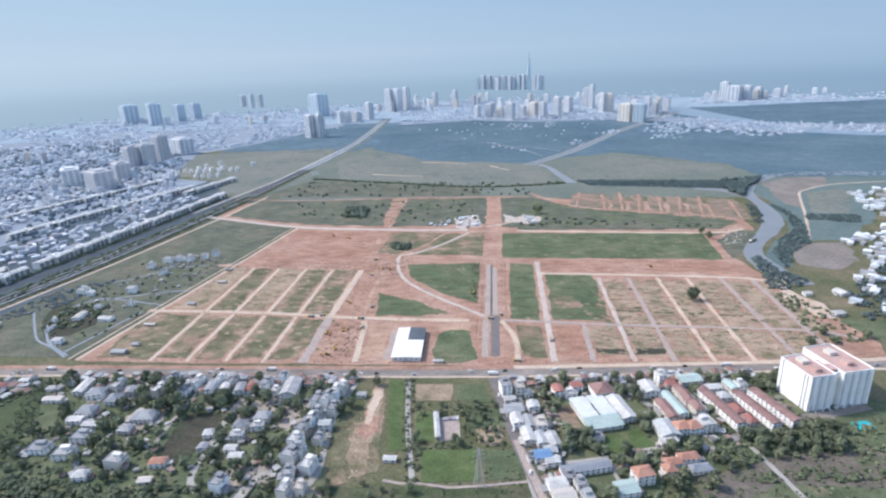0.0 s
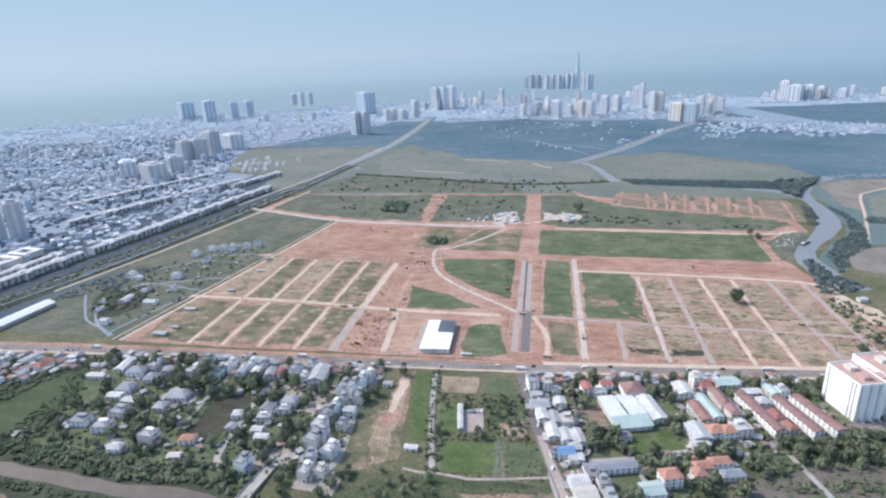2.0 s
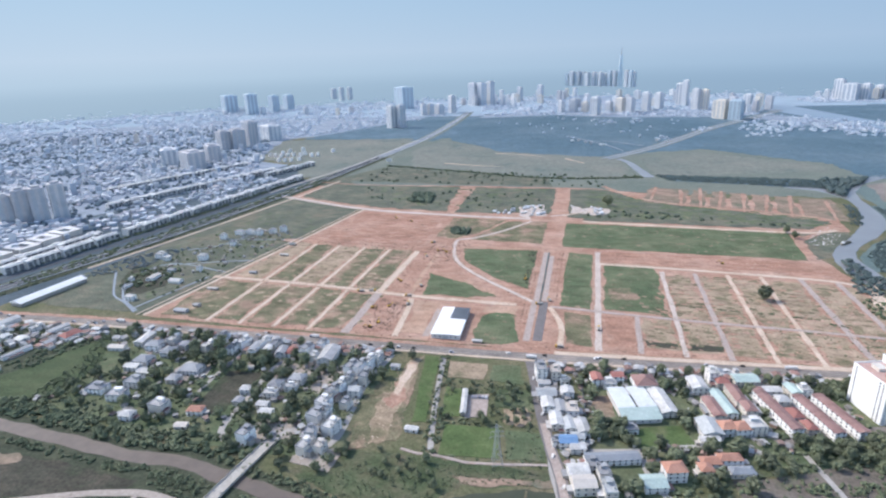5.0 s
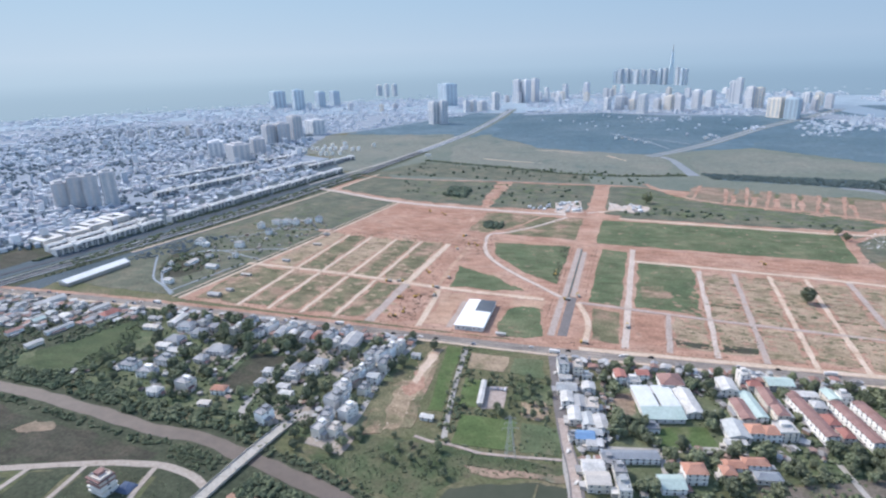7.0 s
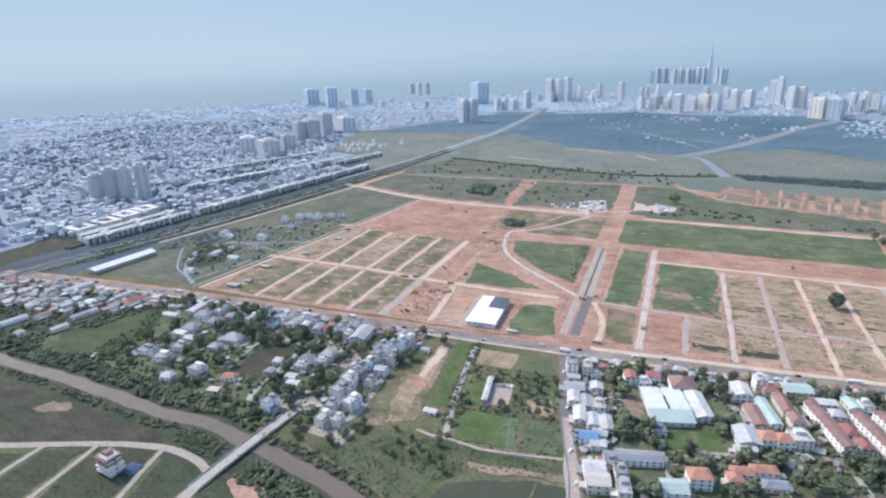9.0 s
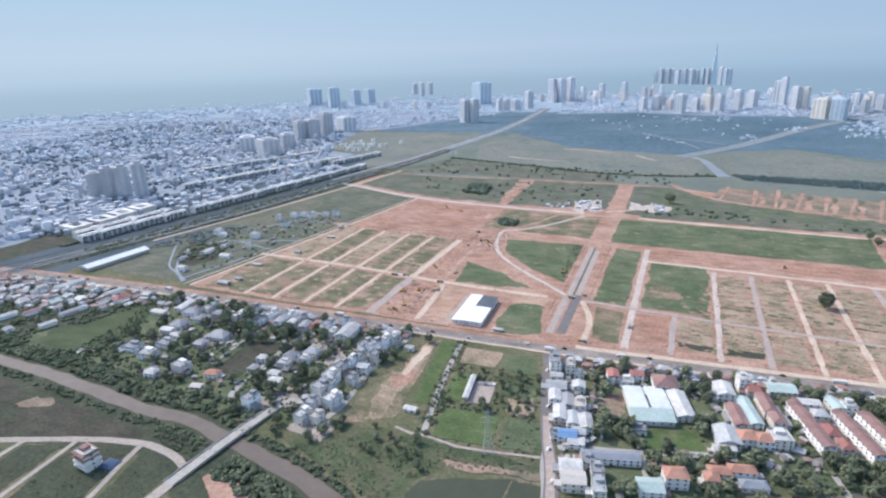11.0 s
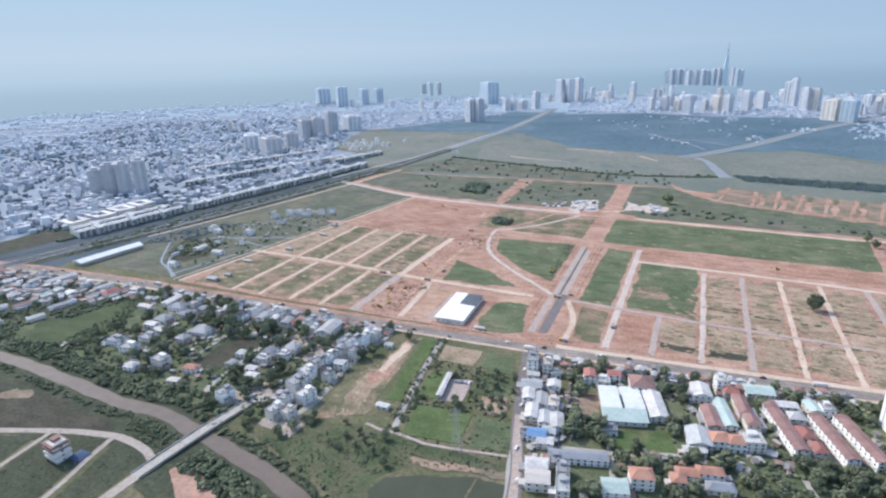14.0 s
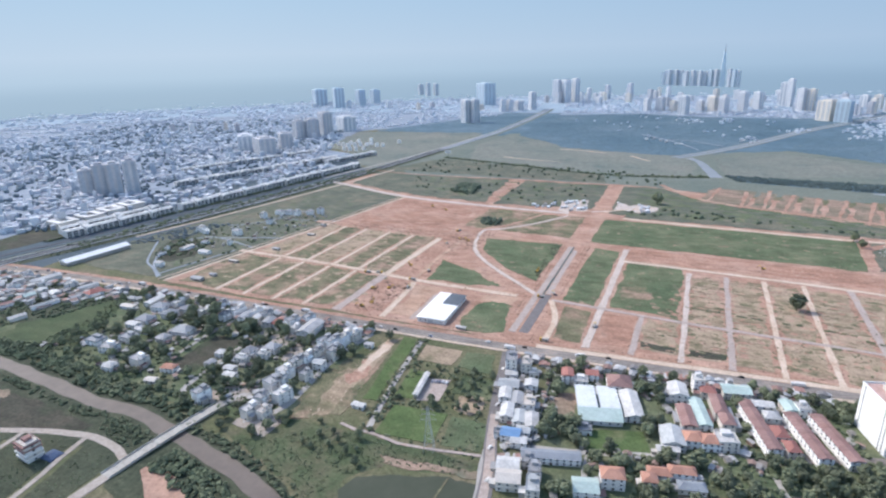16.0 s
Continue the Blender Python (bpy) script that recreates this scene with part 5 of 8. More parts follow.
house(-296, -156, 14, 11, 8, "f", "W")
house(-262, -154, 13, 8, 5, "h", "O")
house(-315, -171, 11, 9, 5, "h", "W")
house(-262, -173, 10, 6, 3, "g", "P")
house(-200, -178, 9, 12, 10, "f", "G")
house(-319, -55, 7, 15, 8, "f", "W")
house(-317, -35, 8, 14, 8, "f", "W")
house(-293, -53, 8, 14, 7, "f", "G")
house(-287, -42, 7, 16, 9, "f", "W")
house(-268, -53, 7, 15, 9, "g", "G")
house(-266, -40, 6, 16, 9, "f", "W")
house(-254, -53, 7, 14, 8, "g", "W")
house(-252, -39, 6, 14, 8, "f", "G")
house(-239, -51, 9, 14, 7, "g", "G")
house(-231, -48, 9, 12, 5, "h", "R")
house(-217, -41, 9, 13, 8, "f", "W")
house(-203, -54, 9, 9, 7, "f", "W")
house(-205, -30, 7, 12, 8, "f", "G")
house(-190, -48, 15, 27, 7, "g", "W")
house(-144, -58, 7, 16, 11, "f", "W")
house(-140, -48, 7, 14, 9, "f", "W")
house(-149, -68, 7, 16, 11, "f", "G")
house(-158, -69, 7, 15, 10, "f", "G")
house(-139, -82, 8, 14, 10, "f", "W")
house(-141, -103, 10, 8, 7, "g", "L")
house(-151, -92, 7, 14, 11, "f", "G")
house(-154, -102, 7, 14, 11, "f", "W")
house(-157, -112, 7, 14, 11, "f", "G")
house(-159, -126, 10, 12, 9, "f", "W")
house(-157, -144, 12, 12, 9, "f", "G")
house(-139, -155, 9, 14, 9, "f", "W")
house(-152, -164, 8, 11, 8, "f", "G", 25)
house(-149, -180, 8, 13, 8, "f", "W")
house(-138, -178, 8, 9, 7, "f", "P")
house(-200, -93, 13, 11, 6, "h", "G")
house(-215, -106, 11, 11, 6, "h", "G")
house(-200, -106, 11, 7, 5, "f", "W")
house(-212, -120, 12, 7, 6, "f", "W")
house(-210, -136, 10, 7, 5, "g", "W")
house(-202, -145, 11, 7, 5, "g", "W")
house(-238, -117, 9, 8, 5, "h", "W")
house(-235, -134, 8, 8, 4, "g", "G")
house(-120, -54, 8, 5, 4, "g", "W")
house(-78, -141, 10, 5, 3, "g", "W")
house(-153, -138, 10, 10, 9, "f", "L")
house(-141, -122, 8, 9, 7, "f", "W")
house(14, -44, 9, 15, 12, "f", "W")
house(27, -44, 8, 12, 10, "f", "P")
house(18, -57, 10, 6, 4, "g", "W")
house(35, -49, 8, 6, 4, "f", "W")
house(21, -74, 16, 12, 5, "g", "L")
house(38, -69, 10, 10, 6, "g", "W")
house(23, -90, 9, 14, 6, "g", "W")
house(33, -92, 9, 16, 5, "g", "G")
house(43, -94, 9, 13, 6, "f", "P")
house(31, -111, 9, 17, 6, "g", "W")
house(41, -114, 9, 15, 5, "g", "L")
house(51, -116, 9, 17, 6, "g", "W")
house(41, -135, 13, 10, 6, "g", "C")
house(48, -128, 9, 8, 5, "g", "L")
house(33, -136, 7, 6, 5, "f", "W")
house(48, -140, 11, 8, 5, "g", "W")
house(49, -166, 14, 11, 6, "g", "W")
house(53, -179, 15, 12, 7, "g", "P")
house(59, -156, 7, 10, 5, "f", "G")
house(66, -165, 8, 10, 7, "f", "W")
house(69, -181, 8, 14, 8, "f", "L")
house(72, -147, 38, 9, 5, "g", "S")
house(62, -46, 9, 12, 8, "g", "R")
house(80, -36, 10, 9, 6, "g", "R")
house(73, -48, 11, 10, 5, "f", "W")
house(114, -69, 13, 34, 5, "g", "W")
house(102, -43, 18, 18, 7, "h", "N")
house(87, -109, 10, 8, 4, "f", "G")
house(112, -155, 14, 11, 9, "h", "O")
house(98, -167, 15, 13, 5, "g", "M")
house(133, -147, 9, 9, 6, "h", "O")
house(138, -138, 14, 8, 5, "h", "O")
house(151, -133, 16, 8, 6, "h", "O")
house(157, -143, 16, 8, 4, "h", "S")
house(144, -99, 15, 20, 6, "g", "L")
house(142, -113, 14, 6, 5, "g", "W")
house(152, -71, 10, 26, 6, "g", "N")
house(145, -39, 13, 18, 7, "g", "W")
house(159, -25, 8, 10, 12, "f", "W")
house(166, -31, 11, 10, 7, "h", "R")
house(161, -61, 9, 34, 5, "g", "M")
house(173, -49, 9, 26, 7, "h", "N")
house(178, -67, 9, 14, 7, "h", "N")
house(157, -96, 12, 11, 7, "h", "O")
house(167, -95, 12, 11, 7, "h", "O")
house(177, -91, 13, 13, 8, "f", "W")
house(186, -22, 20, 13, 6, "g", "M")
house(203, -36, 14, 8, 6, "g", "W")
house(210, -70, 9, 13, 7, "h", "R")
house(216, -83, 8, 12, 6, "h", "R")
house(220, -32, 9, 14, 6, "g", "M")
house(207, -51, 10, 9, 7, "h", "W")
house(229, -31, 8, 10, 7, "f", "W")

# brown terraced rows
def terrace(x0, y0, x1, y1, count, depth, roof, label):
    a = math.degrees(math.atan2(y1 - y0, x1 - x0)) + 90
    first = None
    length = math.hypot(x1 - x0, y1 - y0)
    for i in range(count):
        t = (i + 0.5) / count
        px, py = x0 + (x1 - x0) * t, y0 + (y1 - y0) * t
        if first is None:
            first = house(px, py, depth, length / count - 0.15, 7.6, "t", roof, a, "terraced_house", label, M_BRIGHT, "brown terraced rows")
            bm = bmesh.new()
            box(bm, -depth / 2 - 1.4, -depth / 2, -length / count / 2 + 0.2, length / count / 2 - 0.2, 2.8, 3.0)
            part("porch", bm, M_WHITE, first)
        else:
            copy_thing(first, pose(px, py, 0, 0, 0, a))
            FOOT.append((px, py, 7))


terrace(190, -38, 206, -93, 11, 9, "N", "terraced house with a brown tiled roof and pale front")
terrace(219, -44, 234, -92, 10, 8.5, "N", "terraced house with a brown tiled roof and pale front")
terrace(235, -40, 251, -88, 10, 8.5, "N", "terraced house with a brown tiled roof and pale front")


# ---- large buildings near the road ----
def factory():
    ob = empty("factory", 91, -76, 0, 15)
    FOOT.append((91, -76, 32))
    bm = bmesh.new()
    box(bm, -15, 15, -22, 22, -0.3, 4.6)
    part("wall", bm, M_WHITE, ob)
    for x0, x1, m, words in ((-15.6, -1, "W", ""), (1, 15.6, "W", "")):
        bm = bmesh.new()
        ym = -8.0
        a = [bm.verts.new(p) for p in ((x0, -22.6, 4.4), (x1, -22.6, 4.4), (x1, ym, 7.4), (x0, ym, 7.4), (x1, 22.6, 5.4), (x0, 22.6, 5.4))]
        bm.faces.new((a[0], a[1], a[2], a[3]))
        bm.faces.new((a[3], a[2], a[4], a[5]))
        g = bmesh.ops.extrude_face_region(bm, geom=bm.faces[:])
        bmesh.ops.translate(bm, vec=(0, 0, -0.35), verts=[v for v in g["geom"] if isinstance(v, bmesh.types.BMVert)])
        bmesh.ops.recalc_face_normals(bm, faces=bm.faces)
        part("roof", bm, M_SHEET, ob, "white sheet-metal roof")
    bm = bmesh.new()
    v = [bm.verts.new(p) for p in ((-15.8, -23.2, 4.4), (15.8, -23.2, 4.4), (15.8, -10, 7.1), (-15.8, -10, 7.1))]
    bm.faces.new(v)
    g = bmesh.ops.extrude_face_region(bm, geom=bm.faces[:])
    bmesh.ops.translate(bm, vec=(0, 0, 0.12), verts=[q for q in g["geom"] if isinstance(q, bmesh.types.BMVert)])
    bmesh.ops.recalc_face_normals(bm, faces=bm.faces)
    part("lower_roof", bm, ROOF["M"], ob, "mint-green lower roof slope")
    bm = bmesh.new()
    box(bm, -1, 1, -6, 10, 4.7, 5.6)
    part("gutter", bm, M_DARKROOF, ob)
    for i in range(5):
        piece("window", WINDOW, ob, -12 + 6 * i, -22, 1.4)
    return tagged(ob, "large factory hall with white and mint-green sheet roofs", "factory")


factory()


def warehouse():
    ob = empty("warehouse", -89, 45, 0, 2)
    FOOT.append((-87, 48, 40))
    bm = bmesh.new()
    box(bm, -15, 15, -33, 33, -0.3, 5.0)
    part("wall", bm, M_WHITE, ob)
    for y0, y1, x0, x1, m, words in ((-33.8, 4, -15.8, 15.8, M_BRIGHT, "bright white roof"), (4, 33.8, -2, 15.8, M_DARKROOF, "dark unfinished roof"), (4, 33.8, -15.8, -2, M_BRIGHT, "bright white roof")):
        bm = bmesh.new()
        zr = lambda x: 5.1 + 0.5 * (1 - abs(x) / 15.8)  # noqa: E731
        xs = [x0] + ([0] if x0 < 0 < x1 else []) + [x1]
        rows = [[bm.verts.new((x, y, zr(x) + k)) for x in xs for k in (0, 0.25)] for y in (y0, y1)]
        for i in range(len(xs) - 1):
            a, b = rows[0], rows[1]
            bm.faces.new((a[2 * i + 1], a[2 * i + 3], b[2 * i + 3], b[2 * i + 1]))
            bm.faces.new((a[2 * i], b[2 * i], b[2 * i + 2], a[2 * i + 2]))
            bm.faces.new((a[2 * i], a[2 * i + 2], a[2 * i + 3], a[2 * i + 1]))
            bm.faces.new((b[2 * i], b[2 * i + 1], b[2 * i + 3], b[2 * i + 2]))
        bmesh.ops.recalc_face_normals(bm, faces=bm.faces)
        part("roof", bm, m, ob, words)
    for i in range(5):
        piece("window", WINDOW, ob, -11 + 5.5 * i, -33, 2)
    for s in (-1, 1):
        for i in range(8):
            piece("window", WINDOW, ob, 15 * s, -28 + 8 * i, 2, 90 * s)
    bm = bmesh.new()
    box(bm, -3, 3, -33.25, -32.9, 0, 4)
    part("door", bm, M_STEEL, ob)
    return tagged(ob, "large warehouse with a white and dark sheet roof on red earth", "warehouse")


warehouse()


def long_shed(x, y, w, d, h, turn, name, label, roof):
    ob = empty(name, x, y, 0, turn)
    FOOT.append((x, y, 0.5 * max(w, d)))
    bm = bmesh.new()
    box(bm, -w / 2 + 0.5, w / 2 - 0.5, -d / 2 + 0.5, d / 2 - 0.5, -0.3, h)
    part("wall", bm, M_CONC, ob)
    bm = bmesh.new()
    roof_build(bm, "g", w, d, h)
    part("roof", bm, ROOF[roof], ob)
    for i in range(int(d / 5)):
        for s in (-1, 1):
            bm = bmesh.new()
            box(bm, s * (w / 2 + 0.2) - 0.15, s * (w / 2 + 0.2) + 0.15, -d / 2 + 2.5 + 5 * i - 0.15, -d / 2 + 2.5 + 5 * i + 0.15, -0.3, h - 0.1)
            part("post", bm, M_STEEL, ob)
    return tagged(ob, label, "shed")


long_shed(-627, 44, 20, 90, 5, -7, "market_hall", "very long low hall with a white sheet roof", "V")
long_shed(-45, -98, 4, 34, 4, 8, "long_shed", "long narrow shed with a white roof beside a yard", "W")
long_shed(-54, 10, 10, 3, 3, 0, "site_shed", "small white site shed by the road", "W")


def apartment_block():
    """The rotated block with two wings, loggias on the front and a salmon roof."""
    ob = empty("apartment_block", 270, -65, 0, 15)
    for q in ((285, -45), (310, -38), (300, -50)):
        FOOT.append((*q, 30))
    H, N = 33.0, 14
    fh = H / N
    def loggia_build(bm):
        prof = ((0, -0.12), (-0.75, -0.12), (-0.75, 0.75), (-0.62, 0.75), (-0.62, 0.06), (0, 0.06))
        a, b = ([bm.verts.new((x, y, z)) for y, z in prof] for x in (-1.3, 1.3))
        for i in range(6):
            j = (i + 1) % 6
            bm.faces.new((a[i], a[j], b[j], b[i]))
        bm.faces.new(a[::-1])
        bm.faces.new(b)
        bmesh.ops.recalc_face_normals(bm, faces=bm.faces)
    loggia = shared("loggia", loggia_build, M_BRIGHT)
    for x0, x1, y0, y1, hh in ((0, 23, 0, 36, H), (23, 31, 5, 28, H - 2.5), (31, 60, 0, 46, H)):
        bm = bmesh.new()
        box(bm, x0, x1, y0, y1, -0.3, hh)
        wing = part("wing", bm, M_BRIGHT, ob)
        bm = bmesh.new()
        box(bm, x0 + 0.4, x1 - 0.4, y0 + 0.4, y1 - 0.4, hh, hh + 0.25)
        part("roof", bm, M_PINK, wing, "salmon tiled roof")
        for a in ((x0 - 0.2, x1 + 0.2, y0 - 0.2, y0 + 0.4), (x0 - 0.2, x1 + 0.2, y1 - 0.4, y1 + 0.2), (x0 - 0.2, x0 + 0.4, y0 + 0.4, y1 - 0.4), (x1 - 0.4, x1 + 0.2, y0 + 0.4, y1 - 0.4)):
            bm = bmesh.new()
            box(bm, *a, hh, hh + 1.3)
            part("parapet", bm, M_BRIGHT, wing)
        for k in range(2 if hh == H else 1):
            bm = bmesh.new()
            cx, cy = (x0 + x1) / 2, y0 + (y1 - y0) * (0.3 + 0.4 * k)
            box(bm, cx - 3, cx + 3, cy - 4, cy + 4, hh + 0.25, hh + 3.2)
            box(bm, cx - 3.4, cx + 3.4, cy - 4.4, cy + 4.4, hh + 3.2, hh + 3.45)
            part("stair_head", bm, M_CREAM if k else M_PINK, wing)
        bays = max(1, int((x1 - x0) / 3.6))
        for i in range(bays):
            x = x0 + (x1 - x0) * (i + 0.5) / bays
            if i % 2 == 1:
                bm = bmesh.new()
                box(bm, x - 1.2, x + 1.2, y0 - 1.0, y0, 0, hh - 0.5)
                part("pier", bm, M_BRIGHT, wing)
                continue
            bm = bmesh.new()
            box(bm, x - 1.15, x + 1.15, y0 - 0.06, y0 + 0.02, 0.2, hh - 0.6)
            part("glazing", bm, M_TGLASS, wing)
            for k in range(N - (hh != H)):
                piece("loggia", loggia, wing, x, y0, fh * k + 0.3)
        if x0 == 0:
            for y in (4, 7.5):
                for k in range(N):
                    piece("window", WINDOW, wing, x0, y, fh * k + 0.5, -90)
            for k in range(N):
                piece("window", WINDOW, wing, x0, y1 - 4, fh * k + 0.5, -90)
        if x0 == 31:
            for y in (6, 14, 22, 30, 38):
                for k in range(N):
                    piece("window", WINDOW, wing, x1, y, fh * k + 0.5, 90)
    return tagged(ob, "white apartment block of fourteen storeys with loggias and salmon roof", "apartment block")


apartment_block()


def half_built_house():
    """The banded villa by the canal."""
    ob = empty("villa", -258, -274, 0, -8)
    FOOT.append((-258, -274, 12))
    for k in range(4):
        bm = bmesh.new()
        box(bm, -6.5, 6.5, -5, 5, k * 3.3, k * 3.3 + 2.3)
        st = part("storey", bm, M_CREAM if k % 2 else M_WHITE, ob)
        bm = bmesh.new()
        box(bm, -7.2, 7.2, -6.2, 5.6, k * 3.3 + 2.3, k * 3.3 + 3.3)
        part("balcony", bm, ROOF["N"] if k > 1 else M_WHITE, st, "red-edged balcony" if k > 1 else "")
        for i in range(4):
            piece("window", WINDOW, st, -4.8 + 3.2 * i, -5, k * 3.3 + 0.5)
        for s in (-1, 1):
            piece("window", WINDOW, st, 6.5 * s, 0, k * 3.3 + 0.5, 90 * s)
    bm = bmesh.new()
    roof_build(bm, "f", 12, 9, 13.2)
    part("roof", bm, ROOF["P"], ob)
    bm = bmesh.new()
    box(bm, -4, 1, -2, 3, 13.4, 15.6)
    part("stair_head", bm, ROOF["N"], ob)
    return tagged(ob, "four-storey banded villa with red balconies beside a dirt track", "villa")


half_built_house()


def tarpaulin():
    bm = bmesh.new()
    bmesh.ops.create_grid(bm, x_segments=10, y_segments=8, size=1)
    for v in bm.verts:
        v.co = Vector((v.co.x * 6, v.co.y * 5, 0.5 + 2.0 * (1 - v.co.x**2) * (1 - v.co.y**2) + noise.noise(v.co * 3) * 0.4))
    g = bmesh.ops.extrude_face_region(bm, geom=bm.faces[:])
    bmesh.ops.translate(bm, vec=(0, 0, -0.7), verts=[v for v in g["geom"] if isinstance(v, bmesh.types.BMVert)])
    bmesh.ops.recalc_face_normals(bm, faces=bm.faces)
    ob = link("tarpaulin", bm, M_TARP)
    ob.matrix_world = pose(-246, -268, 0.1)
    tagged(ob, "dark blue tarpaulin lying beside the villa", "tarpaulin")


tarpaulin()


def bridge():
    ob = empty("bridge", -185.8, -219, 0, -7)
    bm = bmesh.new()
    n = 14
    rows = []
    for i in range(n + 1):
        y = -50 + 100 * i / n
        z = 0.5 + 1.5 * max(0.0, 1 - (y / 50) ** 2)
        rows.append([bm.verts.new(p) for p in ((-4.7, y, z), (4.7, y, z), (4.7, y, z - 0.9), (-4.7, y, z - 0.9))])
    for a, b in zip(rows, rows[1:]):
        for i in range(4):
            j = (i + 1) % 4
            bm.faces.new((a[i], a[j], b[j], b[i]))
    bm.faces.new(rows[0][::-1])
    bm.faces.new(rows[-1])
    bmesh.ops.recalc_face_normals(bm, faces=bm.faces)
    part("deck", bm, M_BRIDGE, ob)
    for s in (-1, 1):
        bm = bmesh.new()
        rows = []
        for i in range(n + 1):
            y = -50 + 100 * i / n
            z = 0.5 + 1.5 * max(0.0, 1 - (y / 50) ** 2)
            x = s * 4.55
            rows.append([bm.verts.new(p) for p in ((x - 0.15, y, z), (x + 0.15, y, z), (x + 0.15, y, z + 0.9), (x - 0.15, y, z + 0.9))])
        for a, b in zip(rows, rows[1:]):
            for i in range(4):
                j = (i + 1) % 4
                bm.faces.new((a[i], a[j], b[j], b[i]))
        bm.faces.new(rows[0][::-1])
        bm.faces.new(rows[-1])
        bmesh.ops.recalc_face_normals(bm, faces=bm.faces)
        part("parapet", bm, M_BRIDGE, ob)
    for y in (-14, 10):
        for x in (-2.6, 2.6):
            bm = bmesh.new()
            bmesh.ops.create_cone(bm, cap_ends=True, segments=10, radius1=0.6, radius2=0.6, depth=5, matrix=Matrix.Translation((x, y, 0.3)))
            part("pier", bm, M_CONC, ob)
    return tagged(ob, "low pale concrete bridge over the muddy canal", "bridge")


bridge()
ribbon("bridge_road", [(-179.5, -170), (-174, -160), (-160, -156), (-132, -160)], 6, M_CONC, 0.4, 0.3, "pale concrete road leading off the bridge", "road")


def pylon(x, y, h, turn=20):
    """A lattice power pylon."""
    ob = empty("power_pylon", x, y, 0, turn)
    half = lambda z: 3.2 * (1 - z / h) ** 1.3 + 0.5  # noqa: E731

    def bar(name, a, b, r, parent):
        a, b = Vector(a), Vector(b)
        bm = bmesh.new()
        m = Matrix.Translation((a + b) / 2) @ (b - a).to_track_quat("Z", "Y").to_matrix().to_4x4()
        bmesh.ops.create_cone(bm, cap_ends=True, segments=4, radius1=r, radius2=r, depth=(b - a).length, matrix=m)
        return part(name, bm, M_STEEL, parent)
    levels = [h * k / 8 for k in range(9)]
    for sx in (-1, 1):
        for sy in (-1, 1):
            for z0, z1 in zip(levels, levels[1:]):
                bar("leg", (sx * half(z0), sy * half(z0), z0), (sx * half(z1), sy * half(z1), z1), 0.13, ob)
    for z0, z1 in zip(levels, levels[1:]):
        a, b = half(z0), half(z1)
        for s in (-1, 1):
            bar("brace", (-a, s * a, z0), (b, s * b, z1), 0.08, ob)
            bar("brace", (a, s * a, z0), (-b, s * b, z1), 0.08, ob)
            bar("brace", (s * a, -a, z0), (s * b, b, z1), 0.08, ob)
    for z, l in ((h * 0.7, 5.5), (h * 0.82, 4.5), (h * 0.94, 3.5)):
        for s in (-1, 1):
            bar("arm", (0, 0, z + 0.8), (s * l, 0, z), 0.1, ob)
            bar("arm", (0, 0, z - 0.4), (s * l, 0, z), 0.1, ob)
            bar("insulator", (s * l, 0, z), (s * l, 0, z - 1.4), 0.12, ob)
    return tagged(ob, "grey steel lattice power pylon", "pylon")


pylon(-7, -166, 34)


# ---- western terraced rows, villas and towers ----
def row_house(x, y, turn, pitch, depth, h, wing, words, group):
    """One white terraced house; a wing house reaches forward and a storey higher."""
    ob = empty("row_house", x, y, 0, turn)
    f = depth / 2 + (6.0 if wing else 0.0)
    top_z = h + (2.0 if wing else 0.0)
    bm = bmesh.new()
    box(bm, -depth / 2, f, -pitch / 2 + 0.1, pitch / 2 - 0.1, -0.3, top_z)
    part("wall", bm, M_WHITE, ob)
    bm = bmesh.new()
    box(bm, -depth / 2 - 0.3, f + 0.3, -pitch / 2 + 0.05, pitch / 2 - 0.05, top_z, top_z + 0.3)
    box(bm, -depth * 0.15, depth * 0.3, -pitch / 2 + 0.3, pitch / 2 - 0.3, top_z + 0.3, top_z + 2.2)
    part("roof", bm, M_WHITE, ob)
    for k in range(3):
        z = k * h / 3
        bm = bmesh.new()
        box(bm, f, f + 1.0, -pitch / 2 + 0.5, pitch / 2 - 0.5, z + h / 3 - 0.2, z + h / 3)
        part("balcony", bm, M_WHITE, ob)
        bm = bmesh.new()
        box(bm, f - 0.02, f + 0.05, -pitch / 2 + 0.9, pitch / 2 - 0.9, z + 0.5, z + h / 3 - 0.6)
        part("window", bm, M_GLASS, ob)
    return tagged(ob, words, "house", group)


def row_of(x0, y0, x1, y1, pitch, depth, h, words, group):
    """White terraced houses along a line; the same house again and again, a wing house now and then."""
    a = math.degrees(math.atan2(y1 - y0, x1 - x0)) - 90
    n = int(math.hypot(x1 - x0, y1 - y0) / pitch)
    plain = corner = None
    for i in range(n):
        t = (i + 0.5) / n
        px, py = x0 + (x1 - x0) * t, y0 + (y1 - y0) * t
        FOOT.append((px, py, depth * 0.6))
        if i % 6 == 3:
            if corner is None:
                corner = row_house(px, py, a, pitch, depth, h, True, words + " with a projecting wing", group)
            else:
                copy_thing(corner, pose(px, py, 0, 0, 0, a))
        elif plain is None:
            plain = row_house(px, py, a, pitch, depth, h, False, words, group)
        else:
            copy_thing(plain, pose(px, py, 0, 0, 0, a))


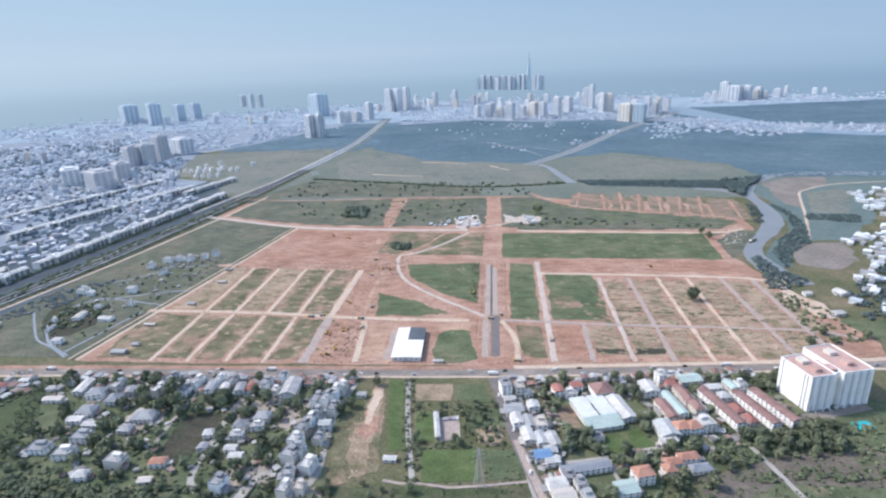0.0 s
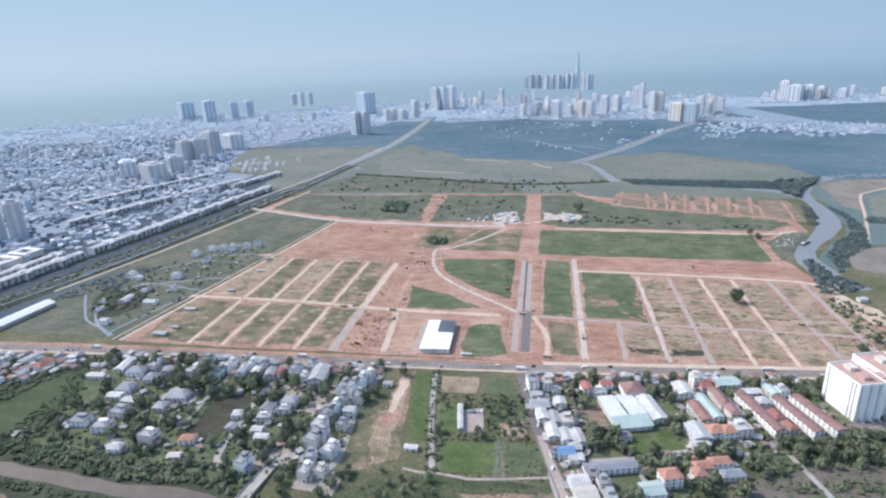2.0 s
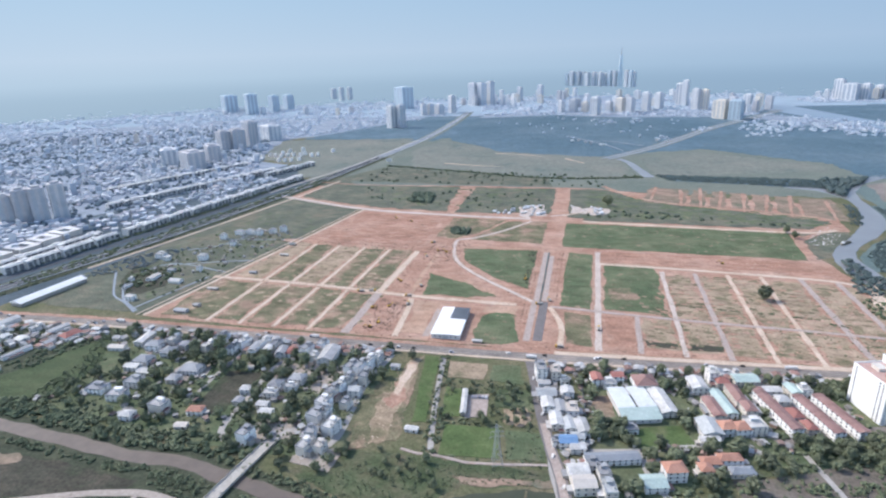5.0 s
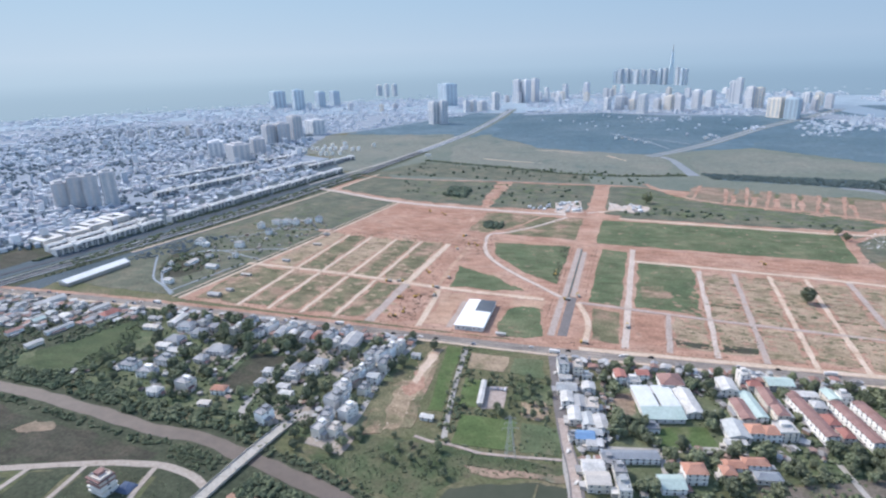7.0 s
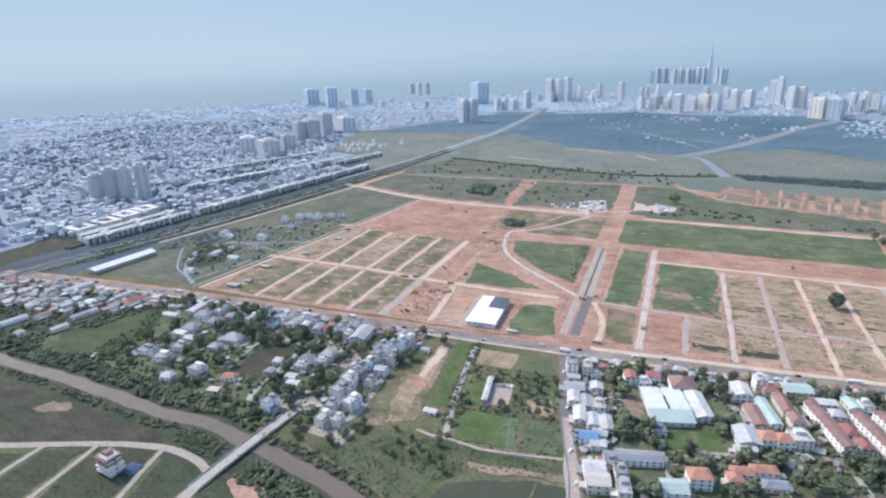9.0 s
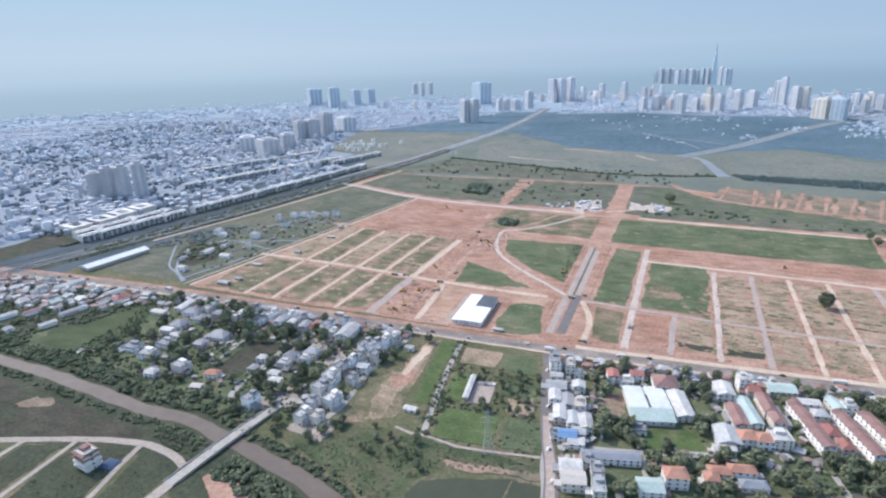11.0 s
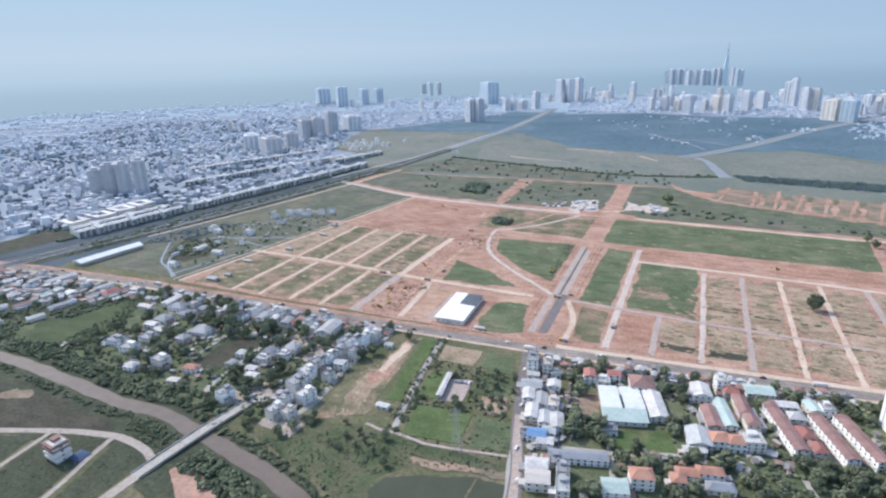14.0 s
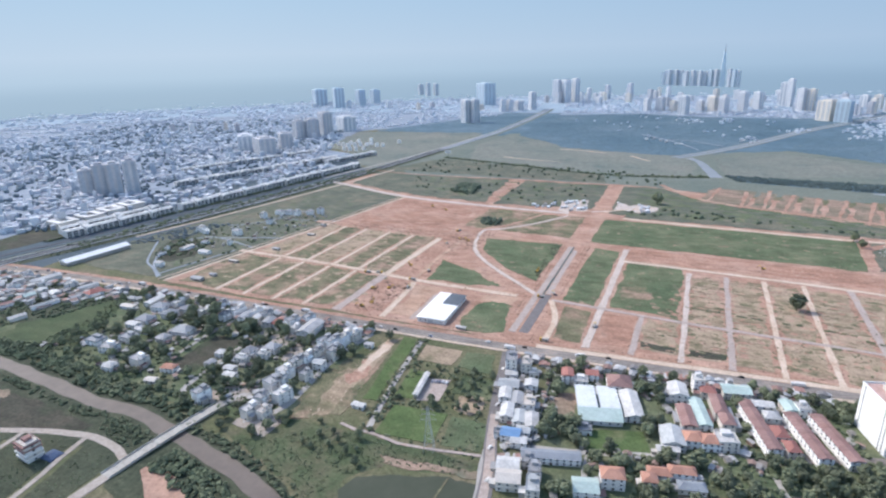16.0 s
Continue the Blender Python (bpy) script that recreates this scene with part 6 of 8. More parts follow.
def court_block(x, y, w, d, h, turn):
    """Four white wings round an open court."""
    ob = empty("court_block", x, y, 0, turn)
    FOOT.append((x, y, 0.6 * max(w, d)))
    k = 9.0
    for x0, x1, y0, y1 in ((-w / 2, w / 2, -d / 2, -d / 2 + k), (-w / 2, w / 2, d / 2 - k, d / 2), (-w / 2, -w / 2 + k, -d / 2 + k, d / 2 - k), (w / 2 - k, w / 2, -d / 2 + k, d / 2 - k)):
        bm = bmesh.new()
        box(bm, x0, x1, y0, y1, -0.3, h)
        wing = part("wing", bm, M_CREAM, ob)
        bm = bmesh.new()
        box(bm, x0 - 0.2, x1 + 0.2, y0 - 0.2, y1 + 0.2, h, h + 0.4)
        part("roof", bm, M_WHITE, wing)
    for k in range(3):
        for i in range(int(w / 5)):
            piece("window", WINDOW, ob, -w / 2 + 2.5 + 5 * i, -d / 2, 1.0 + 3.0 * k)
    return tagged(ob, "white housing block round an open court", "house", "court blocks")


row_of(-760, 88, -728, 268, 9, 15, 10.5, "white terraced house in a long western row", "western rows")
row_of(-726, 285, -640, 770, 9, 15, 10.5, "white terraced house in a long western row", "western rows")
row_of(-915, 445, -765, 860, 10, 13, 9.5, "white terraced house in a second western row", "western rows")
row_of(-750, 790, -700, 960, 10, 14, 9, "white terraced house far along the western row", "western rows")
row_of(-1040, 580, -895, 930, 11, 13, 9.5, "white terraced house in a third western row", "western rows")
row_of(-790, 100, -765, 270, 10, 12, 9.5, "white terraced house in a second western row", "western rows")
for x, y in ((-838, 138), (-832, 182), (-836, 226), (-838, 268)):
    court_block(x, y, 42, 34, 10, -8)

vr = random.Random(3)
for x, y in ((-921, 1067), (-913, 1095), (-889, 1084), (-833, 1005), (-866, 1077), (-888, 1129), (-813, 1004), (-849, 1090), (-884, 1169), (-799, 1016), (-836, 1103), (-779, 1028), (-811, 1101), (-858, 1208), (-813, 1131), (-773, 1098), (-756, 1105), (-742, 1187)):
    house(x, y, vr.uniform(8, 10), vr.uniform(8, 10), vr.uniform(8, 10), "f", "V", vr.uniform(-50, -32), "villa", "white flat-roofed villa in a meadow", M_BRIGHT, "white villas")
for x, y, w, d, h, k, r in ((-535, 290, 9, 9, 8, "f", "W"), (-522, 318, 14, 10, 7, "h", "G"), (-505, 322, 12, 9, 8, "h", "B"), (-488, 322, 10, 10, 8, "f", "W"), (-470, 335, 10, 10, 7, "h", "G"), (-455, 345, 9, 9, 9, "f", "G")):
    house(x, y, w, d, h, k, r, None, "villa", "pale villa on scrubby ground", M_BRIGHT, "villa quarter")
for x, y, w, d, h, k, r in ((-574, 188, 13, 11, 8, "f", "W"), (-559, 182, 8, 8, 6, "g", "W"), (-505, 193, 12, 10, 8, "h", "W"), (-500, 262, 8, 8, 7, "f", "G"), (-501, 43, 10, 8, 6, "g", "W"), (-484, 105, 17, 9, 4, "g", "W"),
                            (-525, 112, 9, 20, 4, "g", "P"), (-549, 98, 6, 6, 4, "f", "W"), (-518, 140, 9, 8, 4, "g", "G"), (-479, 149, 6, 6, 6, "f", "W"), (-538, 78, 5, 14, 3, "g", "G")):
    house(x, y, w, d, h, k, r, None, "villa", "pale villa on scrubby ground", M_BRIGHT, "villa quarter")
for x, y, w, d, h, r in ((-412, 22, 16, 7, 3.5, "B"), (-396, 152, 10, 5, 3, "G"), (-390, 228, 12, 5, 3, "P"), (-402, 278, 9, 5, 3, "G"), (-417, 90, 14, 4, 3, "P"), (-404, 40, 8, 5, 3, "G")):
    house(x, y, w, d, h, "g", r, 0, "site_hut", "low site hut with a sheet roof on the plots", M_CONC, "site huts")

tr = random.Random(21)


def tower(x, y, w, d, h, kind, turn=None):
    """A distant tower block with window bays, floor slabs and roof core."""
    wall, words = {"w": (M_TOWER, "pale grey"), "c": (M_CREAM, "cream"), "b": (M_TMAUVE, "haze-paled mauve-grey"), "d": (M_TEAL, "haze-blue painted glazed")}[kind]
    ob = empty("tower_block", x, y, 0, (tr.uniform(-52, -30) if kind in "wcd" else tr.uniform(-45, -30)) if turn is None else turn)
    bm = bmesh.new()
    box(bm, -w / 2, w / 2, -d / 2, d / 2, -0.5, h)
    part("wall", bm, wall, ob)
    bm = bmesh.new()
    box(bm, -w * 0.3, w * 0.3, -d * 0.28, d * 0.28, h, h + 4)
    part("roof_core", bm, wall, ob)
    floors = max(6, int(h / 3.4))
    for face, span, off in ((0, w, d / 2), (1, d, w / 2), (3, d, w / 2)):
        bays = 2 if span < 34 else 3
        for i in range(bays):
            c = -span / 2 + span * (i + 0.5) / bays
            half = span / bays * 0.27
            bm = bmesh.new()
            box(bm, c - half, c + half, -off - 0.25, -off + 0.1, 4, h - 3)
            q = part("window_bay", bm, M_TGLASS, ob)
            q.matrix_local = pose(0, 0, 0, 0, 0, 90 * face)
            if math.hypot(x, y + 500) > 3450:
                continue
            bm = bmesh.new()
            prof = [(-off + 0.05, 4)]
            for k in range(1, floors):
                z = 4 + (h - 7) * k / floors
                prof += [(-off - 0.3, z - 0.5), (-off - 0.9, z - 0.5), (-off - 0.9, z + 0.5), (-off - 0.3, z + 0.5)]
            prof.append((-off + 0.05, h - 3))
            a, b = ([bm.verts.new((c + s * (half + 0.3), y, z)) for y, z in prof] for s in (-1, 1))
            for k in range(len(prof) - 1):
                if k % 4 in (1, 2, 3):
                    bm.faces.new((a[k], a[k + 1], b[k + 1], b[k]))
            bm.faces.new(a[::-1])
            bm.faces.new(b)
            bmesh.ops.recalc_face_normals(bm, faces=bm.faces)
            q2 = part("facade_relief", bm, wall, q)
    return tagged(ob, f"distant {words} tower block in the haze", "tower block")


def skyline():
    tower(-1780, 3520, 43, 34, 86, "w")
    tower(-1664, 3394, 33, 26, 98, "w")
    tower(-1634, 3471, 33, 27, 92, "w")
    tower(-2098, 2678, 96, 77, 98, "d")
    tower(-1841, 2507, 76, 60, 113, "d")
    tower(-1802, 2691, 57, 46, 91, "d")
    tower(-1783, 2839, 59, 47, 85, "d")
    tower(-1005, 2784, 94, 75, 120, "d")
    tower(-759, 1834, 39, 31, 90, "w")
    tower(-715, 1826, 34, 27, 94, "w")
    tower(-765, 2353, 29, 23, 56, "w")
    tower(-732, 2370, 29, 23, 56, "w")
    tower(-698, 2413, 41, 33, 48, "w")
    tower(-644, 2479, 36, 29, 86, "w")
    tower(-620, 2941, 48, 38, 127, "w")
    tower(-566, 2924, 47, 38, 127, "w")
    tower(-523, 2983, 41, 33, 132, "w")
    tower(-80, 2437, 29, 23, 56, "w")
    tower(-23, 2449, 35, 28, 62, "w")
    tower(34, 2433, 29, 23, 47, "c")
    tower(81, 2289, 38, 31, 79, "w")
    tower(148, 2456, 29, 23, 48, "w")
    tower(204, 2440, 46, 37, 64, "c")
    tower(241, 2375, 34, 27, 68, "w")
    tower(322, 2491, 35, 28, 84, "w")
    tower(391, 2591, 37, 29, 75, "w")
    tower(518, 2817, 33, 26, 107, "w")
    tower(534, 2741, 26, 21, 125, "w")
    tower(556, 2539, 36, 29, 93, "w")
    tower(591, 2528, 30, 24, 90, "c")
    tower(586, 2111, 58, 46, 73, "c")
    tower(627, 2056, 47, 37, 76, "d")
    tower(1347, 3058, 44, 35, 99, "w")
    tower(1368, 2963, 65, 52, 81, "w")
    tower(1441, 2975, 44, 35, 78, "w")
    tower(1524, 3027, 37, 30, 66, "w")
    tower(1667, 3101, 39, 31, 48, "w")
    tower(-1157, 943, 56, 44, 46, "w")
    tower(-1033, 885, 63, 50, 49, "b")
    tower(-1054, 1009, 48, 38, 48, "b")
    tower(-1150, 1209, 45, 36, 64, "b")
    tower(-1114, 1235, 53, 43, 68, "b")
    tower(-1114, 1317, 47, 37, 84, "b")
    tower(-1122, 1469, 67, 54, 54, "w")
    tower(-251, 3293, 30, 24, 89, "w")
    tower(-373, 3207, 29, 23, 84, "w")
    tower(825, 2711, 32, 26, 53, "w")
    for x, y, w, h in ((-1030, 324, 26, 54), (-999, 334, 26, 65), (-968, 343, 26, 67), (-947, 366, 26, 71)):
        tower(x, y, w, 26, h, "b", -38)


skyline()


def midrise(x, y, w, d, h, turn):
    """A farther, lower block: wall, window bands on its two seen sides and a roof core."""
    ob = empty("midrise_block", x, y, 0, turn)
    wall = tr.choice((M_TOWER, M_TOWER, M_CREAM, M_TMAUVE))
    bm = bmesh.new()
    box(bm, -w / 2, w / 2, -d / 2, d / 2, -0.5, h)
    part("wall", bm, wall, ob)
    bm = bmesh.new()
    for k in range(int(h / 6)):
        z = 3 + 6 * k
        box(bm, -w * 0.42, w * 0.42, -d / 2 - 0.25, -d / 2 + 0.1, z, z + 2.6)
        box(bm, -w / 2 - 0.25, -w / 2 + 0.1, -d * 0.42, d * 0.42, z, z + 2.6)
    part("window_bands", bm, M_TGLASS, ob)
    bm = bmesh.new()
    box(bm, -w * 0.25, w * 0.25, -d * 0.25, d * 0.25, h, h + 3.5)
    part("roof_core", bm, wall, ob)
    return tagged(ob, "distant pale mid-rise block in the hazy city", "apartment block")


for poly, count, low, high in (([(-640, 2560), (460, 2640), (800, 3500), (-950, 3500)], 34, 26, 62), ([(1180, 2920), (1900, 3000), (2100, 3300), (1250, 3300)], 12, 24, 55),
                               ([(-1150, 1500), (-800, 1900), (-900, 2600), (-2100, 2500), (-1900, 1000)], 12, 22, 40), ([(640, 2150), (800, 2260), (1000, 2900), (760, 2900)], 8, 30, 60)):
    for x, y in scatter(poly, count, np.random.default_rng(count), 45):
        midrise(x, y, tr.uniform(18, 34), tr.uniform(16, 26), tr.uniform(low, high), tr.uniform(-52, -30))


def spire_tower():
    ob = empty("spire_tower", 278, 4239, 0, 8)
    levels = ((38, 60), (34, 115), (29, 168), (22, 218), (15, 258))
    z = -1.0
    for half, top_z in levels:
        for dx, dy in ((-0.5, -0.5), (0.5, -0.5), (0.5, 0.5), (-0.5, 0.5)):
            bm = bmesh.new()
            k = half * 0.96
            box(bm, min(0, dx * k), max(0, dx * k), min(0, dy * k), max(0, dy * k), z, top_z - (8 if dx > 0 else 0) - (6 if dy > 0 else 0))
            part("shaft", bm, M_TEAL, ob)
        z = top_z - 16
    bm = bmesh.new()
    bmesh.ops.create_cone(bm, cap_ends=True, segments=8, radius1=5, radius2=1.0, depth=80, matrix=Matrix.Translation((0, 0, 270)))
    part("spire", bm, M_STEEL, ob)
    tagged(ob, "very tall stepped glass tower with a spire, painted in haze blue", "skyscraper")


spire_tower()
tg = random.Random(2)
for i, x in enumerate((-121, -90, -74, -50, -36, 2, 25, 39, 85, 110, 131, 165, 203, 238, 325, 351, 375)):
    tower(x, 4400 - 0.52 * (x + 80) + tg.uniform(-20, 20), tg.uniform(22, 32), 26, tg.uniform(120, 142), "w" if i % 3 else "d")

# ---- city fabric ----
rng = np.random.default_rng(4)


def city(name, poly, count, label, power=1.0, far=1.0, low=False, walls=M_CITY, roofs=M_CITYROOF, spare=False):
    pts = []
    xs, ys = [p[0] for p in poly], [p[1] for p in poly]
    while len(pts) < count:
        x, y = rng.uniform(min(xs), max(xs)), rng.uniform(min(ys), max(ys))
        dist = math.hypot(x, y + 500)
        if dist < 4700 and rng.uniform() < min(1.0, (1100 / dist) ** power) and inside((x, y), poly) and (low or noise.noise(Vector((x * 0.006, y * 0.006, 3.0))) + 0.5 * noise.noise(Vector((x * 0.02, y * 0.02, 7.0))) > -0.12) and not (spare and not free(x, y, 2.0)):
            pts.append((x, y, dist))
    near, back = [], []
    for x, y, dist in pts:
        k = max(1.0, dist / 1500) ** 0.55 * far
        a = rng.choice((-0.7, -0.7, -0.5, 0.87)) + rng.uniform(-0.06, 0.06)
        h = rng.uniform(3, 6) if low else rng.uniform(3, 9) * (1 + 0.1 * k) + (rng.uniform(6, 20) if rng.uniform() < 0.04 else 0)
        # farther houses are lower and take the set with more haze in it
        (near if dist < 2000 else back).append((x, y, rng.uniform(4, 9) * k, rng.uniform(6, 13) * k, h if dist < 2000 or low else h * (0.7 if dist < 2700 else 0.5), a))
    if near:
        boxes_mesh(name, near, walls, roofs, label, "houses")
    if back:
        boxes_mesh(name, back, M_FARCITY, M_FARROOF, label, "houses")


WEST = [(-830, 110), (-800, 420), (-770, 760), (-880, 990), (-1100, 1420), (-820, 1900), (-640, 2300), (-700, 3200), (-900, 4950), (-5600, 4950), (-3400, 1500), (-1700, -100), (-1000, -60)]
city("city_houses", WEST, 11000, "dense quarter of small city houses with haze painted into them", 1.1)
city("city_houses", [(-450, 2300), (200, 2260), (560, 2150), (760, 2250), (900, 2900), (2200, 4950), (-900, 4950)], 4200, "distant city houses with haze painted into their colours", 0.6)
city("city_houses", [(660, 2060), (1000, 1640), (1400, 1560), (2800, 1620), (2800, 1850), (1300, 1800), (1050, 1950), (800, 2250)], 1300, "distant riverside houses with haze painted into their colours", 0.5, 0.7)
city("city_houses", [(1050, 2850), (1700, 2750), (4000, 3400), (4200, 4950), (2200, 4950)], 2400, "distant city houses with haze painted into their colours", 0.5)
city("warehouses", [(745, 726), (860, 760), (1100, 700), (760, 480), (690, 530), (690, 600)], 170, "white warehouses and sheds beyond the river", 0.0, 1.5, True, M_SHEDWALL, M_SHEDROOF)
city("warehouses", [(552, 398), (690, 510), (860, 480), (640, 240), (470, 120), (436, 160), (480, 235), (528, 290)], 240, "white warehouses and sheds beyond the river", 0.0, 1.2, True, M_SHEDWALL, M_SHEDROOF)
for poly, count in (([(-422, 2444), (-250, 2450), (-233, 2299), (-391, 2263)], 20), ([(65, 2108), (160, 2035), (157, 1938), (66, 1994)], 14), ([(229, 2120), (273, 2124), (261, 1938), (220, 1934)], 12),
                    ([(270, 1570), (310, 1562), (305, 1415), (265, 1410)], 12), ([(416, 1746), (487, 1804), (477, 1721), (402, 1649)], 14), ([(579, 1673), (683, 1651), (655, 1547), (551, 1544)], 16), ([(-30, 1560), (130, 1350), (160, 1260), (-10, 1450)], 7)):
    city("wood_sheds", poly, count, "low white sheds in the marsh woodland", 0.0, 0.8, True, M_SHEDWALL, M_SHEDROOF)
city("wood_houses", [(-430, 1700), (-100, 1560), (150, 1300), (400, 1700), (520, 2050), (-300, 2200)], 28, "scattered pale houses in marsh woodland", 0.0, 0.6)
city("roadside_houses", [(560, 1720), (900, 1560), (1500, 1560), (1500, 1620), (1000, 1640), (660, 2000)], 160, "scattered pale houses in marsh woodland", 0.0, 1.1)


# ---- small clutter between the houses ----
# open ground kept clear of trees and sheds
NO_TREE = [[(-54, -128), (-11, -125), (-7, -160), (-51, -164)], [(-98, -25), (-84, -26), (-70, -130), (-82, -131)], [(-124, -40), (-100, -30), (-88, -124), (-78, -152), (-114, -166), (-126, -103), (-112, -87)],
           [(-73, -31), (0, -28), (2, -57), (-67, -58)], [(-45, -84), (-27, -80), (-24, -111), (-41, -117)], [(88, -106), (126, -94), (133, -119), (91, -127)], [(-505, -154), (-467, -90), (-407, -60), (-392, -110), (-409, -158), (-476, -172)],
           [(-276, -88), (-240, -85), (-238, -150), (-270, -155)], [(-4, -18), (11, -18), (22, -87), (40, -172), (60, -320), (40, -320), (22, -142), (4, -60)], [(-36, -205), (-24, -190), (44, -178), (46, -245), (-30, -240)]]
def clutter(name, poly, count, label, small=1.5, large=5.5, roofs=None):
    """Lean-to sheds, water tubs, stacks and yard roofs, too many to count."""
    rows = []
    for x, y in scatter(poly, count, rng, 2.0, NO_TREE):
        if free(x, y, -2.5):
            rows.append((x, y, rng.uniform(small, large), rng.uniform(small, large), rng.uniform(1.2, 3.2) * (1.6 if roofs else 1.0), rng.uniform(0, 3.1) if not roofs else rng.uniform(-0.15, 0.15)))
    return boxes_mesh(name, rows, M_TOWNWALL if roofs else M_SHED, roofs or M_SHED, label, "sheds")


def free(x, y, extra=1.0):
    return all((x - a) ** 2 + (y - b) ** 2 > (r + extra) ** 2 for a, b, r in FOOT)


city("row_quarter", [(-860, 330), (-750, 300), (-680, 720), (-720, 780), (-800, 700)], 150, "low houses between the terraced rows", 0.0, 1.0, True, M_CITY, M_CITYROOF, True)
city("town_houses", [(-720, -45), (-560, -36), (-430, -36), (-480, -62), (-700, -130), (-860, -120)], 90, "low mixed-roof houses beside the main road", 0.0, 0.95, True, M_TOWNWALL, M_TOWNROOF, True)
for x, y, w, d, r in ((394, 185, 9, 7, "W"), (400, 128, 12, 9, "W"), (436, 188, 12, 16, "W")):
    house(x, y, w, d, 4, "g", r, 10, "river_house", "low white-roofed house beside the river")
clutter("yard_clutter", [(-430, -30), (-132, -22), (-132, -185), (-420, -165)], 200, "small sheds and yard roofs between houses")
clutter("yard_clutter", [(6, -24), (60, -22), (84, -180), (50, -190)], 120, "small sheds and yard roofs between shophouses")
clutter("yard_clutter", [(66, -24), (255, 0), (262, -95), (90, -150)], 150, "small sheds and yard roofs between houses")
clutter("yard_clutter", [(-700, -48), (-480, -40), (-490, -66), (-690, -120)], 90, "small sheds and yard roofs beside the road")
clutter("roadside_sheds", [(-430, -26), (-130, -20), (-132, -50), (-430, -56)], 190, "small shop roofs crowded along the main road", 3.5, 8.0, M_TOWNROOF)
clutter("roadside_sheds", [(8, -22), (250, 2), (250, -14), (8, -36)], 90, "small shop roofs crowded along the main road", 3.0, 7.0, M_TOWNROOF)
clutter("roadside_sheds", [(-740, -54), (-440, -32), (-450, -70), (-520, -100), (-720, -130)], 170, "small shop roofs crowded along the main road", 3.5, 9.0, M_TOWNROOF)
for poly, count in (([(-70, 556), (-32, 572), (-22, 506), (-62, 494)], 16), ([(60, 570), (88, 556), (82, 520), (62, 520)], 10), ([(-120, 520), (-80, 540), (-78, 505), (-118, 500)], 8)):
    boxes_mesh("yard_sheds", [(x, y, rng.uniform(3, 6), rng.uniform(4, 9), rng.uniform(2.2, 3.4), rng.uniform(-0.4, 0.4)) for x, y in scatter(poly, count, rng, 5.0)], M_SHEDWALL, M_SHEDROOF, "low white sheds and stacked panels in the rubble yard", "sheds")
clutter("villa_clutter", [(-570, 160), (-500, 90), (-440, 150), (-420, 330), (-520, 350)], 45, "small sheds and walls among villas")

# ---- trees ----
def crown_build(seed, clump_count, leaf_count, tall):
    r = np.random.default_rng(seed)
    V, F = [], []
    core = ICO_V * (1 + r.uniform(-0.12, 0.12, (len(ICO_V), 1))) * 0.62 * np.array([1, 1, tall]) + np.array([0, 0, tall * 0.9])
    V += core.tolist()
    F += ICO_F.tolist()
    cs = []
    for i in range(clump_count):
        d = r.normal(size=3)
        d /= np.linalg.norm(d)
        rad = r.uniform(0.5, 0.86)
        c = d * rad * np.array([1, 1, tall]) + np.array([0, 0, tall * 0.9])
        s = r.uniform(0.14, 0.28)
        cs.append((c, s))
        v = ICO_V * (1 + r.uniform(-0.3, 0.3, (len(ICO_V), 1))) * s * np.array([1, 1, 0.8]) + c
        b = len(V)
        V += v.tolist()
        F += (ICO_F + b).tolist()
    for i in range(leaf_count):
        c, s = cs[r.integers(len(cs))]
        d = r.normal(size=3)
        d /= np.linalg.norm(d)
        p = c + d * s * r.uniform(0.95, 1.35)
        u = r.normal(size=3)
        u /= np.linalg.norm(u)
        w = np.cross(u, r.normal(size=3))
        w /= np.linalg.norm(w)
        k = r.uniform(0.05, 0.1)
        b = len(V)
        V += [(p + u * k).tolist(), (p + w * k).tolist(), (p - u * k).tolist(), (p - w * k).tolist()]
        F.append([b, b + 1, b + 2, b + 3])
    me = bpy.data.meshes.new("crown")
    me.from_pydata(V, [], F)
    me.materials.append(M_LEAF)
    me.update()
    return me


def trunk_build(seed):
    r = random.Random(seed)
    bm = bmesh.new()

    def limb(a, b, r0, r1):
        a, b = Vector(a), Vector(b)
        m = Matrix.Translation((a + b) / 2) @ (b - a).to_track_quat("Z", "Y").to_matrix().to_4x4()
        bmesh.ops.create_cone(bm, cap_ends=True, segments=6, radius1=r0, radius2=r1, depth=(b - a).length, matrix=m)
    limb((0, 0, -0.05), (0.02, 0, 0.5), 0.07, 0.05)
    for i in range(5):
        a = i * 1.26 + r.uniform(-0.3, 0.3)
        limb((0.02, 0, 0.42), (math.cos(a) * 0.45, math.sin(a) * 0.45, 0.85 + r.uniform(0, 0.3)), 0.04, 0.015)
    me = bpy.data.meshes.new("trunk")
    bm.to_mesh(me)
    bm.free()
    me.materials.append(M_BARK)
    return me


CROWNS = [crown_build(s, n, l, t) for s, n, l, t in ((1, 34, 420, 0.8), (2, 40, 460, 0.95), (3, 30, 380, 0.7), (4, 36, 440, 1.2), (5, 44, 500, 0.85))]
TRUNKS = [trunk_build(s) for s in range(3)]
TREE_WORDS = ("broad leafy green tree", "rounded dense green tree", "low spreading green tree", "tall narrow dark-green tree", "large bushy dark-green tree")
tree_r = random.Random(17)


def tree(x, y, size, kind=None, words=""):
    k = tree_r.randrange(5) if kind is None else kind
    ob = empty("tree", x, y, 0.1, tree_r.uniform(0, 360))
    for name, me in (("trunk", TRUNKS[k % 3]), ("crown", CROWNS[k])):
        p = new(name, me)
        p.parent = ob
        p.matrix_local = Matrix.Translation((0, 0, 0.35 * size if name == "crown" else 0)) @ Matrix.Diagonal((size, size, size * (1 if name == "crown" else 1.3), 1))
    return tagged(ob, words or TREE_WORDS[k] + " growing among the houses", "tree")


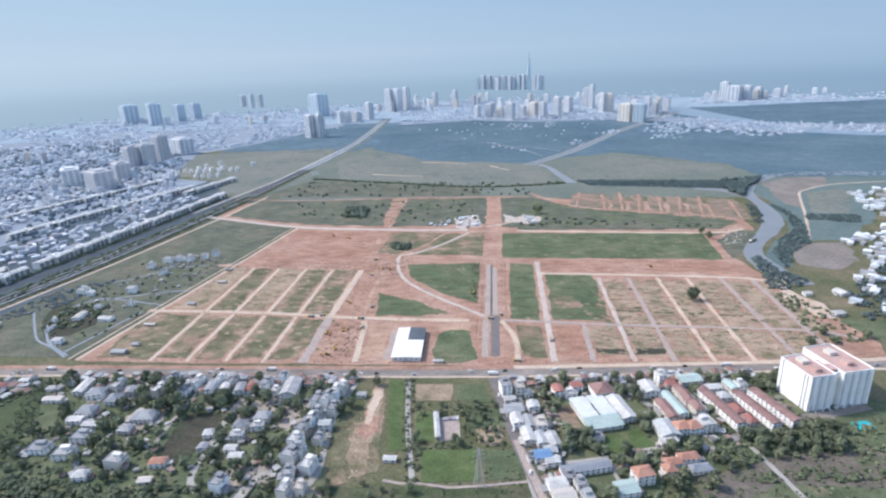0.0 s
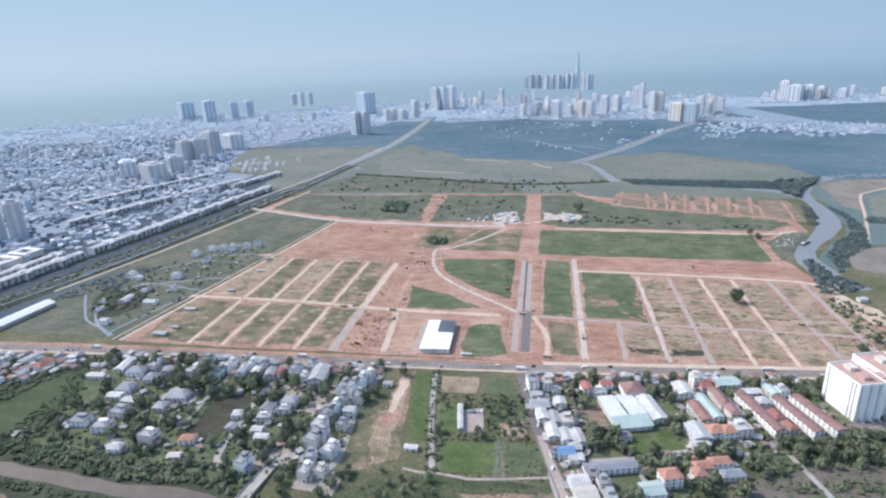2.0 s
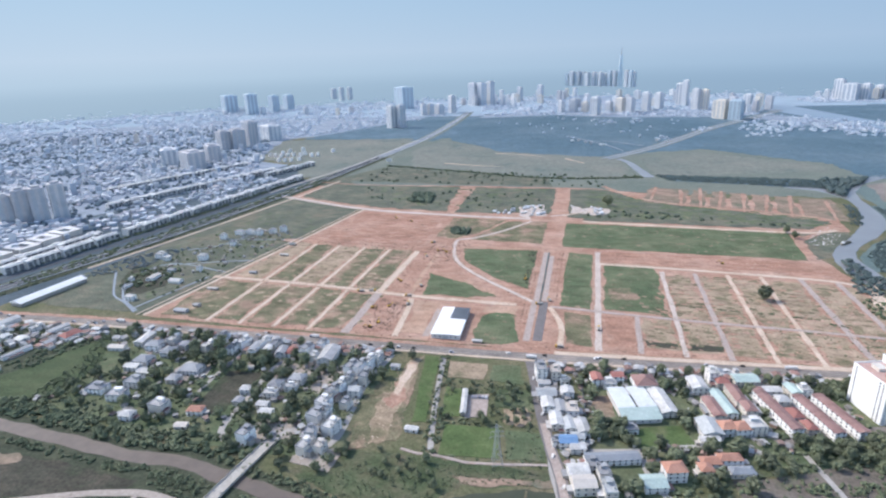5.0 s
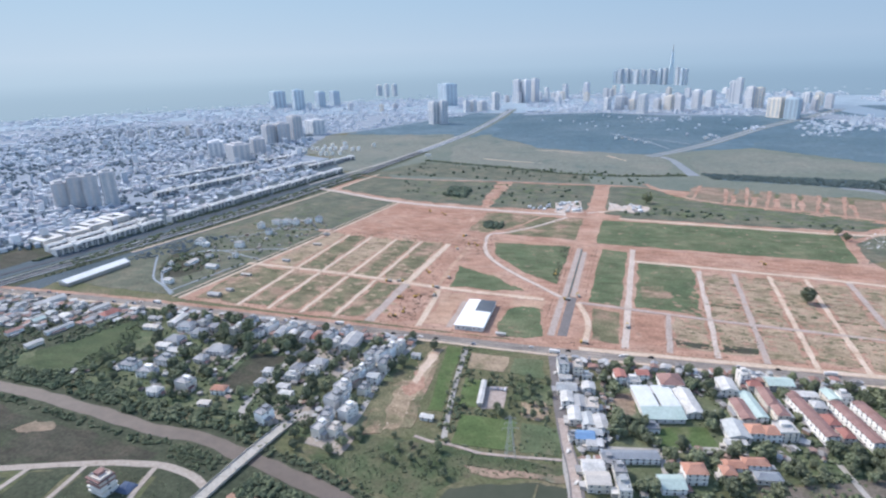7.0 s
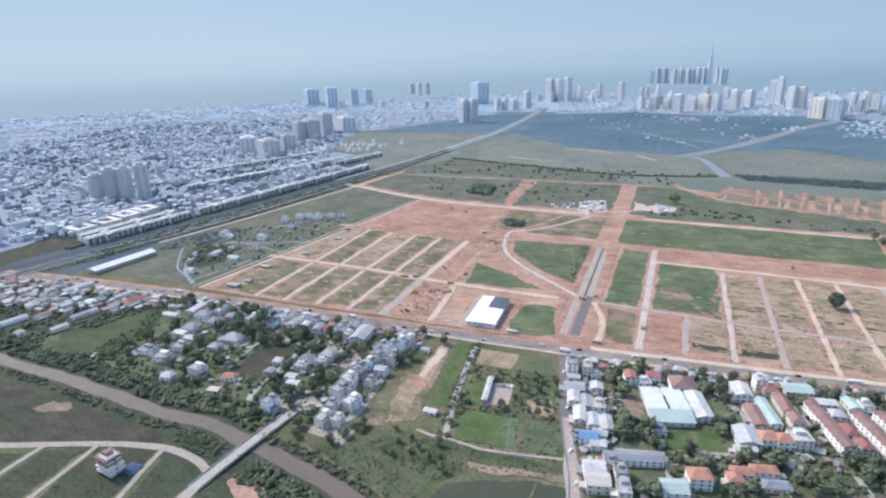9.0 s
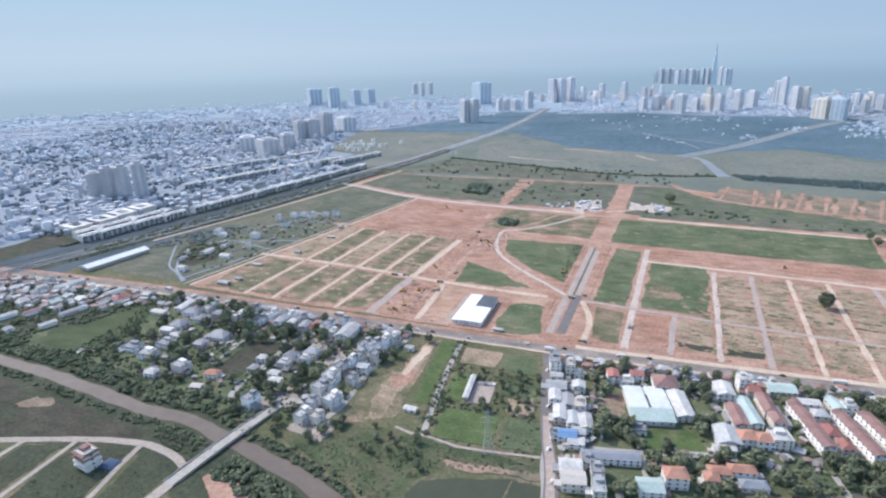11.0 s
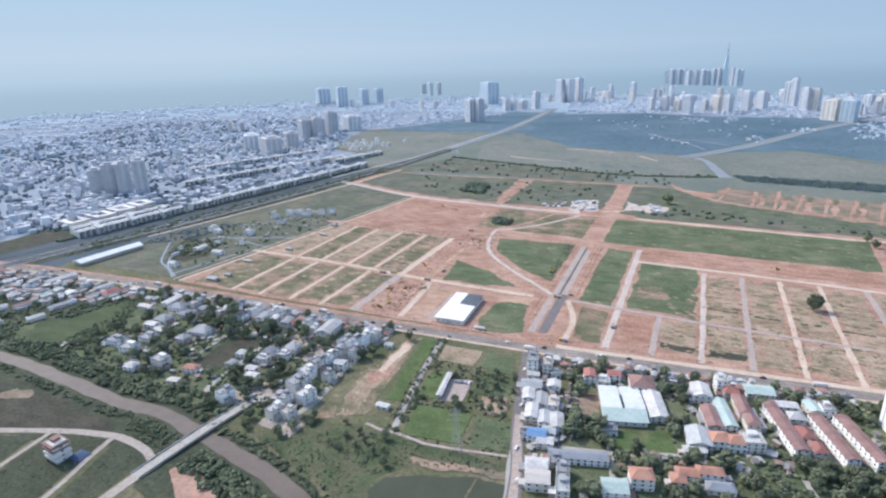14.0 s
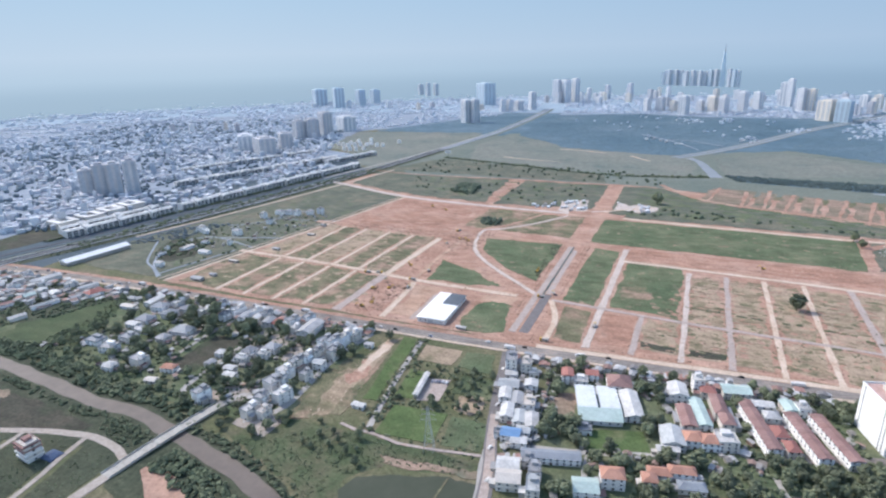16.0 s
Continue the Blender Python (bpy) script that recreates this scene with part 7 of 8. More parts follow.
def grove(poly, count, smin, smax, gap, words=""):
    r = np.random.default_rng(len(bpy.data.objects))
    for x, y in scatter(poly, count, r, gap, NO_TREE):
        if free(x, y, 0.5):
            tree(x, y, float(r.uniform(smin, smax)), None, words)


grove([(-430, -30), (-300, -26), (-300, -175), (-420, -160)], 85, 3.4, 6.4, 6.5)
grove([(-300, -26), (-132, -22), (-132, -180), (-300, -180)], 110, 3.0, 6.0, 6)
grove([(-66, -60), (12, -60), (22, -125), (-62, -124)], 30, 2.0, 3.6, 6, "small garden tree beside the lawns")
grove([(50, -24), (84, -24), (86, -140), (66, -140)], 52, 3.6, 6.2, 5)
grove([(116, -20), (300, 0), (255, -30), (150, -120), (120, -90)], 85, 3.2, 5.6, 5)
grove([(60, -118), (150, -104), (166, -140), (120, -165), (60, -200)], 48, 3.2, 6.0, 5.5)
grove([(166, -142), (171, -125), (189, -117), (200, -131), (180, -143)], 8, 3.0, 5.0, 7)
grove([(206, -116), (215, -97), (256, -82), (286, -88), (284, -105), (268, -119), (235, -126), (211, -126)], 34, 3.0, 5.2, 7)
grove([(-140, -170), (-60, -165), (-40, -200), (-100, -198)], 14, 2.0, 3.6, 7, "leafy tree on the overgrown canal bank")
for x, y, s in ((-331, -43, 7.5), (-303, -57, 8), (-291, -75, 7.5), (-331, -60, 7), (-302, -84, 6.5), (-248, -64, 7), (-207, -66, 6), (-216, -92, 5.5), (-265, -86, 6), (-371, -42, 6), (-134, -81, 6), (-127, -71, 5.5), (-110, -34, 5), (-227, -32, 5)):
    tree(x, y, s, tree_r.choice((1, 3, 4)), "large dark-green tree towering between houses")
for x, y, s in ((72, -78, 8), (80, -107, 6), (63, -110, 5.5), (48, -52, 5), (118, -45, 5.5), (186, -39, 5.5), (196, -50, 5), (222, -51, 5), (72, -55, 5), (142, -123, 6), (161, -118, 6), (236, -104, 6), (257, -105, 6), (204, -104, 6), (272, -108, 5.5), (160, -160, 6), (134, -163, 6)):
    if free(x, y, -3):
        tree(x, y, s, tree_r.choice((0, 1, 4)), "large green tree between roofs")
lone = tree(250, 168, 9, 1, "lone dark round tree standing on a dry plot")
lone.children[1].location.z = -2.6      # its crown reaches down to the grass
tree(352, 446, 7.0, 4, "dark tree by the dirt road")
tree(356, 418, 6.0, 1, "dark tree by the dirt road")
tree(88, 588, 11.0, 4, "dark spreading tree by the rubble yard")
tree(398, 72, 5.0, 1, "dark bush at the site's corner")
tree(332, 53, 6.0, 4, "dark round bush on a dry plot")
tree(357, 79, 5.5, 1, "dark bush at the edge of the plots")
tree(358, 59, 5.0, 0, "dark bush at the edge of the plots")

# woods, hedges and bank growth that nobody could count
grng = np.random.default_rng(9)


def thicket(name, poly, count, smin, smax, label, avoid=(), keep=False, rise=0.45, leaf=None, flat=0.8, split=0):
    pts = scatter(poly, count, grng, 0, avoid)
    if keep:
        pts = [p for p in pts if free(*p, 0.0)]
    s = grng.uniform(smin, smax, len(pts))
    c = np.array([(x, y, r * rise) for (x, y), r in zip(pts, s)])
    if split:
        c, s = split_crowns(c, s, grng, split)
    return clumps(name, c, s, leaf or M_LEAFS, grng, flat, label, "trees")


def bank(name, pts, off0, off1, count, smin, smax, label):
    line = spline(pts, 6.0)
    out = []
    for _ in range(count):
        i = int(grng.integers(0, len(line) - 1))
        d = (line[i + 1] - line[i]).normalized()
        p = line[i] + d * grng.uniform(0, 6) + Vector((-d.y, d.x, 0)) * grng.uniform(min(off0, off1), max(off0, off1))
        out.append((p.x, p.y))
    s = grng.uniform(smin, smax, len(out))
    c, s = split_crowns([(x, y, r * 0.4) for (x, y), r in zip(out, s)], s, grng, 6)
    return clumps(name, c, s, M_LEAFS, grng, 0.85, label, "trees")


bank("canal_bank_trees", CANAL[:8], 9.5, 30, 1300, 1.4, 4.0, "thick dark mangrove trees along the canal")
bank("canal_bank_trees", CANAL[:8], -9.5, -17, 420, 0.9, 2.4, "dark bushes along the canal's southern bank")
bank("canal_bank_trees", CANAL[7:], 7.5, 16, 150, 0.8, 2.6, "thick bushes along the canal")
bank("canal_bank_trees", [(-168, -222), (-128, -232), (-96, -242), (-60, -256)], -9, -30, 260, 1.4, 3.8, "dark trees south of the canal")
thicket("rough_growth", [(-120, -190), (-70, -170), (40, -170), (36, -180), (-30, -190), (-44, -210)], 420, 0.35, 1.2, "rough green growth beside the pond", NO_TREE, split=4)
ribbon("pond_dike", [(16, -188), (15, -210), (12, -246)], 1.6, M_GRASS, 0.3, 0.4, "narrow grassy dike across the pond", "dike")
patch("dry_reeds", [(-34, -186), (-8, -178), (30, -174), (34, -180), (0, -186), (-26, -192)], M_FANSOIL, 0.3, 3, 4, "reddish dry reeds beside the pond", "reeds")
patch("scraped_lawn", [(-12, -100), (10, -98), (14, -112), (6, -120), (-10, -117)], M_DRY, 0.34, 3, 4, "scraped bare patch in the lawn", "ground")
thicket("bank_scrub", [(-252, -222), (-205, -228), (-198, -236), (-200, -243), (-222, -240), (-250, -232)], 150, 0.6, 2.0, "thick dark scrub between canal and track", split=4)
bank("bank_weeds", [(-140, -212), (-100, -226), (-60, -240)], 4, 26, 260, 0.3, 0.9, "low weeds on the grassy canal bank")
for x, y, sz in ((-164, -178, 4.5), (-166, -190, 5), (-190, -168, 4), (-126, -188, 4.5), (-132, -198, 4.5), (-120, -176, 4), (-160, -200, 4), (-205, -190, 4.5), (-215, -182, 4)):
    tree(x, y, sz, None, "leafy tree near the bridge head")
thicket("roadside_trees", [(-700, -50), (-440, -34), (-404, -110), (-404, -170), (-430, -172), (-440, -50), (-500, -90), (-520, -165), (-700, -145)], 75, 2.4, 4.4, "leafy trees among roadside houses", NO_TREE, True, rise=0.7, split=12)
thicket("garden_trees", [(-86, -24), (-70, -24), (-50, -165), (-64, -165)], 70, 1.3, 2.3, "small round garden trees beside a path", NO_TREE, True, rise=0.7, split=10)
thicket("plot_weeds", [(-284, -266), (-257, -254), (-247, -254), (-232, -300), (-280, -320)], 200, 0.3, 0.8, "low weeds on dark grass plots")
thicket("plot_weeds", [(-232, -254), (-212, -252), (-200, -258), (-200, -300), (-216, -320)], 130, 0.3, 0.8, "low weeds on dark grass plots")
thicket("garden_bushes", [(-430, -30), (-132, -22), (-132, -185), (-430, -170)], 1700, 0.6, 1.9, "garden bushes between the houses", NO_TREE, True)
thicket("garden_bushes", [(-740, -50), (-440, -32), (-404, -110), (-404, -172), (-520, -172), (-740, -150)], 1300, 0.8, 2.6, "bushes and hedges round roadside houses", [[(-500, -155), (-494, -139), (-473, -113), (-468, -86), (-447, -50), (-416, -94), (-411, -160), (-484, -173)]], True)
thicket("paddy_bushes", [(-450, -50), (-416, -94), (-409, -115), (-412, -160), (-432, -166), (-432, -105), (-452, -75)], 130, 0.9, 2.4, "bushes invading the paddy field", split=4)
thicket("garden_bushes", [(-66, -58), (16, -58), (30, -165), (-56, -165)], 300, 0.4, 1.5, "garden bushes around the lawns", NO_TREE, True)
thicket("garden_bushes", [(48, -24), (300, 0), (320, -60), (340, -200), (60, -200)], 2300, 0.8, 2.4, "garden bushes and orchard growth", NO_TREE + [[(154, -150), (228, -126), (310, -118), (330, -160), (170, -200)]], True)
thicket("field_hedge", [(220, -150), (226, -138), (251, -137), (279, -136), (330, -132), (325, -146), (272, -148), (243, -152)], 90, 1.4, 3.2, "brownish hedge across the orchard field", split=6)
thicket("field_hedge", [(193, -155), (198, -144), (210, -143), (206, -153)], 18, 1.4, 3.0, "brownish hedge across the orchard field", split=6)
patch("field_grass", [(207, -151), (223, -153), (269, -156), (330, -150), (320, -185), (180, -185), (188, -166)], M_LUSH, 0.26, 4, 3, "green grass beyond the orchard hedge", "meadow")
thicket("field_growth", [(154, -150), (228, -126), (310, -118), (330, -160), (170, -200)], 260, 0.5, 1.8, "low scrub on brown fields")
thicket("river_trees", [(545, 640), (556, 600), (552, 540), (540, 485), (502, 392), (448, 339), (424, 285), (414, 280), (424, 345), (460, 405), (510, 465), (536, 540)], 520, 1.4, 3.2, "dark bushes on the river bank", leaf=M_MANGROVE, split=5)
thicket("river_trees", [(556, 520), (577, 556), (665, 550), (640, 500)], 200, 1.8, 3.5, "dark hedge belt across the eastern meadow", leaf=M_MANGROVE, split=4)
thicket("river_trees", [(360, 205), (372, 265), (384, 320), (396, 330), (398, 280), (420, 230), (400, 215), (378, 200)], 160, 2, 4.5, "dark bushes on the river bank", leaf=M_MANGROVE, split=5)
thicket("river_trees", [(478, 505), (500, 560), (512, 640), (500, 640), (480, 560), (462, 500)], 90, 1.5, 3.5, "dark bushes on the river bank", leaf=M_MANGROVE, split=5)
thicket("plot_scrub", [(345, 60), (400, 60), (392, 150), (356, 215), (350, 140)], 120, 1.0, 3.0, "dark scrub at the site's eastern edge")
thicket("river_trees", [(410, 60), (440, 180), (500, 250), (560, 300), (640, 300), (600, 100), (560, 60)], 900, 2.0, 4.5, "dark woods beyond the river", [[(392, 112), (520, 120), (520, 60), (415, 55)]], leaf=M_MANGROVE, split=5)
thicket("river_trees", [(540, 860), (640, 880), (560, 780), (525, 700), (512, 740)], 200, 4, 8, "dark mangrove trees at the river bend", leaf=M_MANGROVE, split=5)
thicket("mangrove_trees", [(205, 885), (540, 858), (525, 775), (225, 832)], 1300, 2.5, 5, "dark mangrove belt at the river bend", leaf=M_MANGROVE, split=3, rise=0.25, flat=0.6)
# crowns flattened to shade less; their blue stands for haze
thicket("marsh_trees", MARSH_WEST, 9000, 3.0, 6.5, "flat dark marsh crowns with haze blue painted in", leaf=M_MARSHLEAF, rise=0.02, flat=0.17)
thicket("marsh_trees", [(470, 1600), (900, 1480), (1500, 1480), (1700, 900), (1000, 860), (640, 900), (625, 1060), (370, 1290)], 10000, 3.0, 6.5, "flat dark marsh crowns with haze blue painted in", leaf=M_MARSHLEAF, rise=0.02, flat=0.17)
thicket("site_bushes", [(-440, 690), (-25, 700), (-22, 520), (-395, 570)], 60, 1.5, 4.0, "dark bushes on the northern site fields", leaf=M_MEADOWBUSH)
thicket("site_bushes", [(-310, 640), (-260, 640), (-255, 570), (-300, 575)], 110, 3, 7, "dark thicket on the northern site field", leaf=M_MEADOWBUSH)
thicket("site_bushes", [(-170, 400), (-140, 400), (-135, 370), (-165, 370)], 40, 2.5, 5, "dark thicket on the site meadow", leaf=M_MEADOWBUSH)
thicket("site_bushes", [(100, 560), (400, 500), (380, 480), (40, 505)], 50, 1.5, 4, "scattered bushes on the long field", leaf=M_MEADOWBUSH)
for x0, y0, x1, y1 in ((193, 133, 218, 131), (234, 129, 256, 131), (268, 126, 292, 123), (298, 114, 318, 108), (152, 138, 180, 136)):
    bank("dry_brush", [(x0, y0), ((x0 + x1) / 2, (y0 + y1) / 2), (x1, y1)], -1.6, 1.6, 60, 0.4, 1.1, "low dark strip of dry brush across a plot")
thicket("plot_scrub", [(270, 30), (345, 40), (340, 85), (270, 84)], 70, 0.4, 1.1, "low brown scrub on dry plots")
thicket("plot_scrub", [(150, 50), (260, 40), (258, 90), (150, 95)], 60, 0.4, 1.0, "low brown scrub on dry plots")
thicket("villa_trees", [(-580, 110), (-530, 60), (-460, 60), (-420, 300), (-460, 360), (-560, 330)], 170, 0.8, 2.6, "bushes and small trees among villas", (), True)
thicket("villa_trees", [(-570, 140), (-510, 150), (-500, 90), (-550, 70)], 100, 1.6, 3.6, "dense dark trees among villas", (), True)
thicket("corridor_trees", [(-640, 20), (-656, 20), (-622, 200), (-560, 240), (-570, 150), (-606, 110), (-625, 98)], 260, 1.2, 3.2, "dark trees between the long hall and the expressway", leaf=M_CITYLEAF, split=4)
bank("corridor_trees", [(-690, 20), (-650, 180), (-600, 440), (-560, 730)], -3, 3, 260, 1.0, 2.4, "dark bushes between expressway and service road")
thicket("verge_trees", [(-720, 60), (-690, 60), (-560, 760), (-585, 760)], 500, 1.2, 3.0, "shrubs along the expressway")
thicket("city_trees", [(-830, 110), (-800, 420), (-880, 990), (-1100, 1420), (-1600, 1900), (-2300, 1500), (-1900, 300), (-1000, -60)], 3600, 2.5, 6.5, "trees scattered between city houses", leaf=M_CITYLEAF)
bank("west_avenue_trees", [(-770, 60), (-716, 260), (-672, 480), (-634, 760)], -3, 3, 380, 2.0, 3.6, "row of trees before the terraced houses")
thicket("north_bushes", [(-480, 930), (160, 870), (130, 740), (-560, 760)], 90, 2, 4.5, "scattered bushes on the northern meadow", leaf=M_MEADOWBUSH)
bank("ditch_growth", [(-480, 960), (-260, 895), (-29, 832), (174, 860)], -5, 5, 300, 1.5, 4, "dark growth along the ditch")


# ---- machines and vehicles ----
def cyl(bm, a, b, r, n=10):
    a, b = Vector(a), Vector(b)
    m = Matrix.Translation((a + b) / 2) @ (b - a).to_track_quat("Z", "Y").to_matrix().to_4x4()
    bmesh.ops.create_cone(bm, cap_ends=True, segments=n, radius1=r, radius2=r, depth=(b - a).length, matrix=m)


def beam(bm, a, b, w):
    a, b = Vector(a), Vector(b)
    m = Matrix.Translation((a + b) / 2) @ (b - a).to_track_quat("Z", "Y").to_matrix().to_4x4() @ Matrix.Diagonal((w, w, (b - a).length, 1))
    bmesh.ops.create_cube(bm, size=1, matrix=m)


def excavator():
    ob = empty("excavator", 0, 0)
    for s in (-1, 1):
        bm = bmesh.new()
        out = [(-2.1, 0.5), (-1.7, 0.05), (1.7, 0.05), (2.1, 0.5), (1.7, 0.95), (-1.7, 0.95)]
        a, b = ([bm.verts.new((s * 1.3 + k, y, z)) for y, z in out] for k in (-0.35, 0.35))
        for i in range(6):
            j = (i + 1) % 6
            bm.faces.new((a[i], a[j], b[j], b[i]))
        bm.faces.new(a[::-1])
        bm.faces.new(b)
        bmesh.ops.recalc_face_normals(bm, faces=bm.faces)
        part("track", bm, M_RUBBER, ob)
    bm = bmesh.new()
    box(bm, -1.4, 1.4, -2.3, 1.5, 1.05, 2.0)
    bmesh.ops.bevel(bm, geom=bm.edges[:], offset=0.15, segments=1, affect="EDGES")
    part("body", bm, M_YELLOW, ob)
    bm = bmesh.new()
    box(bm, -1.4, -0.3, 0.0, 1.5, 2.0, 3.1)
    bmesh.ops.bevel(bm, geom=bm.edges[:], offset=0.12, segments=1, affect="EDGES")
    part("cab", bm, M_GLASS, ob)
    for name, a, b, w in (("boom", (0.3, 1.4, 1.8), (0.3, 4.6, 4.6), 0.5), ("stick", (0.3, 4.6, 4.6), (0.3, 6.3, 2.2), 0.4)):
        bm = bmesh.new()
        beam(bm, a, b, w)
        part(name, bm, M_YELLOW, ob)
    bm = bmesh.new()
    box(bm, -0.4, 1.0, 5.8, 6.9, 1.2, 2.2)
    part("bucket", bm, M_RUBBER, ob)
    return tagged(ob, "yellow excavator at work on red earth", "excavator", "site machines")


def truck():
    ob = empty("dump_truck", 0, 0)
    for name, dims, m in (("cab", (-1.2, 1.2, 2.4, 4.2, 0.7, 3.0), M_YELLOW), ("chassis", (-1.0, 1.0, -3.6, 4.0, 0.7, 1.05), M_RUBBER), ("tipper", (-1.25, 1.25, -3.8, 2.1, 1.1, 2.7), M_CONC)):
        bm = bmesh.new()
        box(bm, *dims)
        bmesh.ops.bevel(bm, geom=bm.edges[:], offset=0.08, segments=1, affect="EDGES")
        part(name, bm, m, ob)
    wheel = shared("wheel", lambda bm: cyl(bm, (-0.18, 0, 0), (0.18, 0, 0), 0.5), M_RUBBER)
    for x in (-1.1, 1.1):
        for y in (3.2, -1.6, -2.8):
            piece("wheel", wheel, ob, x, y, 0.5)
    return tagged(ob, "grey dump truck with a yellow cab on the dirt", "truck", "site machines")


def car(m, words, length=4.4, height=1.5):
    ob = empty("car", 0, 0)
    bm = bmesh.new()
    L = length / 2
    out = [(-L, 0.35), (L, 0.35), (L, 0.8), (L * 0.5, 0.95), (L * 0.2, height), (-L * 0.6, height), (-L * 0.9, 0.95), (-L, 0.9)]
    a, b = ([bm.verts.new((x, y, z)) for y, z in out] for x in (-0.88, 0.88))
    for i in range(8):
        j = (i + 1) % 8
        bm.faces.new((a[i], a[j], b[j], b[i]))
    bm.faces.new(a[::-1])
    bm.faces.new(b)
    bmesh.ops.recalc_face_normals(bm, faces=bm.faces)
    part("body", bm, m, ob)
    for s in (-1, 1):
        bm = bmesh.new()
        box(bm, s * 0.885 - 0.01, s * 0.885 + 0.01, -L * 0.55, L * 0.2, 0.95, height - 0.08)
        part("side_window", bm, M_GLASS, ob)
    wheel = shared("wheel", lambda bm: cyl(bm, (-0.12, 0, 0), (0.12, 0, 0), 0.34), M_RUBBER)
    for x in (-0.82, 0.82):
        for y in (-L * 0.62, L * 0.62):
            piece("wheel", wheel, ob, x, y, 0.34)
    return tagged(ob, words, "car", "road traffic")


def place_copies(master, spots):
    """Puts the master at the first spot and copies at the rest: x, y, z, turn."""
    for x, y, z, a in spots[1:]:
        copy_thing(master, pose(x, y, z, 0, 0, a))
    x, y, z, a = spots[0]
    master.matrix_basis = pose(x, y, z, 0, 0, a)


place_copies(excavator(), [(-285, 450, 0.2, 40), (-252, 435, 0.2, 100), (-165, 284, 0.12, 200), (-151, 280, 0.12, 80), (-183, 158, 0.1, 60), (-176, 24, 0.3, 130), (-170, 36, 0.12, 10), (-190, 72, 0.3, 250), (-172, 79, 0.12, 300), (-24, 190, 0.25, 0), (230, 288, 0.2, 80)])
place_copies(truck(), [(-158, 112, 0.42, 95), (-152, 88, 0.41, 5), (-152, 146, 0.41, 10), (-182, 322, 0.12, 160), (-175, 257, 0.12, 30), (-222, 116, 0.42, 95), (-208, 119, 0.42, 275), (0, 113, 0.5, 90), (11, 126, 0.5, 20), (66, 60, 0.4, 0), (28, 14, 0.47, 90)])
cars = random.Random(6)
main_line = spline(MAIN, 4.0)


def on_main(i, lane):
    p, q = main_line[i], main_line[i + 1]
    d = (q - p).normalized()
    s = Vector((-d.y, d.x, 0))
    w = p + s * lane
    return (w.x, w.y, 0.5, math.degrees(math.atan2(d.y, d.x)) - 90 + (180 if lane > 0 else 0))


spots = [on_main(i, cars.choice((-4.8, -2.2, 2.2, 4.8))) for i in sorted(cars.sample(range(20, len(main_line) - 80), 54))]
for k, (m, words, ln, ht) in enumerate(((M_WHITE, "white car on the main road", 4.4, 1.5), (M_RUBBER, "black car on the main road", 4.5, 1.5), (M_PAINT, "grey van on the main road", 5.2, 2.2))):
    place_copies(car(m, words, ln, ht), spots[k::3])


def road_truck(m, words):
    ob = empty("lorry", 0, 0)
    for name, dims, mm in (("cab", (-1.2, 1.2, 3.0, 5.0, 0.6, 2.9), m), ("chassis", (-1.0, 1.0, -4.6, 4.8, 0.55, 0.9), M_RUBBER), ("cargo_box", (-1.25, 1.25, -4.8, 2.8, 0.95, 3.5), M_WHITE)):
        bm = bmesh.new()
        box(bm, *dims)
        bmesh.ops.bevel(bm, geom=bm.edges[:], offset=0.06, segments=1, affect="EDGES")
        part(name, bm, mm, ob)
    wheel = shared("wheel", lambda bm: cyl(bm, (-0.16, 0, 0), (0.16, 0, 0), 0.48), M_RUBBER)
    for x in (-1.05, 1.05):
        for y in (3.9, -2.8, -3.9):
            piece("wheel", wheel, ob, x, y, 0.48)
    return tagged(ob, words, "lorry", "road traffic")


place_copies(road_truck(M_PAINT, "white box lorry with a grey cab on the main road"), [on_main(i, cars.choice((-4, 4))) for i in (75, 133, 188, 247)])
place_copies(car(M_WHITE, "white car on the side road"), [(8, -48, 0.4, 168), (20, -100, 0.4, 345), (31, -150, 0.4, 165), (40, -180, 0.4, 345)])
place_copies(car(M_PAINT, "grey car parked in the yard"), [(-40 + 2.9 * i, -87 + 0.4 * i, 0.32, 8) for i in range(5)] + [(276 + 7 * i, -66 + 2.3 * i, 0.34, 15) for i in range(6)])


def billboard(x, y):
    ob = empty("billboard", x, y, 0, 10)
    bm = bmesh.new()
    cyl(bm, (0, 0, -0.3), (0, 0, 9), 0.6)
    part("post", bm, M_STEEL, ob)
    bm = bmesh.new()
    box(bm, -8, 8, -0.6, 0.6, 8.5, 16)
    part("panel", bm, M_WHITE, ob, "blank white panel")
    tagged(ob, "large white roadside billboard on one post", "billboard")


billboard(-482, 985)


# ---- mounds, rubble and tufts ----
mr = np.random.default_rng(31)


def mounds(name, poly, count, smin, smax, material, label, flat=0.35):
    pts = scatter(poly, count, mr)
    s = mr.uniform(smin, smax, len(pts))
    return clumps(name, np.array([(x, y, 0.1) for x, y in pts]), s, material, mr, flat, label, "mounds")


mounds("earth_mounds", [(-360, 312), (-190, 302), (-190, 290), (-360, 298)], 130, 0.8, 3.0, M_EARTH, "red earth mounds beside the graded ground")
mounds("earth_mounds", [(-190, 330), (-120, 330), (-130, 260), (-180, 262)], 60, 0.8, 2.6, M_EARTH, "red earth mounds near the machines")
mounds("earth_mounds", [(-196, 100), (-150, 100), (-150, 15), (-180, 15)], 50, 0.6, 2.0, M_EARTH, "red earth mounds near the machines")
mounds("earth_mounds", [(72, 305), (345, 292), (352, 270), (72, 280)], 140, 0.6, 2.2, M_EARTH, "red earth mounds along the embankment")
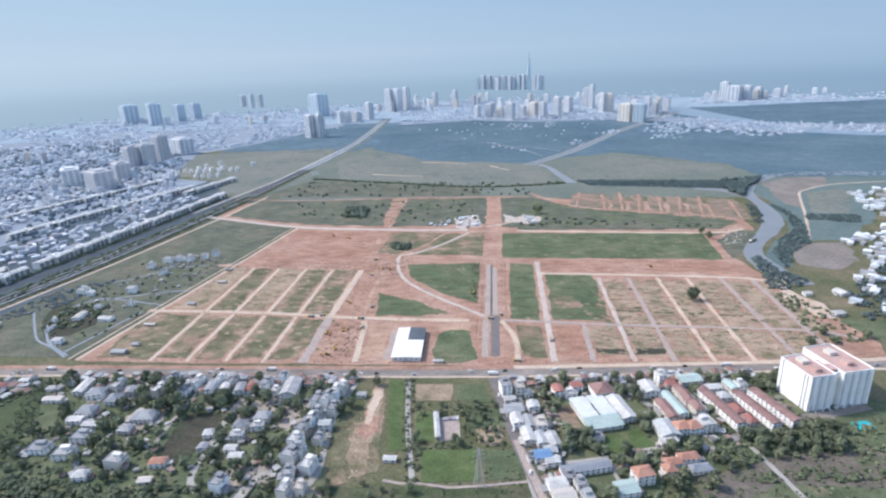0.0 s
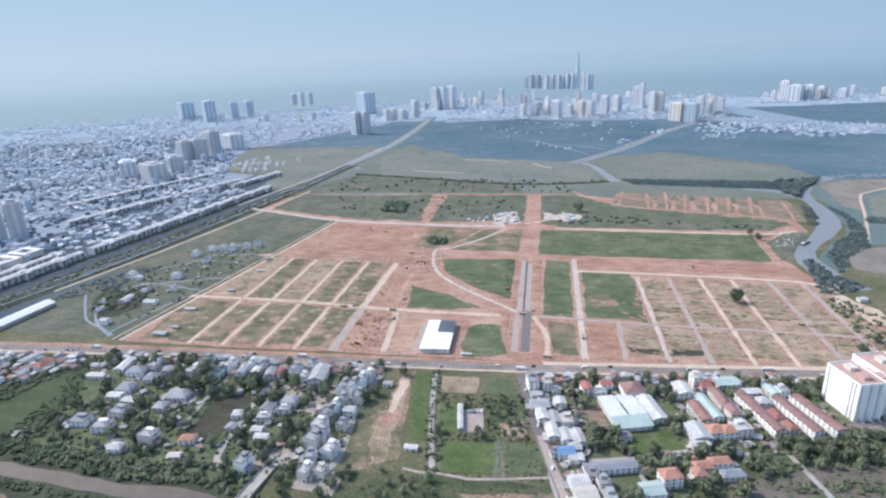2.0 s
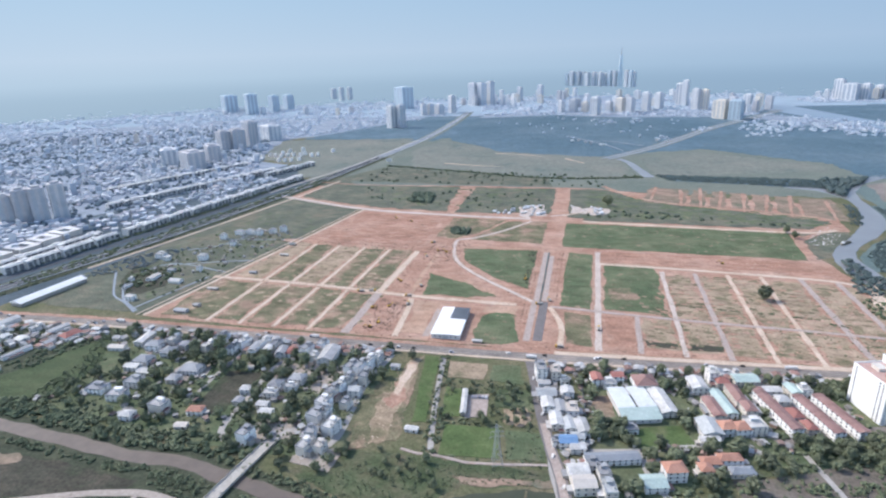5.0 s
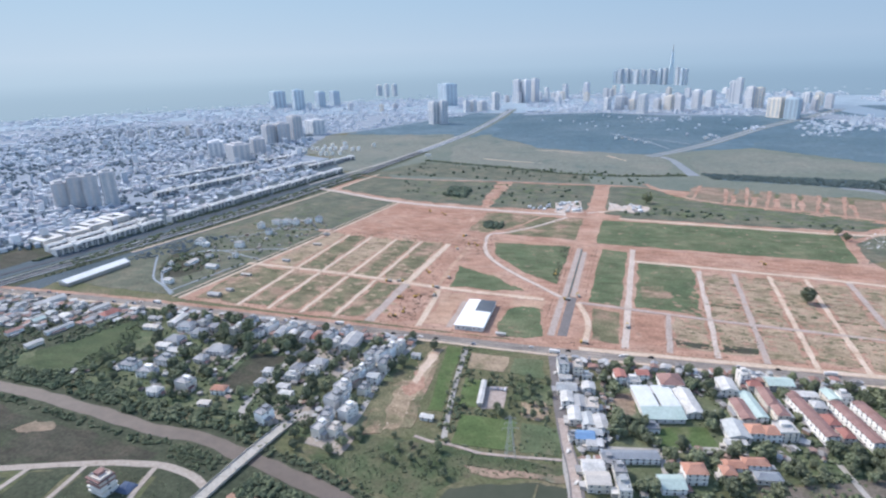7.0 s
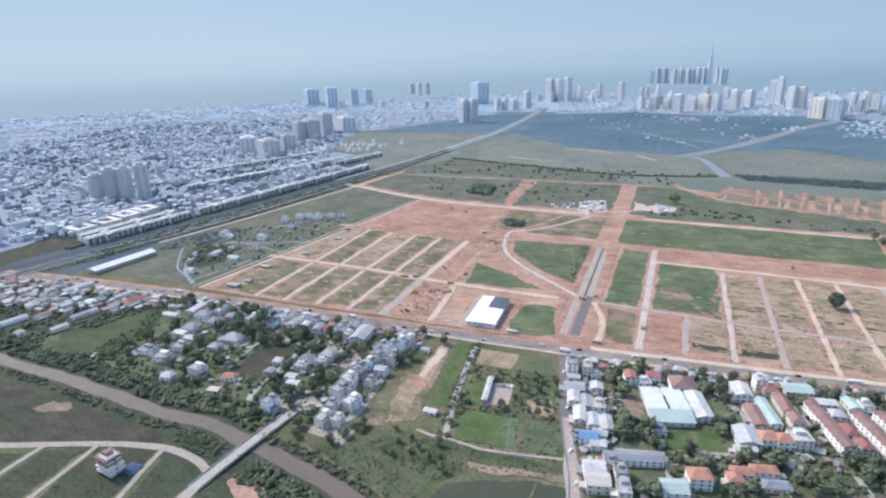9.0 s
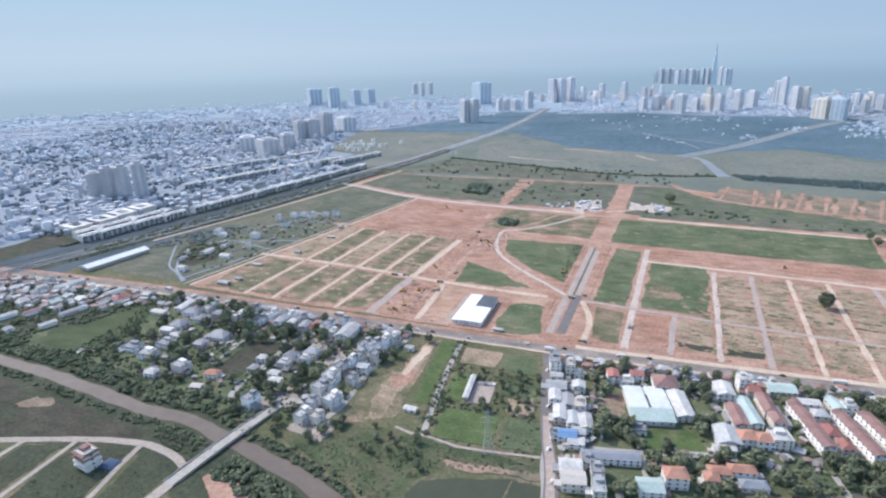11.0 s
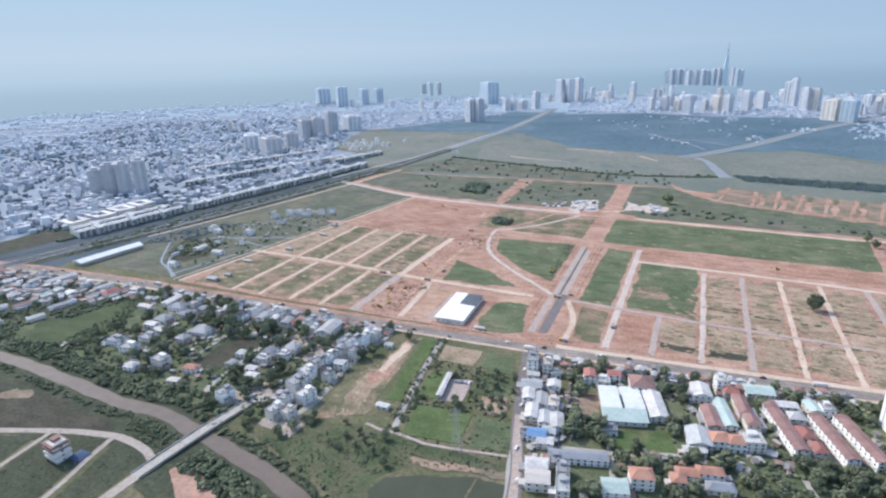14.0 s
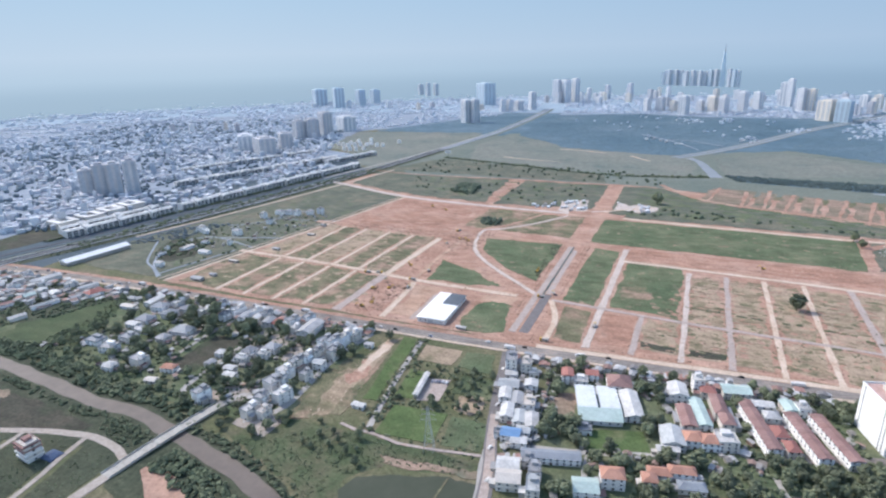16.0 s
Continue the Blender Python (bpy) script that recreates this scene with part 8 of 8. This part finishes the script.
mounds("earth_mounds", [(-205, 690), (-185, 690), (-190, 530), (-210, 530)], 60, 1, 4, M_EARTH, "red earth heaps along the track")
mounds("rubble", [(-73, 560), (-30, 579), (-18, 502), (-40, 484), (-66, 490)], 130, 0.4, 1.7, M_PALERUBBLE, "pale rubble heaps in the yard", 0.6)
mounds("rubble", [(23, 584), (43, 557), (68, 580), (92, 556), (83, 515), (63, 516), (27, 529)], 130, 0.4, 1.7, M_PALERUBBLE, "pale rubble heaps in the yard", 0.6)
mounds("rubble", [(-118, -50), (-102, -48), (-94, -150), (-112, -164)], 90, 0.25, 0.9, M_DIRT, "pale rubble on bare earth", 0.5)
mounds("dark_heaps", [(-30, 300), (-20, 300), (-16, 170), (-26, 175)], 70, 0.6, 2.0, M_HEDGE, "dark overgrown heaps beside the central road", 0.6)


def tufts(name, poly, count, smin, smax, material, label, z=0.27, stretch=1.0):
    """Flat ragged blotches of growth or bare soil, each a low dome."""
    pts = scatter(poly, count, mr)
    n, k = len(pts), 9
    V, F = [], []
    for x, y in pts:
        s = mr.uniform(smin, smax)
        b = len(V)
        V.append((x, y, z + 0.12))
        for i in range(k):
            a = 6.2832 * i / k
            r = s * mr.uniform(0.45, 1.2)
            V.append((x + math.cos(a) * r * stretch, y + math.sin(a) * r, z - 0.05))
        F += [(b, b + 1 + i, b + 1 + (i + 1) % k) for i in range(k)]
    return tagged(raw(name, V, F, material), label, "growth", kind="stuff")


WEST_SITE = [(-436, 14), (-190, 16), (-192, 285), (-400, 300)]
tufts("grass_tufts", WEST_SITE, 420, 0.8, 4.0, M_GRASS, "ragged grass tufts over the western plots")
tufts("dry_tufts", WEST_SITE, 260, 0.8, 4.0, M_DRY, "ragged dry patches over the western plots", 0.3, 1.6)
EAST_SITE = [(105, 28), (345, 36), (342, 232), (148, 236)]
tufts("dry_tufts", EAST_SITE, 380, 0.8, 3.5, M_EARTH, "bare earth patches over the eastern plots", 0.27, 1.8)
tufts("grass_tufts", EAST_SITE, 420, 0.8, 3.5, M_GRASS, "ragged olive tufts over the eastern plots", 0.28, 2.0)
for poly in ([(72, 112), (139, 106), (143, 255), (76, 262)], [(24, 114), (58, 110), (61, 300), (26, 305)], [(34, 452), (352, 436), (340, 318), (32, 330)], [(-128, 300), (-22, 308), (-19, 160), (-66, 190), (-116, 250)], [(-63, 78), (-23, 80), (-20, 22), (-61, 20)]):
    area = (max(p[0] for p in poly) - min(p[0] for p in poly)) * (max(p[1] for p in poly) - min(p[1] for p in poly))
    tufts("meadow_tufts", poly, int(area / 260), 0.8, 3.4, M_GRASS, "paler tufts in the green meadow", 0.28, 1.5)
    mounds("meadow_bushes", poly, int(area / 900), 0.5, 1.3, M_LEAFS, "low bushes in the green meadow", 0.7)
tufts("grass_tufts", [(-440, 715), (-25, 720), (-22, 512), (-395, 560)], 160, 2, 7, M_LUSH, "darker grass patches in the scrubby field", 0.28, 2.0)
tufts("grass_tufts", [(40, 500), (440, 490), (440, 540), (160, 640), (60, 715)], 260, 2, 8, M_LUSH, "green growth in the long field", 0.25, 2.0)
tufts("pale_tracks", [(-360, 480), (-195, 455), (-195, 310), (-358, 318)], 90, 1.5, 5, M_EARTH, "pale scraped patches on red earth", 0.22, 2.5)
tufts("scrub_patches", [(-590, 120), (-480, 40), (-440, 160), (-395, 400), (-520, 500), (-600, 350)], 320, 1.5, 5, M_LUSH, "green growth among villa lanes", 0.16, 1.3)
mounds("plot_bushes", EAST_SITE, 90, 0.4, 1.2, M_LEAFS, "low bushes on the dry plots", 0.7)
mounds("plot_bushes", WEST_SITE, 80, 0.4, 1.2, M_LEAFS, "low bushes on the western plots", 0.7)


def spoil(name, pts, spread, count, smin, smax, material, label, flat=0.5):
    """Heaps, brush and debris left along a track or lane."""
    line_pts = spline(pts, 5.0)
    c = []
    for _ in range(count):
        i = int(mr.integers(0, len(line_pts) - 1))
        d = (line_pts[i + 1] - line_pts[i]).normalized()
        p = line_pts[i] + d * mr.uniform(0, 5) + Vector((-d.y, d.x, 0)) * (mr.choice((-1, 1)) * mr.uniform(0.6, 1.0) * spread)
        c.append((p.x, p.y, 0.15))
    return clumps(name, np.array(c), mr.uniform(smin, smax, count), material, mr, flat, label, "mounds")


for x in LX:
    spoil("lane_spoil", [(x, 10), (x, 285)], 4.5, 60, 0.3, 1.0, M_SPOIL, "dark spoil and brush along a dirt lane")
for x in RX:
    spoil("lane_spoil", [(x, 26), (x + 2, 235)], 4.2, 40, 0.3, 0.9, M_SPOIL, "dark spoil and brush along a dirt lane")
spoil("track_spoil", [(-48, 452), (-125, 352), (-143, 300), (-112, 222), (-35, 145)], 5.0, 110, 0.4, 1.3, M_SPOIL, "dark spoil heaps along the curving track")
spoil("track_spoil", [(-457, 6), (-432, 151), (-401, 335), (-375, 503)], 1.2, 260, 0.4, 1.1, M_LEAFS, "low hedge of weeds between two border tracks")
spoil("track_spoil", [(-440, 128), (-286, 122), (-159, 109), (-30, 104)], 6.0, 120, 0.4, 1.2, M_SPOIL, "dark spoil heaps along the cross street")
spoil("track_spoil", [(-430, 300), (-343, 304), (-190, 296), (-130, 300)], 8.0, 150, 0.5, 1.8, M_SPOIL, "dark spoil heaps along the rutted street")
spoil("track_spoil", [(-14, 60), (-15, 200), (-16, 300)], 3.0, 120, 0.4, 1.4, M_SPOIL, "dark spoil heaps beside the central road")
spoil("track_spoil", [(17, 60), (16, 200), (17, 300)], 3.0, 90, 0.4, 1.2, M_SPOIL, "dark spoil heaps beside the central road")
spoil("road_edge_debris", [(-440, 4), (-270, 4), (-40, 8), (100, 14), (240, 23), (380, 33)], 4.0, 260, 0.3, 1.2, M_SPOIL, "dark brush and debris along the road edge")
mounds("site_debris", [(-190, 100), (-150, 100), (-147, 16), (-184, 16)], 140, 0.4, 1.6, M_SPOIL, "dark debris and pipes among the machines", 0.6)
mounds("site_debris", [(-190, 330), (-120, 330), (-130, 240), (-180, 240)], 120, 0.5, 1.8, M_SPOIL, "dark debris near the upper machines", 0.5)
mounds("site_debris", [(-196, 290), (-150, 290), (-150, 130), (-190, 130)], 110, 0.4, 1.4, M_SPOIL, "dark debris on churned earth", 0.5)
mounds("rubble", [(378, 432), (422, 490), (434, 461), (402, 398), (367, 385)], 160, 0.4, 1.6, M_PALERUBBLE, "pale rubble heaps at the river corner", 0.5)


def barge(x, y, turn):
    """A flat work barge moored at the river corner."""
    ob = empty("barge", x, y, 0.25, turn)
    bm = bmesh.new()
    out = [(-12, 0), (-10, -2.6), (10, -2.6), (13, 0), (10, 2.6), (-10, 2.6)]
    top = [bm.verts.new((px, py, 1.6)) for px, py in out]
    low = [bm.verts.new((px * 0.9, py * 0.85, 0.0)) for px, py in out]
    bm.faces.new(top)
    bm.faces.new(low[::-1])
    for i in range(6):
        bm.faces.new((low[i], low[(i + 1) % 6], top[(i + 1) % 6], top[i]))
    bmesh.ops.recalc_face_normals(bm, faces=bm.faces)
    part("hull", bm, M_FALLOW, ob)
    bm = bmesh.new()
    box(bm, -9.5, -5.5, -1.6, 1.6, 1.6, 3.9)
    box(bm, -9.9, -5.1, -2.0, 2.0, 3.9, 4.1)
    part("cabin", bm, M_WHITE, ob, "small white cabin")
    tagged(ob, "dark flat work barge moored at the river corner", "barge")


barge(418, 402, 42)
